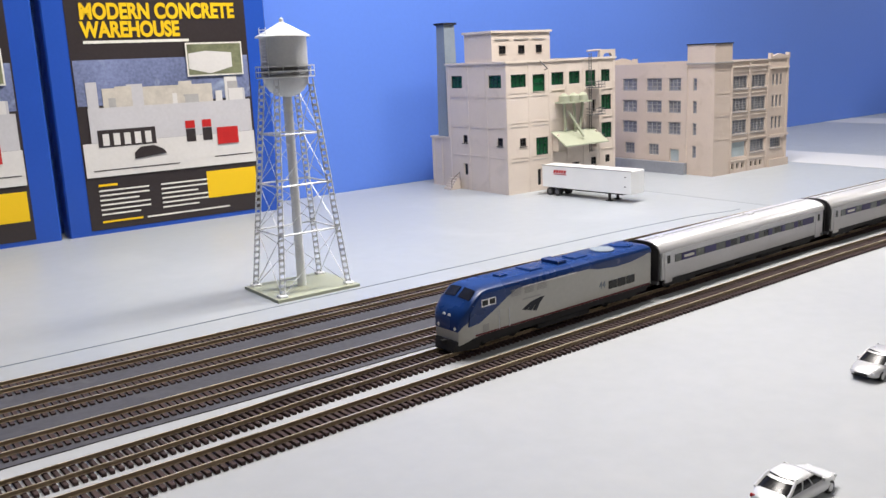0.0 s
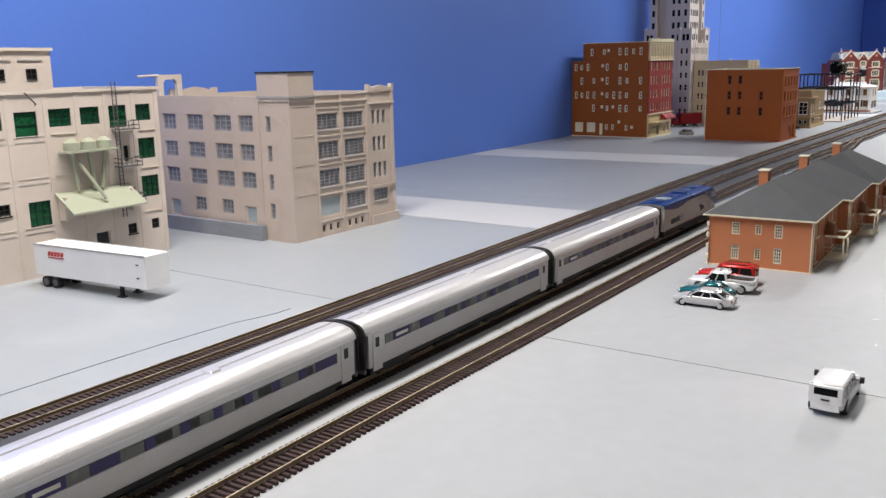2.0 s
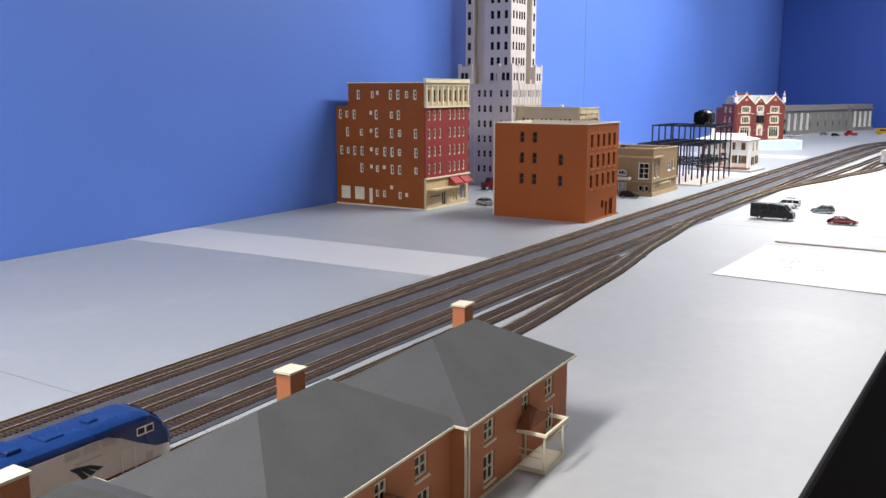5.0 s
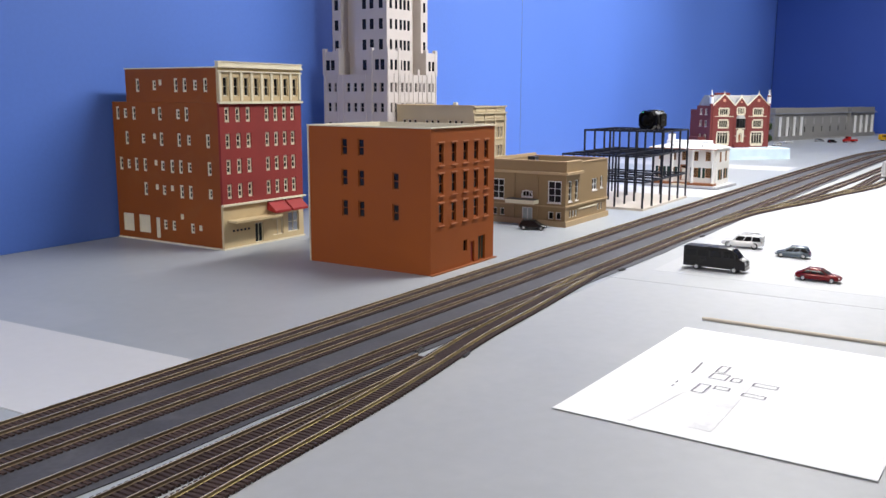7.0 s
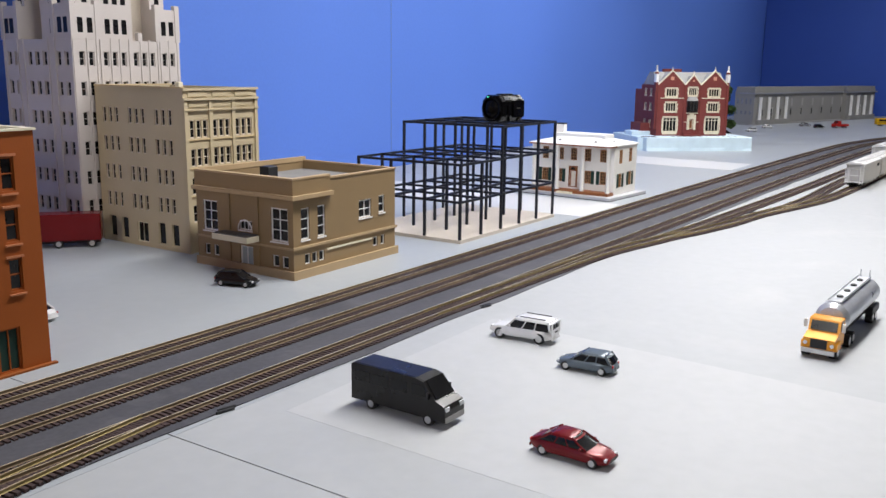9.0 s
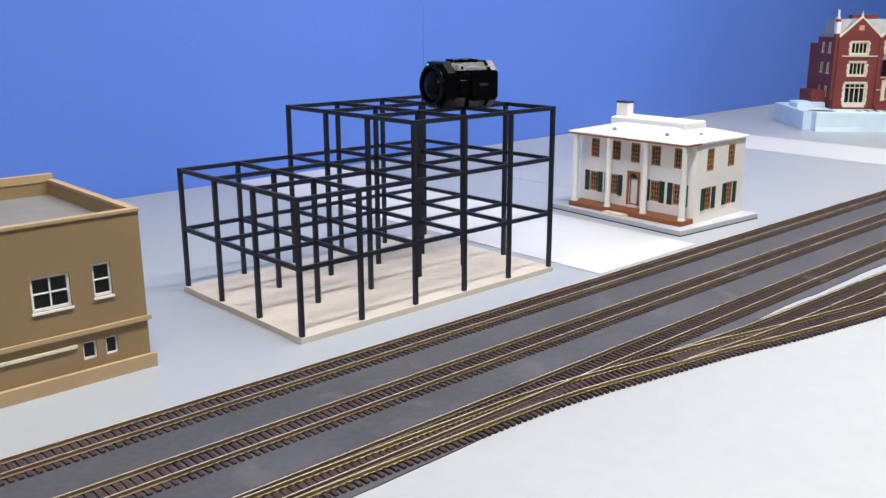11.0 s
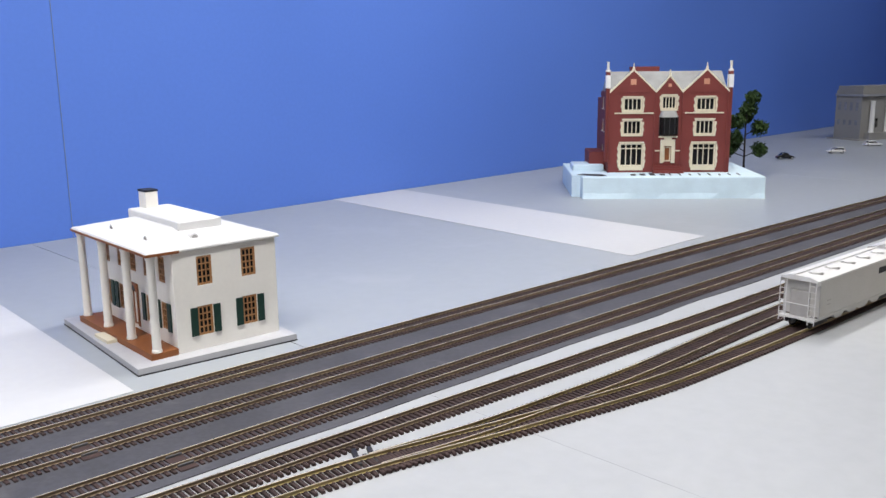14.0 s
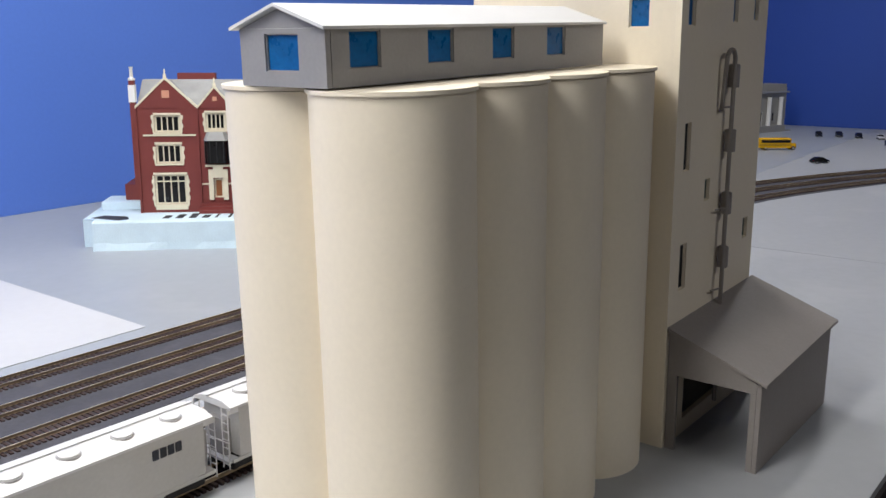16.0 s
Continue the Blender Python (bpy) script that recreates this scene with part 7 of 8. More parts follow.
def bank():
    w, d, h = 0.186, 0.155, 0.108
    ob = thing("bank", "khaki stone bank with white windows and an entrance canopy", "bank building", 3.43, 0.917)
    bw = lambda u, v, a, b, bars=1, rows=2: (u, v, a, b, "window", M_WHITE, M_GLASSD, bars, rows)
    left = [bw(0.023, 0.060, 0.024, 0.036), bw(0.134, 0.060, 0.026, 0.038), bw(0.016, 0.019, 0.009, 0.013, 0, 0), bw(0.031, 0.019, 0.009, 0.013, 0, 0), bw(0.1275, 0.0185, 0.010, 0.0135, 0, 0), bw(0.142, 0.0185, 0.010, 0.0135, 0, 0), (0.0815, 0.0165, 0.021, 0.027, "door", M_WHITE, M_GLASSL, 1, 0), bw(0.081, 0.054, 0.021, 0.011, 2, 0)]
    side_wall(ob, "left", w, d, h, left, M_BANK)
    front = [bw(0.0195, 0.061, 0.014, 0.036, 0, 2), bw(0.0465, 0.061, 0.013, 0.036, 0, 2), bw(0.126, 0.065, 0.024, 0.022, 1, 1), bw(0.1585, 0.067, 0.012, 0.022, 0, 1)]
    front += [bw(0.0225 + k * 0.012, 0.0205, 0.009, 0.012, 0, 0) for k in range(3)] + [bw(0.146, 0.0215, 0.009, 0.012, 0, 0), bw(0.1605, 0.0215, 0.008, 0.012, 0, 0)]
    side_wall(ob, "front", w, d, h, front, M_BANK)
    side_wall(ob, "right", w, d, h, [], M_BANK)
    side_wall(ob, "back", w, d, h, [], M_BANK)
    flat_roof(ob, w, d, h - 0.010, M_ROOFG)
    part("plinth", Mb().box(-0.0035, w + 0.003, -0.0035, -0.0002, 0, 0.0095).box(-0.0035, -0.0002, -0.0001, d, 0, 0.0095), M_BANKT, ob)
    part("band", Mb().box(-0.0022, w + 0.002, -0.0022, -0.0002, 0.0335, 0.0365).box(-0.0022, -0.0002, -0.0001, d, 0.0335, 0.0355), M_BANKT, ob)
    part("band", Mb().box(0.055, 0.138, -0.0014, -0.0002, 0.0255, 0.0275), M_CREAM, ob)
    part("cornice", Mb().box(-0.006, 0.062, -0.006, -0.0002, 0.0900, 0.0945).box(-0.006, -0.0002, -0.0001, d + 0.002, 0.0900, 0.0945), M_BANKT, ob)
    part("parapet", Mb().box(-0.002, 0.060, -0.002, -0.0001, 0.0946, 0.1115).box(-0.002, -0.0001, 0.0, d, 0.0946, 0.1115), M_BANK, ob)
    part("coping", Mb().box(0.0602, w + 0.001, -0.001, 0.0048, h + 0.0001, h + 0.002).box(-0.0024, 0.0602, -0.0026, 0.0046, 0.1116, 0.1135).box(-0.0026, 0.0046, 0.0047, d, 0.1116, 0.1135), M_BANKT, ob)
    part("coping", Mb().box(0.0046, w, d - 0.0046, d + 0.001, h + 0.0001, h + 0.006).box(w - 0.0046, w + 0.001, 0.0049, d - 0.0048, h + 0.0001, h + 0.002), M_BANKT, ob)
    part("canopy", Mb().box(-0.022, -0.0024, 0.050, 0.106, 0.0385, 0.0450), M_CREAM, ob, "cream entrance canopy with dark top")
    part("canopy_top", Mb().box(-0.021, -0.0026, 0.051, 0.105, 0.0451, 0.0460), M_BLACKM, ob)
    arc = Mb()
    for k in range(8):
        a0, a1 = 3.14159 * k / 8, 3.14159 * (k + 1) / 8
        arc.rod((-0.001, 0.074 + 0.0108 * math.cos(a0), 0.0495 + 0.0108 * math.sin(a0)), (-0.001, 0.074 + 0.0108 * math.cos(a1), 0.0495 + 0.0108 * math.sin(a1)), 0.0009, 6)
    part("arch", arc, M_WHITE, ob)
    for y in (0.052, 0.098):
        part("pilaster", Mb().box(-0.0018, -0.0001, y, y + 0.006, 0.0096, 0.0384).box(-0.0018, -0.0001, y, y + 0.006, 0.0461, 0.0898), M_BANK, ob)
    part("roof_box", Mb().soft_box(0.050, 0.066, 0.085, 0.10, h - 0.0098, h + 0.008, 0.0006), M_BLACKM, ob)


bank()

# ---- building frame with a camera on top ----


def steel_frame():
    ob = thing("building_frame", "dark navy open building frame on a wooden base", "building frame", 3.7125, 0.879)
    w, d, b = 0.2815, 0.180, 0.0048
    part("base", Mb().box(0, w, 0, d, 0, b), M_WOOD, ob, "pale wooden base board")
    xs = [0.003 + i * (w - 0.006) / 5 for i in range(6)]
    ys = [0.003 + j * (d - 0.006) / 3 for j in range(4)]
    e = 0.0017
    lev_low, lev_high = [0.0560, 0.1065], [0.0560, 0.1065, 0.1520]
    for i, x in enumerate(xs):
        for j, y in enumerate(ys):
            top = 0.1065 if i < 2 else 0.1520
            part("column", Mb().box(x - e, x + e, y - e, y + e, b, top + e), M_NAVY, ob)
    key = {}
    for z in lev_high:
        first = 0 if z < 0.12 else 2
        for j, y in enumerate(ys):
            part("beam", Mb().box(xs[first] + e, xs[5] - e, y - e * 0.8, y + e * 0.8, z - e * 1.1, z + e * 0.9), M_NAVY, ob)
        for x in xs[first:]:
            part("beam", Mb().box(x - e * 0.8, x + e * 0.8, ys[0] + e, ys[3] - e, z - e * 1.05, z + e * 0.95), M_NAVY, ob)


steel_frame()


def action_camera():
    ob = thing("action_camera", "small black action camera lying on top of the frame", "camera", 3.936, 0.945, 0.1520, -7)
    n, w, h, c = 0.058, 0.041, 0.0415, 0.009
    x0, x1, mid = -n / 2, n / 2, h / 2

    def octagon(x, f, k=c):
        a, b = w / 2 * f, h / 2 * f
        return [(x, y, mid + z) for y, z in ((-a + k, -b), (a - k, -b), (a, -b + k), (a, b - k), (a - k, b), (-a + k, b), (-a, b - k), (-a, -b + k))]

    part("body", Mb().loft([octagon(x0 + 0.010, 0.93), octagon(x1 - 0.010, 0.93)]), M_CAMB, ob)
    part("front_frame", Mb().loft([octagon(x0, 0.90), octagon(x0 + 0.0015, 0.97), octagon(x0 + 0.009, 1.0), octagon(x0 + 0.0105, 0.94)]), M_CAMB, ob, "chamfered black front frame")
    part("rear_frame", Mb().loft([octagon(x1 - 0.0105, 0.94), octagon(x1 - 0.009, 1.0), octagon(x1 - 0.0015, 0.97), octagon(x1, 0.88)]), M_CAMB, ob, "chamfered black rear frame")
    disc = lambda x, r: [(x, r * math.cos(6.28318 * k / 32), mid + r * math.sin(6.28318 * k / 32)) for k in range(32)]
    part("lens_ring", Mb().loft([disc(x0 + 0.003, 0.0182), disc(x0 - 0.0030, 0.0180), disc(x0 - 0.0038, 0.0170), disc(x0 - 0.0034, 0.0150), disc(x0 + 0.001, 0.0142)]), M_CAMB, ob, "glossy black lens ring", None, True)
    part("lens", Mb().loft([disc(x0 - 0.0005, 0.0140), disc(x0 - 0.0026, 0.0120), disc(x0 - 0.0042, 0.0085), disc(x0 - 0.0050, 0.0045), disc(x0 - 0.0052, 0.0010)]), M_CAMB, ob, "domed glossy lens", None, True)
    for s in (-1, 1):
        part("clip", Mb().prism([(x0 + 0.0115, h * 0.82), (x0 + 0.0185, h * 0.82), (x0 + 0.0205, h * 0.875), (x0 + 0.0185, h * 0.93), (x0 + 0.0115, h * 0.93)], *sorted((s * (w / 2 - 0.005), s * (w / 2 + 0.0006)))), M_STEEL, ob, "silver clip")
        part("clip_hole", Mb().wheel(x0 + 0.0152, *sorted((s * (w / 2 + 0.0004), s * (w / 2 + 0.0009))), h * 0.875, 0.0014, 12), M_CAMB, ob)
        part("rail", Mb().box(x0 + 0.0205, x1 - 0.008, *sorted((s * (w / 2 - 0.004), s * (w / 2 - 0.0002))), h * 0.872, h * 0.888), M_STEEL, ob)
        part("panel", Mb().box(-0.002, x1 - 0.004, *sorted((s * (w / 2 - 0.003), s * (w / 2 + 0.0005))), h * 0.17, h * 0.80), M_CAMB, ob)
        part("latch", Mb().soft_box(x0 + 0.014, x0 + 0.022, *sorted((s * (w / 2 - 0.003), s * (w / 2 + 0.0002))), h * 0.30, h * 0.62, 0.0004), M_CAMB, ob)
        part("label_bar", Mb().box(0.006, 0.015, *sorted((s * w / 2, s * (w / 2 + 0.0008))), h * 0.48, h * 0.54), M_BLACKM, ob)
    for x in (-0.012, -0.002, 0.008):
        part("button", Mb().soft_box(x, x + 0.007, -0.006, 0.006, h * 0.93, h + 0.0014, 0.0004), M_CAMB, ob)
    part("status_light", Mb().soft_box(x0 - 0.0003, x0 + 0.003, 0.0075, 0.0100, h * 0.90, h * 0.935, 0.0003), glow("green_status_light", (0.05, 0.9, 0.45), 2.0), ob, "green status light")
    part("foot", Mb().box(-0.012, 0.02, -0.009, 0.009, 0.0010, 0.0030), M_CAMB, ob)


action_camera()

# ---- white house with columns ----


def white_house():
    ob = thing("white_house", "white two-storey house with columns and green shutters", "house", 4.1975, 0.8715, 0, -4.6)
    part("base", Mb().box(0, 0.147, 0, 0.195, 0.0012, 0.0062), mk("grey_base_paint", (0.46, 0.46, 0.48), 0.55, var=0.04, s1=30), ob, "pale grey base slab")
    part("base_edge", Mb().box(-0.0004, 0.1474, -0.0004, 0.1954, 0, 0.0011), M_BLACKM, ob)
    z = 0.0062
    x0, y0, w, d, h = 0.042, 0.0075, 0.099, 0.165, 0.088
    house = Matrix.Translation((x0, y0, 0))
    part("porch", Mb().box(0.0175, x0 - 0.0002, 0.0065, 0.1685, z, z + 0.0055), M_BRN, ob, "brown porch floor")
    part("step", Mb().box(0.0085, 0.0173, 0.078, 0.108, z, z + 0.0030), M_CREAM, ob)
    bw = lambda u, v, a, b: (u, v, a, b, "window", M_WINB, M_GLASSD, 2, 3)
    left_h = [bw(u, v, 0.013, 0.023) for u in (0.0225, 0.0545, 0.0825, 0.1115, 0.1425) for v in (0.074,)] + [bw(u, 0.033, 0.013, 0.024) for u in (0.0225, 0.0525, 0.1125, 0.1435)] + [(0.0825, 0.0280, 0.0125, 0.032, "door", M_BRN, M_OFFW, 0, 0)]
    front_h = [bw(0.0285, 0.0725, 0.0142, 0.0255), bw(0.071, 0.0735, 0.0142, 0.0255), bw(0.027, 0.0285, 0.0142, 0.026), bw(0.0705, 0.0295, 0.0142, 0.026)]
    t = 0.003
    for side, hs in (("left", left_h), ("front", front_h), ("right", []), ("back", [])):
        m = house @ SIDES[side](w, d)
        short = side in ("left", "right")
        cut, length = (t, d - 2 * t) if short else (0.0, w)
        part("wall", pierced(length, h + z, [(u - cut, v + z * 0.5, a, b) for u, v, a, b, *_ in hs], t, z + 0.0001), M_WHITEH, ob, "", m @ pose(cut, 0, 0))
        for u, v, a, b, kind, fm, gm, bars, rows in hs:
            wob = place(kind, window_mesh(a, b, bars, rows, fm, 0.0014, 0.0, t), ob, m @ pose(u, -0.0006, v + z * 0.5))
            place("pane", pane_mesh(a - 0.0004, b - 0.0004, gm, t), wob)
            if kind == "window" and v < 0.05:
                for s in (-1, 1):
                    place("shutter", MADE.setdefault("shutter", Mb().box(-0.0032, 0.0032, -0.0014, -0.0002, -0.0125, 0.0125).mesh("shutter", M_SHUT)), ob, m @ pose(u + s * (a / 2 + 0.0036), 0, v + z * 0.5))
            if kind == "door":
                part("surround", Mb().box(-0.0090, -0.0064, -0.0012, -0.0002, -0.016, 0.024).box(0.0064, 0.0090, -0.0012, -0.0002, -0.016, 0.024).box(-0.0064, 0.0064, -0.0012, -0.0002, 0.0162, 0.024), M_BRN, wob, "brown wooden surround")
                part("fanlight", Mb().prism([(0.0052 * math.cos(q * math.pi / 8), 0.0168 + 0.0048 * math.sin(q * math.pi / 8)) for q in range(9)], -0.0016, -0.0013), M_GLASSD, wob, "dark half-round fanlight")
    for y in (0.0105, 0.0625, 0.1145, 0.1655):
        part("column", Mb().turned(0.0245, y, [(0.0044, z + 0.0055), (0.0044, z + 0.0075), (0.0038, z + 0.0080), (0.0035, h + z - 0.004), (0.0042, h + z - 0.003), (0.0042, h + z - 0.0002)], 16), M_WHITEH, ob, "tall white column", None, True)
    e0, e1, f0, f1 = 0.019, 0.1445, 0.0055, 0.1745
    part("eave", Mb().box(e0 - 0.0003, x0 + 0.006, f0 - 0.0003, f1 + 0.0003, h + z, h + z + 0.0022), M_BRN, ob, "brown eave board over the porch")
    part("eave", Mb().box(x0 + 0.0062, e1, f0, f1, h + z + 0.0008, h + z + 0.0022), M_ROOFW, ob)
    zr = h + z + 0.0023
    part("roof", Mb().loft([[(e0, f0, zr), (e1, f0, zr), (e1, f1, zr), (e0, f1, zr)], [(e0 + 0.001, f0 + 0.001, zr + 0.0014), (e1 - 0.001, f0 + 0.001, zr + 0.0014), (e1 - 0.001, f1 - 0.001, zr + 0.0014), (e0 + 0.001, f1 - 0.001, zr + 0.0014)], [(e0 + 0.046, f0 + 0.046, zr + 0.012), (e1 - 0.046, f0 + 0.046, zr + 0.012), (e1 - 0.046, f1 - 0.046, zr + 0.012), (e0 + 0.046, f1 - 0.046, zr + 0.012)]]), M_ROOFW, ob, "white hipped roof")
    part("roof_platform", Mb().soft_box(0.0645, 0.1065, 0.0395, 0.1465, zr + 0.009, zr + 0.0175, 0.001), M_ROOFW, ob)
    ch = part("chimney", Mb().box(0.077, 0.089, 0.132, 0.148, zr + 0.010, zr + 0.033), M_WHITEH, ob)
    part("cap", Mb().box(0.0765, 0.0895, 0.1315, 0.1485, zr + 0.0331, zr + 0.0350), M_BLACKM, ch)
    for dx, dy, spin in ((0.017, 0.038, 0), (0.017, 0.112, 0), (0.052, 0.017, 90)):
        arch = [(0.0042 * math.cos(q * math.pi / 10), 0.0052 * math.sin(q * math.pi / 10)) for q in range(11)]
        dm = part("dormer", Mb().loft([[(xx, yy, zz) for yy, zz in arch] for xx in (0.0, 0.022)]), M_ROOFW, ob, "half-round white dormer", pose(e0 + dx, f0 + dy, zr + 0.0040, 0, 0, spin))
        part("pane", Mb().loft([[(xx, yy * 0.68, zz * 0.68 + 0.0004) for yy, zz in arch] for xx in (-0.0003, -0.0001)]), M_GREYP, dm)
    bpy.context.view_layer.update()
    turn = ob.matrix_world.inverted() @ pose(4.2165, 0.8820, 0, 0, 0, -2.0) @ Matrix.Translation((-e0, -f0, 0))
    for c in ob.children:
        if not c.name.startswith("base"):
            c.matrix_local = turn @ c.matrix_local


white_house()

# ---- brick mansion on foam ----


def mansion():
    ang = -47.0
    ob = thing("foam_block", "pale blue insulation foam slab with dark print", "foam slab", 5.205, 1.187, 0, ang)
    ca = Mb()
    random.seed(4)
    n = 20
    lo = [(0.33 * i / n, random.uniform(-0.002, 0.002), 0.0) for i in range(n + 1)] + [(0.33, 0.235, 0.0), (-0.018, 0.235, 0.0), (-0.018, 0.028, 0.0), (-0.002, 0.026, 0.0)]
    mid = [(x, 0.0018 if y < 0.02 else y, 0.010 + 0.003 * noise.noise((x * 40, 0, 0))) for x, y, _ in lo]
    hi = [(x, 0.0024 if y < 0.02 else y, 0.0380) for x, y, _ in lo]
    top = [(x * 0.994 + 0.001, 0.0042 if y < 0.02 else y - 0.001, 0.040) for x, y, _ in lo]
    part("slab", ca.loft([lo, mid, hi, top]), M_FOAM, ob)
    part("print", Mb().slab([(-0.008, 0.034), (0.034, 0.012), (0.046, 0.020), (0.040, 0.040), (0.006, 0.052)], 0.0401, 0.0405), M_INK, ob, "dark printed patch")
    for k in range(12):
        u = 0.09 + k * 0.018
        part("print", Mb().slab([(u, 0.022), (u + (0.010 if k < 4 else 0.0035), 0.022), (u + (0.012 if k < 4 else 0.0055), 0.044 + 0.006 * (k % 3)), (u + 0.002, 0.044 + 0.006 * (k % 3))], 0.0401, 0.0404), M_INK, ob)
    part("offcut", Mb().soft_box(-0.010, 0.05, 0.10, 0.16, 0.0402, 0.052, 0.002), M_FOAM, ob)
    ca, sa = math.cos(radians(ang)), math.sin(radians(ang))
    hx, hy = 0.053, 0.070
    ho = thing("mansion", "red brick gabled mansion with cream window frames", "house", 5.205 + hx * ca - hy * sa, 1.187 + hx * sa + hy * ca, 0.0402, ang)
    w, d, h = 0.222, 0.125, 0.150
    mw = lambda u, v, a, b, bars=3, rows=0: (u, v, a, b, "window", M_CREAM, M_GLASSD, bars, rows)
    fronts = []
    for u in (0.044, 0.179):
        fronts += [mw(u, 0.128, 0.036, 0.024), mw(u, 0.085, 0.036, 0.027), mw(u, 0.0335, 0.045, 0.043, 3, 0)]
    fronts += [mw(0.1115, 0.131, 0.028, 0.024), (0.1115, 0.0345, 0.013, 0.028, "door", M_CREAM, M_BRN, 0, 0)]
    side_wall(ho, "front", w, d, h, fronts, M_BRICK, rim=0.18)
    side_wall(ho, "left", w, d, h, [mw(u, v, 0.020, 0.022, 1, 0) for u in (0.035, 0.075) for v in (0.035, 0.085, 0.128)], M_BRICK)
    side_wall(ho, "right", w, d, h, [], M_BRICK)
    side_wall(ho, "back", w, d, h, [], M_BRICK)
    for u, v, a, b, *_ in fronts[:7]:
        fr = Mb()
        for s in (-1, 1):
            for k in range(int(b / 0.006)):
                e = 0.0040 if k % 2 else 0.0026
                fr.box(*sorted((u + s * (a / 2), u + s * (a / 2 + e))), -0.0012, -0.0001, v - b / 2 + k * 0.006, v - b / 2 + k * 0.006 + 0.006)
        fr.box(u - a / 2 - 0.001, u + a / 2 + 0.001, -0.0014, -0.0001, v + b / 2, v + b / 2 + 0.0032).box(u - a / 2 - 0.002, u + a / 2 + 0.002, -0.0016, -0.0001, v - b / 2 - 0.003, v - b / 2)
        part("surround", fr, M_CREAM, ho, "cream stone surround")
    part("roof", Mb().loft([[(0.002, 0.004, h - 0.001), (w - 0.002, 0.004, h - 0.001), (w - 0.002, d - 0.004, h - 0.001), (0.002, d - 0.004, h - 0.001)], [(0.004, 0.050, h + 0.038), (w - 0.004, 0.050, h + 0.038), (w - 0.004, d - 0.045, h + 0.038), (0.004, d - 0.045, h + 0.038)]]), M_SLATER, ho, "grey slate roof")
    for c, half, tip in ((0.044, 0.043, 0.040), (0.1115, 0.0245, 0.028), (0.179, 0.043, 0.040)):
        g = part("gable", Mb().prism([(c - half, h + 0.0001), (c + half, h + 0.0001), (c, h + tip)], -0.0008, 0.0040), M_BRICK, ho)
        part("gable_roof", Mb().add([(c - half, 0.004, h), (c + half, 0.004, h), (c, 0.004, h + tip - 0.001), (c, 0.004 + tip * 1.2, h + tip - 0.001)], [(0, 2, 3), (1, 3, 2), (0, 1, 2), (0, 3, 1)]), M_SLATER, g)
        for s in (-1, 1):
            a, b = (c + s * half, h - 0.001), (c, h + tip)
            part("coping", Mb().loft([[(a[0], -0.0018, a[1]), (a[0], 0.0048, a[1]), (a[0], 0.0048, a[1] + 0.0038), (a[0], -0.0018, a[1] + 0.0038)], [(b[0], -0.0018, b[1]), (b[0], 0.0048, b[1]), (b[0], 0.0048, b[1] + 0.0038), (b[0], -0.0018, b[1] + 0.0038)]]), M_CREAM, g, "cream gable coping")
        part("finial", Mb().turned(c, 0.0015, [(0.0026, h + tip + 0.002), (0.0022, h + tip + 0.006), (0.0009, h + tip + 0.009), (0.0012, h + tip + 0.0125), (0.0003, h + tip + 0.0145)], 8), M_CREAM, g, "", None, True)
        part("plaque", Mb().box(c - half * 0.12, c + half * 0.12, -0.0016, -0.0009, h + tip * 0.36, h + tip * 0.36 + half * 0.24), mk("pale_brick_plaque", (0.62, 0.30, 0.20), 0.6) if "plaque" not in MADE else MADE["plaque"], g)
    for u in (-0.006, w - 0.001):
        c = part("chimney", Mb().box(u, u + 0.007, 0.002, 0.014, 0.0 if u > 0.1 else 0.02, h + 0.038), M_BRICK, ho)
        part("stone", Mb().box(u - 0.0008, u + 0.0078, 0.0010, 0.015, h + 0.008, h + 0.032), M_WHITE, c, "white stone facing")
        part("pot", Mb().turned(u + 0.0035, 0.008, [(0.0050, h + 0.0382), (0.0050, h + 0.041), (0.0026, h + 0.0425), (0.0024, h + 0.054), (0.0030, h + 0.057)], 10), M_OFFW, c, "", None, True)
    part("chimney", Mb().box(0.050, 0.105, d - 0.05, d - 0.03, h + 0.03, h + 0.047), M_BRICK, ho)
    for u0, u1 in ((0.010, 0.083), (0.141, 0.213)):
        part("string_course", Mb().box(u0, u1, -0.0020, -0.0001, 0.1105, 0.1128), M_CREAM, ho)
    part("oriel", Mb().loft([[(0.094, -0.0001, 0.070), (0.129, -0.0001, 0.070), (0.124, -0.011, 0.072), (0.099, -0.011, 0.072)], [(0.094, -0.0001, 0.104), (0.129, -0.0001, 0.104), (0.124, -0.011, 0.104), (0.099, -0.011, 0.104)]]), M_GLASSD, ho, "dark glazed bay window")
    part("oriel_roof", Mb().loft([[(0.093, -0.0001, 0.1041), (0.130, -0.0001, 0.1041), (0.125, -0.012, 0.1041), (0.098, -0.012, 0.1041)], [(0.098, -0.0001, 0.116), (0.125, -0.0001, 0.116), (0.121, -0.004, 0.116), (0.102, -0.004, 0.116)]]), M_SLATER, ho)
    for u in (0.094, 0.102, 0.1115, 0.121, 0.128):
        part("mullion", Mb().box(u, u + 0.0012, -0.0118 if 0.095 < u < 0.125 else -0.004, -0.0108 if 0.095 < u < 0.125 else -0.0002, 0.072, 0.104), M_BLACKM, ho)
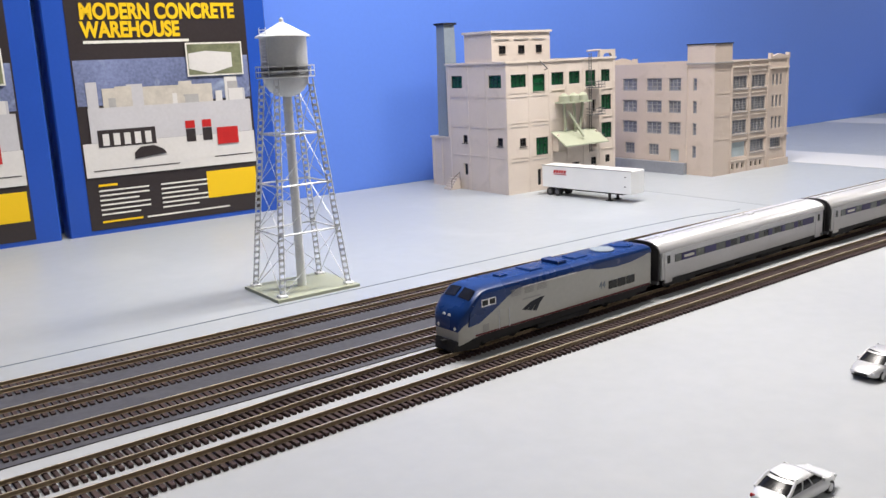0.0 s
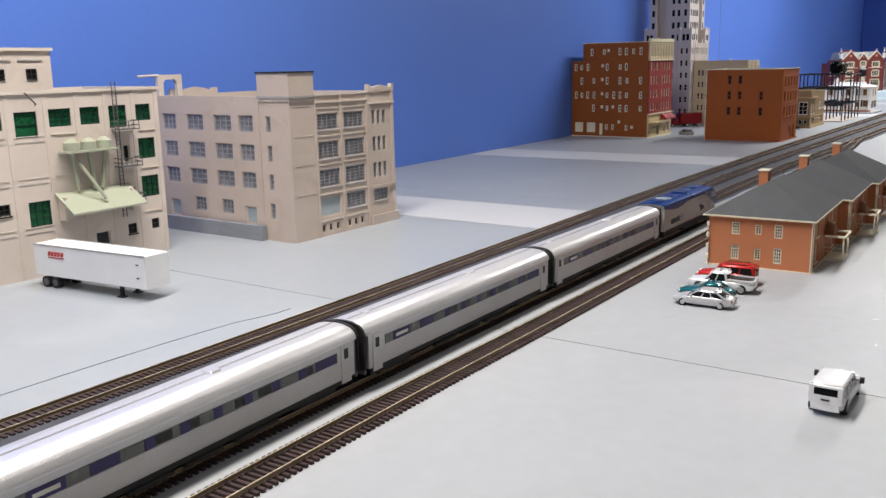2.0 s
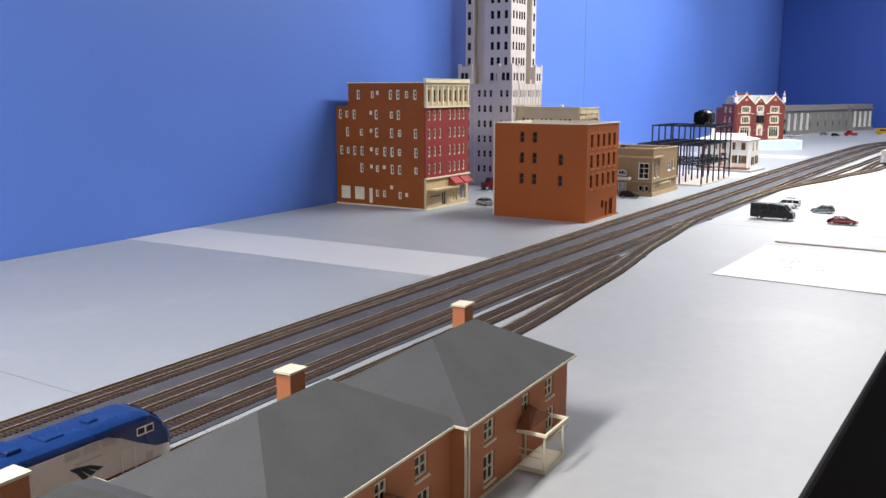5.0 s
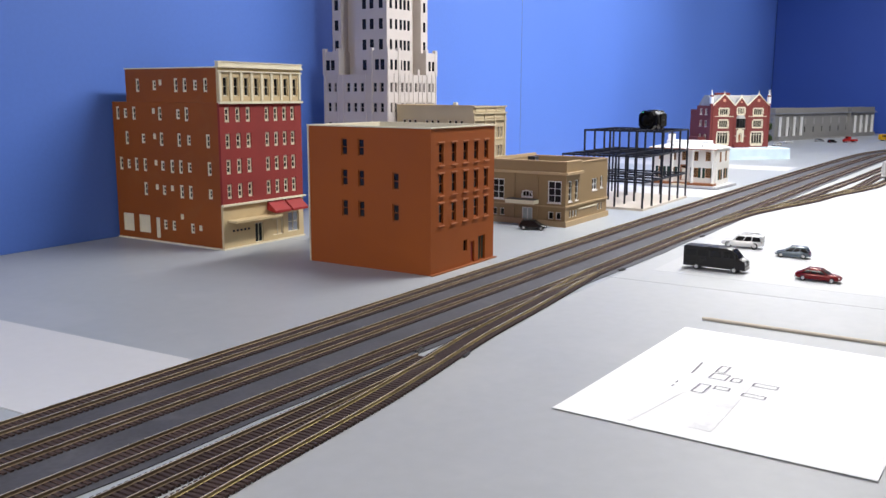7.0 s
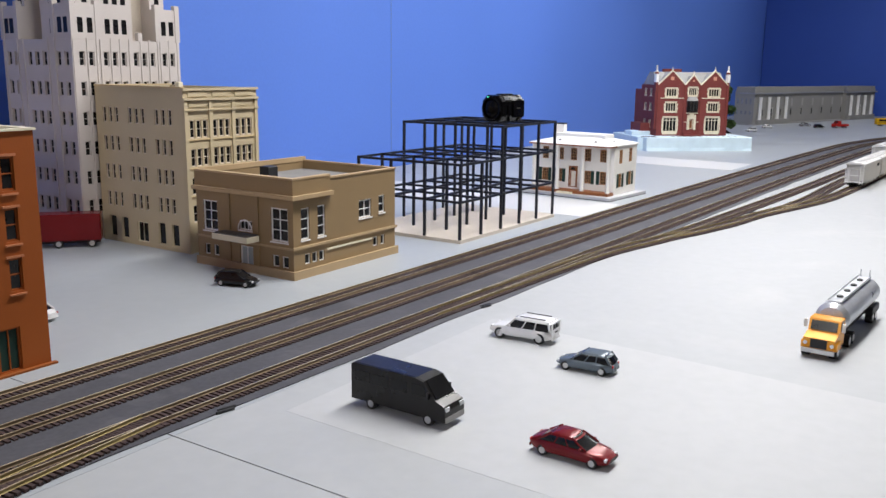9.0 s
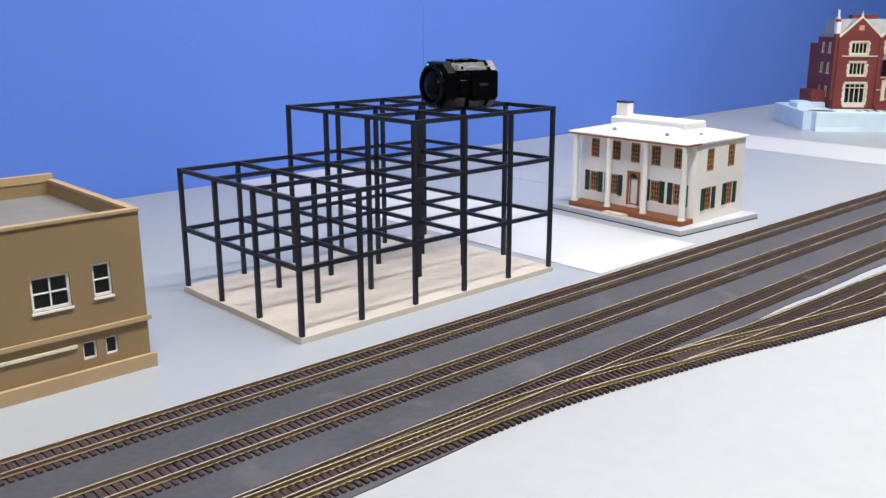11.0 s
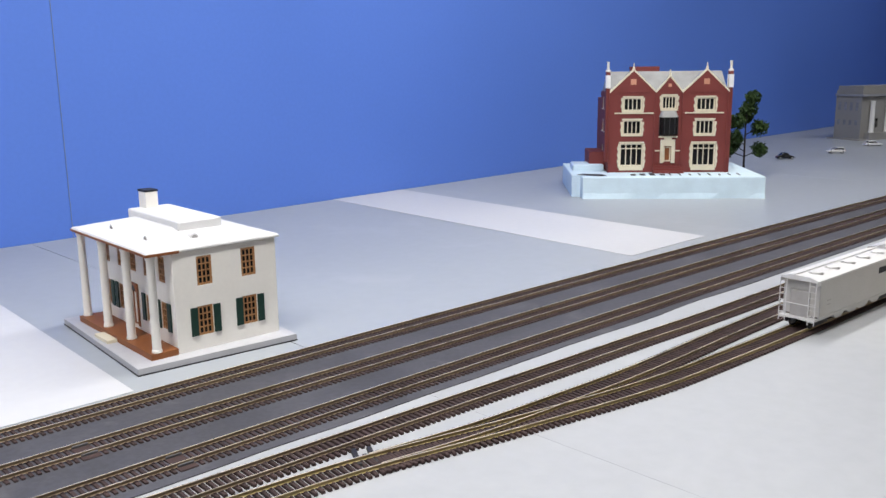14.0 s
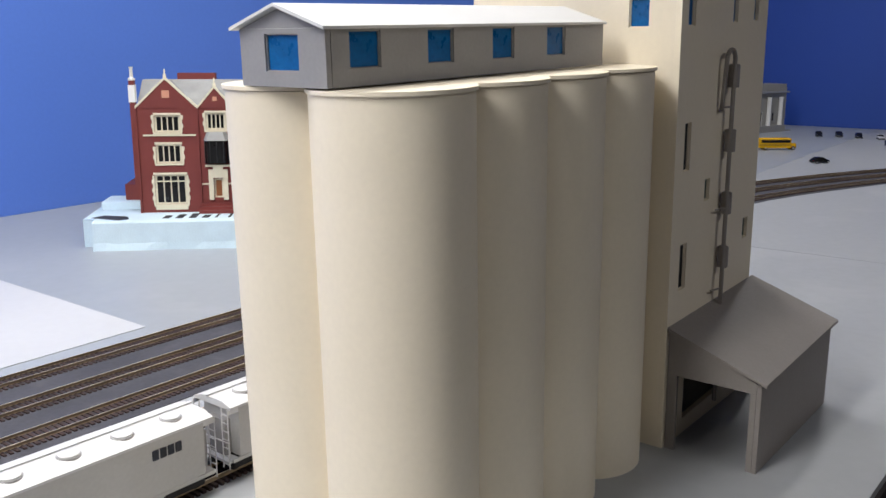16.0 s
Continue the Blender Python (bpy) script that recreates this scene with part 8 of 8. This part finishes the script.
    part("portal", Mb().box(0.098, 0.1046, -0.004, -0.0001, 0.018, 0.062).box(0.1184, 0.125, -0.004, -0.0001, 0.018, 0.062).box(0.1046, 0.1184, -0.004, -0.0001, 0.050, 0.066).box(0.094, 0.129, -0.0048, -0.0001, 0.0661, 0.069).box(0.088, 0.098, -0.002, -0.0001, 0.040, 0.042).box(0.125, 0.135, -0.002, -0.0001, 0.040, 0.042), M_CREAM, ho, "cream stone doorway")
    st = Mb()
    for k in range(3):
        st.box(0.084 - k * 0.0, 0.140, -0.018 + k * 0.006, -0.0042, k * 0.0045, (k + 1) * 0.0045)
    part("steps", st, M_BRICK, ho)
    for u in (0.044, 0.179):
        part("transom", Mb().box(u - 0.0225, u + 0.0225, -0.0004, 0.0016, 0.0445, 0.0462), M_CREAM, ho, "cream stone transom")
        part("apron", Mb().box(u - 0.0225, u + 0.0225, -0.0012, -0.0001, 0.0040, 0.0118), M_CREAM, ho, "cream stone apron")
    for u in (0.0, 0.0845, 0.1355, w - 0.003):
        part("buttress", Mb().box(u, u + 0.003, -0.0030, -0.0001, 0.0, h - 0.0005), M_BRICK, ho)
    part("wing", Mb().box(-0.030, -0.0002, 0.045, d, 0, 0.035), M_BRICK, ho)
    part("wing_back", Mb().box(0.0, 0.10, d + 0.0002, d + 0.05, 0, 0.135), M_BRICK, ho)
    part("wing_back", Mb().box(0.02, 0.08, d + 0.0503, d + 0.085, 0, 0.11), M_BRICK, ho)


mansion()


def tree(x, y, height):
    ob = thing("tree", "small dark green model tree with a bare lower trunk", "tree", x, y)
    random.seed(7)
    tr = Mb()
    pts = [(0, 0, 0), (0.001, 0.001, height * 0.3), (-0.002, 0, height * 0.6), (0.003, 0.001, height * 0.95)]
    for i, (a, b) in enumerate(zip(pts, pts[1:])):
        tr.rod(a, b, 0.0028 - i * 0.0007, 7, 0.0028 - (i + 1) * 0.0007)
    lobes = [(0.016, -0.014, 0.36, 0.012), (-0.020, 0.006, 0.50, 0.012), (0.016, -0.012, 0.62, 0.013), (-0.012, 0.008, 0.70, 0.012), (0.004, 0.0, 0.84, 0.014), (0.006, -0.005, 0.97, 0.011), (-0.024, 0.016, 0.36, 0.014), (-0.010, 0.012, 0.42, 0.010), (0.010, 0.008, 0.74, 0.012)]
    cr = Mb()
    for lx, ly, lz, r in lobes:
        z = lz * height
        tr.rod((0, 0, z - 0.015), (lx * 1.5, ly * 1.5, z), 0.0012, 5, 0.0005)
        for _ in range(420):
            v = Vector((random.gauss(0, 1), random.gauss(0, 1), random.gauss(0, 0.8)))
            v = v.normalized() * r * 1.32 * random.uniform(0.3, 1.05)
            c = Vector((lx * 1.5, ly * 1.5, z)) + v
            s = random.uniform(0.0030, 0.0055)
            q = [Vector((random.uniform(-1, 1), random.uniform(-1, 1), random.uniform(-1, 1))) * s for _ in range(4)]
            cr.add([c + p for p in q], [(0, 1, 2), (0, 2, 3), (0, 3, 1), (1, 3, 2)])
    part("trunk", tr, M_BARK, ob)
    tagged(part("crown", cr, M_LEAF, ob), kind="stuff")


tree(5.650, 1.103, 0.176)

# ---- far stone building ----


def stone_hall():
    ob = thing("stone_hall", "long grey stone hall with two columned porticos", "public building", 6.752, 1.29, 0, -17)
    n, d, h = 1.13, 0.095, 0.152
    cw = lambda u: (u, 0.050, 0.013, 0.030, "window", M_STONEF, M_GLASSD, 0, 1)
    end = 0.30
    mid = [cw(end + 0.05 + k * 0.095) for k in range(6)]
    part("wall", pierced(n - 2 * end, h, [(q[0] - end, q[1], q[2], q[3]) for q in mid], 0.004), M_STONEF, ob, "", pose(end, 0.02, 0))
    for u, v, a, b, kind, fm, gm, bars, rows in mid:
        wob = place("window", window_mesh(a, b, 0, 1, fm, 0.001, 0, 0.004), ob, pose(u, 0.02, v))
        place("pane", pane_mesh(a, b, gm, 0.004), wob)
        part("window_panel", Mb().box(u - 0.008, u + 0.008, 0.0188, 0.0199, 0.078, 0.112), M_GREYP, ob)
    for x0 in (0.0, n - end):
        hs = [(x0 + 0.075, 0.050, 0.014, 0.032, "window", M_STONEF, M_GLASSD, 0, 1), (x0 + 0.150, 0.042, 0.020, 0.060, "door", M_WHITE, M_GLASSD, 0, 2), (x0 + 0.225, 0.050, 0.014, 0.032, "window", M_STONEF, M_GLASSD, 0, 1)]
        part("wall", pierced(end, h, [(q[0] - x0, q[1], q[2], q[3]) for q in hs], 0.004), M_STONEF, ob, "", pose(x0, 0, 0))
        for u, v, a, b, kind, fm, gm, bars, rows in hs:
            wob = place(kind, window_mesh(a, b, bars, rows, fm, 0.002, 0, 0.004), ob, pose(u, 0, v))
            place("pane", pane_mesh(a, b, gm, 0.004), wob)
        for k in range(4):
            u = x0 + 0.042 + k * 0.072
            part("column", Mb().turned(u, -0.007, [(0.0085, 0.022), (0.0075, 0.026), (0.0070, 0.116), (0.0085, 0.120)], 14), M_WHITE, ob, "pale column", None, True)
        part("portico_step", Mb().box(x0 + 0.02, x0 + end - 0.02, -0.018, -0.0003, 0, 0.0218), M_STONEF, ob)
        part("wall", Mb().box(x0, x0 + 0.004, 0.0042, d, 0, h), M_STONEF, ob)
        part("wall", Mb().box(x0 + end - 0.004, x0 + end, 0.0042, d, 0, h), M_STONEF, ob)
    for k in range(4):
        for z0, z1 in ((0.045, 0.060), (0.09, 0.115)):
            part("window", Mb().box(-0.0012, -0.0001, 0.012 + k * 0.021, 0.021 + k * 0.021, z0, z1), M_GLASSG, ob)
    part("wall", Mb().box(0.004, n - 0.004, d - 0.004, d - 0.0001, 0, h), M_STONEF, ob)
    part("cornice", Mb().box(-0.006, end + 0.003, -0.009, d, h - 0.018, h - 0.012).box(n - end - 0.003, n + 0.006, -0.009, d, h - 0.018, h - 0.012).box(end + 0.0031, n - end - 0.0031, 0.013, d - 0.005, h - 0.018, h - 0.012), M_GREYF, ob, "grey cornice")
    part("parapet", Mb().box(0.002, end, 0.001, d - 0.004, h - 0.0119, h + 0.013).box(n - end, n - 0.002, 0.001, d - 0.004, h - 0.0119, h + 0.013).box(end + 0.0002, n - end - 0.0002, 0.0215, d - 0.0045, h - 0.0119, h + 0.012), M_STONEF, ob)
    part("base_slab", Mb().box(-0.03, n + 0.01, -0.022, d + 0.002, 0, 0.003), M_STONEF, ob)


stone_hall()

# ---- grain elevator ----


def grain_elevator():
    ob = thing("grain_elevator", "cream grain elevator with eight silos and a tall tower", "grain elevator", 4.812, 0.334)
    ob.matrix_world = pose(4.8122, 0.3340, 0, 0, -2.0, -3.1)
    r, h, pitch = 0.0388, 0.2515, 0.0616
    for j in range(2):
        for i in range(4):
            x, y = r + pitch * i + 0.002 * j, r + 0.062 * j
            silo = part("silo", Mb().turned(x, y, [(r, -0.012), (r, h)], 64), M_SILO, ob, "smooth cream silo", None, True)
            part("lip", Mb().turned(x, y, [(r + 0.0013, h + 0.0001 + 0.0001 * i + 0.0004 * j), (r + 0.0013, h + 0.0020 + 0.0001 * i + 0.0004 * j)], 56), M_SILO, silo, "", None, True)
    hx0, hx1, hy0, hy1, z0 = 0.001, 0.2435, 0.0420, 0.0980, h + 0.0029
    zw = z0 + 0.0255
    bh = [(u, z0 + 0.0160, 0.0205, 0.0165, "window", M_GALV, M_BLUEW, 0, 0) for u in (0.0245, 0.0785, 0.1325, 0.1865)]
    t = 0.003
    part("gallery_wall", pierced(hx1 - hx0 - 0.0032, zw, [(q[0] - 0.0032, *q[1:4]) for q in bh], t, z0), M_GALV, ob, "grey metal gallery wall", pose(hx0 + 0.0032, hy0, 0))
    for u, v, a, b, kind, fm, gm, bars, rows in bh:
        wob = place("window", window_mesh(a, b, bars, rows, fm, 0.0006, 0, t), ob, pose(hx0 + u, hy0, v), "blue window")
        place("pane", pane_mesh(a, b, gm, t), wob)
    dd = hy1 - hy0
    part("gallery_wall", pierced(dd, zw, [(dd / 2 + 0.000, z0 + 0.0150, 0.022, 0.0165)], t, z0), M_GALV, ob, "", pose(hx0, hy1, 0, 0, 0, -90) @ pose(0, -0.0002, 0))
    wob = place("window", window_mesh(0.022, 0.0165, 0, 0, M_GALV, 0.0006, 0, t), ob, pose(hx0 - 0.0002, hy1 - dd / 2, z0 + 0.0150, 0, 0, -90))
    place("pane", pane_mesh(0.022, 0.0165, M_BLUEW, t), wob)
    part("gallery_wall", Mb().box(hx0 + 0.0031, hx1, hy1 - t, hy1 - 0.0003, z0, zw), M_GALV, ob)
    part("gallery_gable", Mb().loft([[(hx0, hy0 + 0.0004, zw + 0.0001), (hx0, hy1 - 0.0004, zw + 0.0001), (hx0, (hy0 + hy1) / 2, zw + 0.009)], [(hx0 + 0.003, hy0 + 0.0004, zw + 0.0001), (hx0 + 0.003, hy1 - 0.0004, zw + 0.0001), (hx0 + 0.003, (hy0 + hy1) / 2, zw + 0.009)]]), M_GALV, ob)
    ym = (hy0 + hy1) / 2
    part("gallery_roof", Mb().loft([[(x, hy0 - 0.003, zw - 0.0006), (x, ym, zw + 0.0095), (x, hy1 + 0.003, zw - 0.0006), (x, hy1 + 0.003, zw + 0.0008), (x, ym, zw + 0.0110), (x, hy0 - 0.003, zw + 0.0008)] for x in (hx0 - 0.004, hx1 - 0.001)]), M_ROOFW, ob, "white gallery roof")
    # tower
    tx, ty, tw, td, th = 0.2645, -0.001, 0.1540, 0.160, 0.375
    to = Matrix.Translation((tx, ty, 0))
    gl = lambda u, v, a, b, g: (u, v, a, b, "window", M_SILO, g, 0, 0)
    front = [gl(0.016, 0.287, 0.011, 0.019, M_BLUEW), gl(0.090, 0.288, 0.009, 0.018, M_BLUEW), gl(0.130, 0.289, 0.009, 0.018, M_BLUEW), gl(0.0185, 0.200, 0.010, 0.032, M_UNDER), gl(0.056, 0.166, 0.009, 0.015, M_SHUT), gl(0.0205, 0.118, 0.011, 0.032, M_UNDER), gl(0.136, 0.124, 0.010, 0.016, M_SHUT), (0.078, 0.03, 0.09, 0.058, "opening", M_SILO, M_UNDER, 0, 0)]
    left = [gl(0.131, 0.286, 0.014, 0.018, M_BLUEW)]
    for side, hs in (("front", front), ("left", left), ("right", []), ("back", [])):
        m = to @ SIDES[side](tw, td)
        short = side in ("left", "right")
        cut, length = (0.004, td - 0.008) if short else (0.0, tw)
        part("tower_wall", pierced(length, th, [(u - cut, v, a, b) for u, v, a, b, *_ in hs], 0.004, -0.016), M_SILO, ob, "", m @ pose(cut, 0, 0))
        for u, v, a, b, kind, fm, gm, bars, rows in hs:
            if kind != "opening":
                wob = place(kind, window_mesh(a, b, bars, rows, fm, 0.0006, 0, 0.004), ob, m @ pose(u, 0, v))
                place("pane", pane_mesh(a, b, gm, 0.004), wob)
    part("tower_roof", Mb().box(tx - 0.003, tx + tw + 0.003, ty - 0.003, ty + td + 0.003, th + 0.0001, th + 0.004), M_SILO, ob)
    pip = Mb()
    px, py = tx + 0.074, ty - 0.006
    pts = [(px + 0.004, py, 0.001), (px + 0.004, py, 0.255)] + [(px + 0.004 - 0.006 * (1 - math.cos(a * 0.3927)), py + 0.001 * (a / 8), 0.255 + 0.006 * math.sin(a * 0.3927)) for a in range(1, 9)] + [(px - 0.008, py + 0.003, 0.22), (px - 0.008, ty + 0.001, 0.215)]
    for a, b in zip(pts[:-2], pts[1:-1]):
        pip.rod(a, b, 0.0016, 8)
    pipe = part("pipe", pip, M_SHED, ob, "grey-brown dust pipe")
    for z in (0.235, 0.19, 0.145, 0.105):
        part("bracket", Mb().soft_box(px + 0.005, px + 0.010, py - 0.002, py + 0.005, z, z + 0.016, 0.0008), M_SHED, pipe)
    for z in (0.222, 0.150, 0.09):
        part("bracket", Mb().rod((px - 0.008, py + 0.003, z), (px + 0.004, py, z), 0.0007, 6), M_SHED, pipe)
    # drive-through shed
    sx0, sx1, sy0, sy1 = tx + 0.003, tx + 0.157, -0.066, ty - 0.0005
    za, zb = 0.055, 0.078
    roof = Mb().loft([[(sx0 - 0.003, sy0 - 0.004, za - 0.002), (sx1 + 0.003, sy0 - 0.004, za - 0.002), (sx1 + 0.003, sy0 - 0.004, za), (sx0 - 0.003, sy0 - 0.004, za)], [(sx0 - 0.003, sy1, zb), (sx1 + 0.003, sy1, zb), (sx1 + 0.003, sy1, zb + 0.002), (sx0 - 0.003, sy1, zb + 0.002)]])
    shed = part("shed_roof", roof, M_SHED, ob, "grey lean-to shed roof")
    part("shed_wall", Mb().box(sx0, sx1, sy0, sy0 + 0.003, -0.014, za - 0.0021), M_SHED, ob, "grey shed wall")
    for x in (sx0, sx1 - 0.003):
        fr = Mb()
        fr.loft([[(x, sy0 + 0.0032, 0.046), (x + 0.003, sy0 + 0.0032, 0.046), (x + 0.003, sy0 + 0.0032, za - 0.0016), (x, sy0 + 0.0032, za - 0.0016)], [(x, sy1 - 0.0002, 0.046), (x + 0.003, sy1 - 0.0002, 0.046), (x + 0.003, sy1 - 0.0002, zb - 0.0006), (x, sy1 - 0.0002, zb - 0.0006)]])
        fr.box(x, x + 0.003, sy0 + 0.0032, sy0 + 0.007, -0.014, 0.0459).box(x, x + 0.003, sy1 - 0.007, sy1 - 0.0002, -0.014, 0.0459)
        part("shed_frame", fr, M_SHED, ob)


grain_elevator()

# ---- paper and stick ----
pa = thing("paper_sheet", "white sheet of paper with a small pencilled plan", "paper", 2.605, 0.546, 0, -2.2)
sheet = Mb()
nx, ny = 10, 8
for k in (0, 1):
    for j in range(ny + 1):
        for i in range(nx + 1):
            u, v = i / nx, j / ny
            lift = 0.0004 + 0.0016 * (max(0, 0.25 - u) * 4) ** 2 * 0.3 + 0.0012 * max(0, v - 0.8)
            sheet.v.append((0.2794 * u, -0.2159 * v, lift + 0.00025 * k))
row = (nx + 1) * (ny + 1)
for j in range(ny):
    for i in range(nx):
        a = j * (nx + 1) + i
        sheet.f += [(a, a + 1, a + nx + 2, a + nx + 1), (row + a, row + a + nx + 1, row + a + nx + 2, row + a + 1)]
for i in range(nx):
    for a, b in ((i, i + 1), (ny * (nx + 1) + i, ny * (nx + 1) + i + 1)):
        sheet.f.append((a, b, row + b, row + a))
for j in range(ny):
    for a, b in ((j * (nx + 1), (j + 1) * (nx + 1)), (j * (nx + 1) + nx, (j + 1) * (nx + 1) + nx)):
        sheet.f.append((a, b, row + b, row + a))
part("sheet", sheet, M_PAPER, pa)
def pencil_line(x0, y0, x1, y1, wide=0.0008):
    dx, dy = x1 - x0, y1 - y0
    k = wide / 2 / math.hypot(dx, dy)
    part("pencil_stroke", Mb().slab([(x0 - dy * k, y0 + dx * k), (x0 + dy * k, y0 - dx * k), (x1 + dy * k, y1 - dx * k), (x1 - dy * k, y1 + dx * k)], 0.0013, 0.0014), M_PENCIL, pa)


for wash in ([(0.020, -0.094), (0.110, -0.098), (0.205, -0.0985), (0.205, -0.1020), (0.081, -0.108), (0.020, -0.110)], [(0.008, -0.0545), (0.090, -0.0640), (0.090, -0.0665), (0.008, -0.0570)]):
    part("pencil_wash", Mb().slab(wash, 0.00105, 0.00115), M_WASH, pa)
for x0, x1, y0, y1 in ((0.153, 0.1715, -0.0705, -0.0775), (0.134, 0.149, -0.0710, -0.0840), (0.135, 0.1445, -0.0882, -0.0952), (0.1335, 0.1415, -0.1058, -0.1238), (0.094, 0.1155, -0.0705, -0.0790), (0.1095, 0.117, -0.0828, -0.0938), (0.1055, 0.1125, -0.1052, -0.1220)):
    for a, b, c, e in ((x0, y0, x1, y0), (x1, y0, x1, y1), (x1, y1, x0, y1), (x0, y1, x0, y0)):
        pencil_line(a, b, c, e, 0.0008 if a == c else 0.0011)
for a, b, c, e in ((0.138, -0.0557, 0.1712, -0.0535), (0.107, -0.0537, 0.1121, -0.0537), (0.0962, -0.0543, 0.101, -0.0543)):
    pencil_line(a, b, c, e, 0.0012)
st = thing("wood_stick", "thin pale wooden stick lying on the table", "stick", 2.924, 0.530, 0, -90.8)
part("stick", Mb().rod((0, 0, 0.0017), (0.205, 0.0, 0.0017), 0.0017, 8), M_STICK, st)
part("stick", Mb().rod((0.004, 0.0040, 0.0013), (0.2, 0.0036, 0.0013), 0.0013, 8), M_STICK, st)

wi = thing("wire", "thin dark wire lying on the grey table", "wire", 0, 0)
wl = smooth_path([(0.25, 0.862), (0.5, 0.864), (0.72, 0.867), (0.94, 0.869), (1.08, 0.863), (1.12, 0.853), (1.15, 0.852)], 0.02)
part("strand", ribbon(Mb(), wl, [(-0.0003, 0.0), (0.0003, 0.0), (0.0003, 0.0005), (-0.0003, 0.0005)]), M_SLATE, wi)

# ---- unseen strip lights, the last three added as fill ----
for lx, ly, lz, lw in LAMPS:
    lamp = thing("ceiling_light", "unseen white strip light with a long diffuser", "ceiling light", lx, ly, lz, 0, "ceiling lights")
    part("housing", Mb().soft_box(-0.63, 0.63, -0.09, 0.09, -0.02, 0.08, 0.006), M_WHITE, lamp)
    part("diffuser", Mb().box(-0.60, 0.60, -0.07, 0.07, -0.030, -0.0203), M_LAMP, lamp)
    if lz < 1.4:
        for u in (-0.5, 0.5):
            part("hanger", Mb().rod((u, 0, 0.078), (u, 0, 1.5 - lz), 0.003), M_WHITE, lamp, "thin white hanging rod")
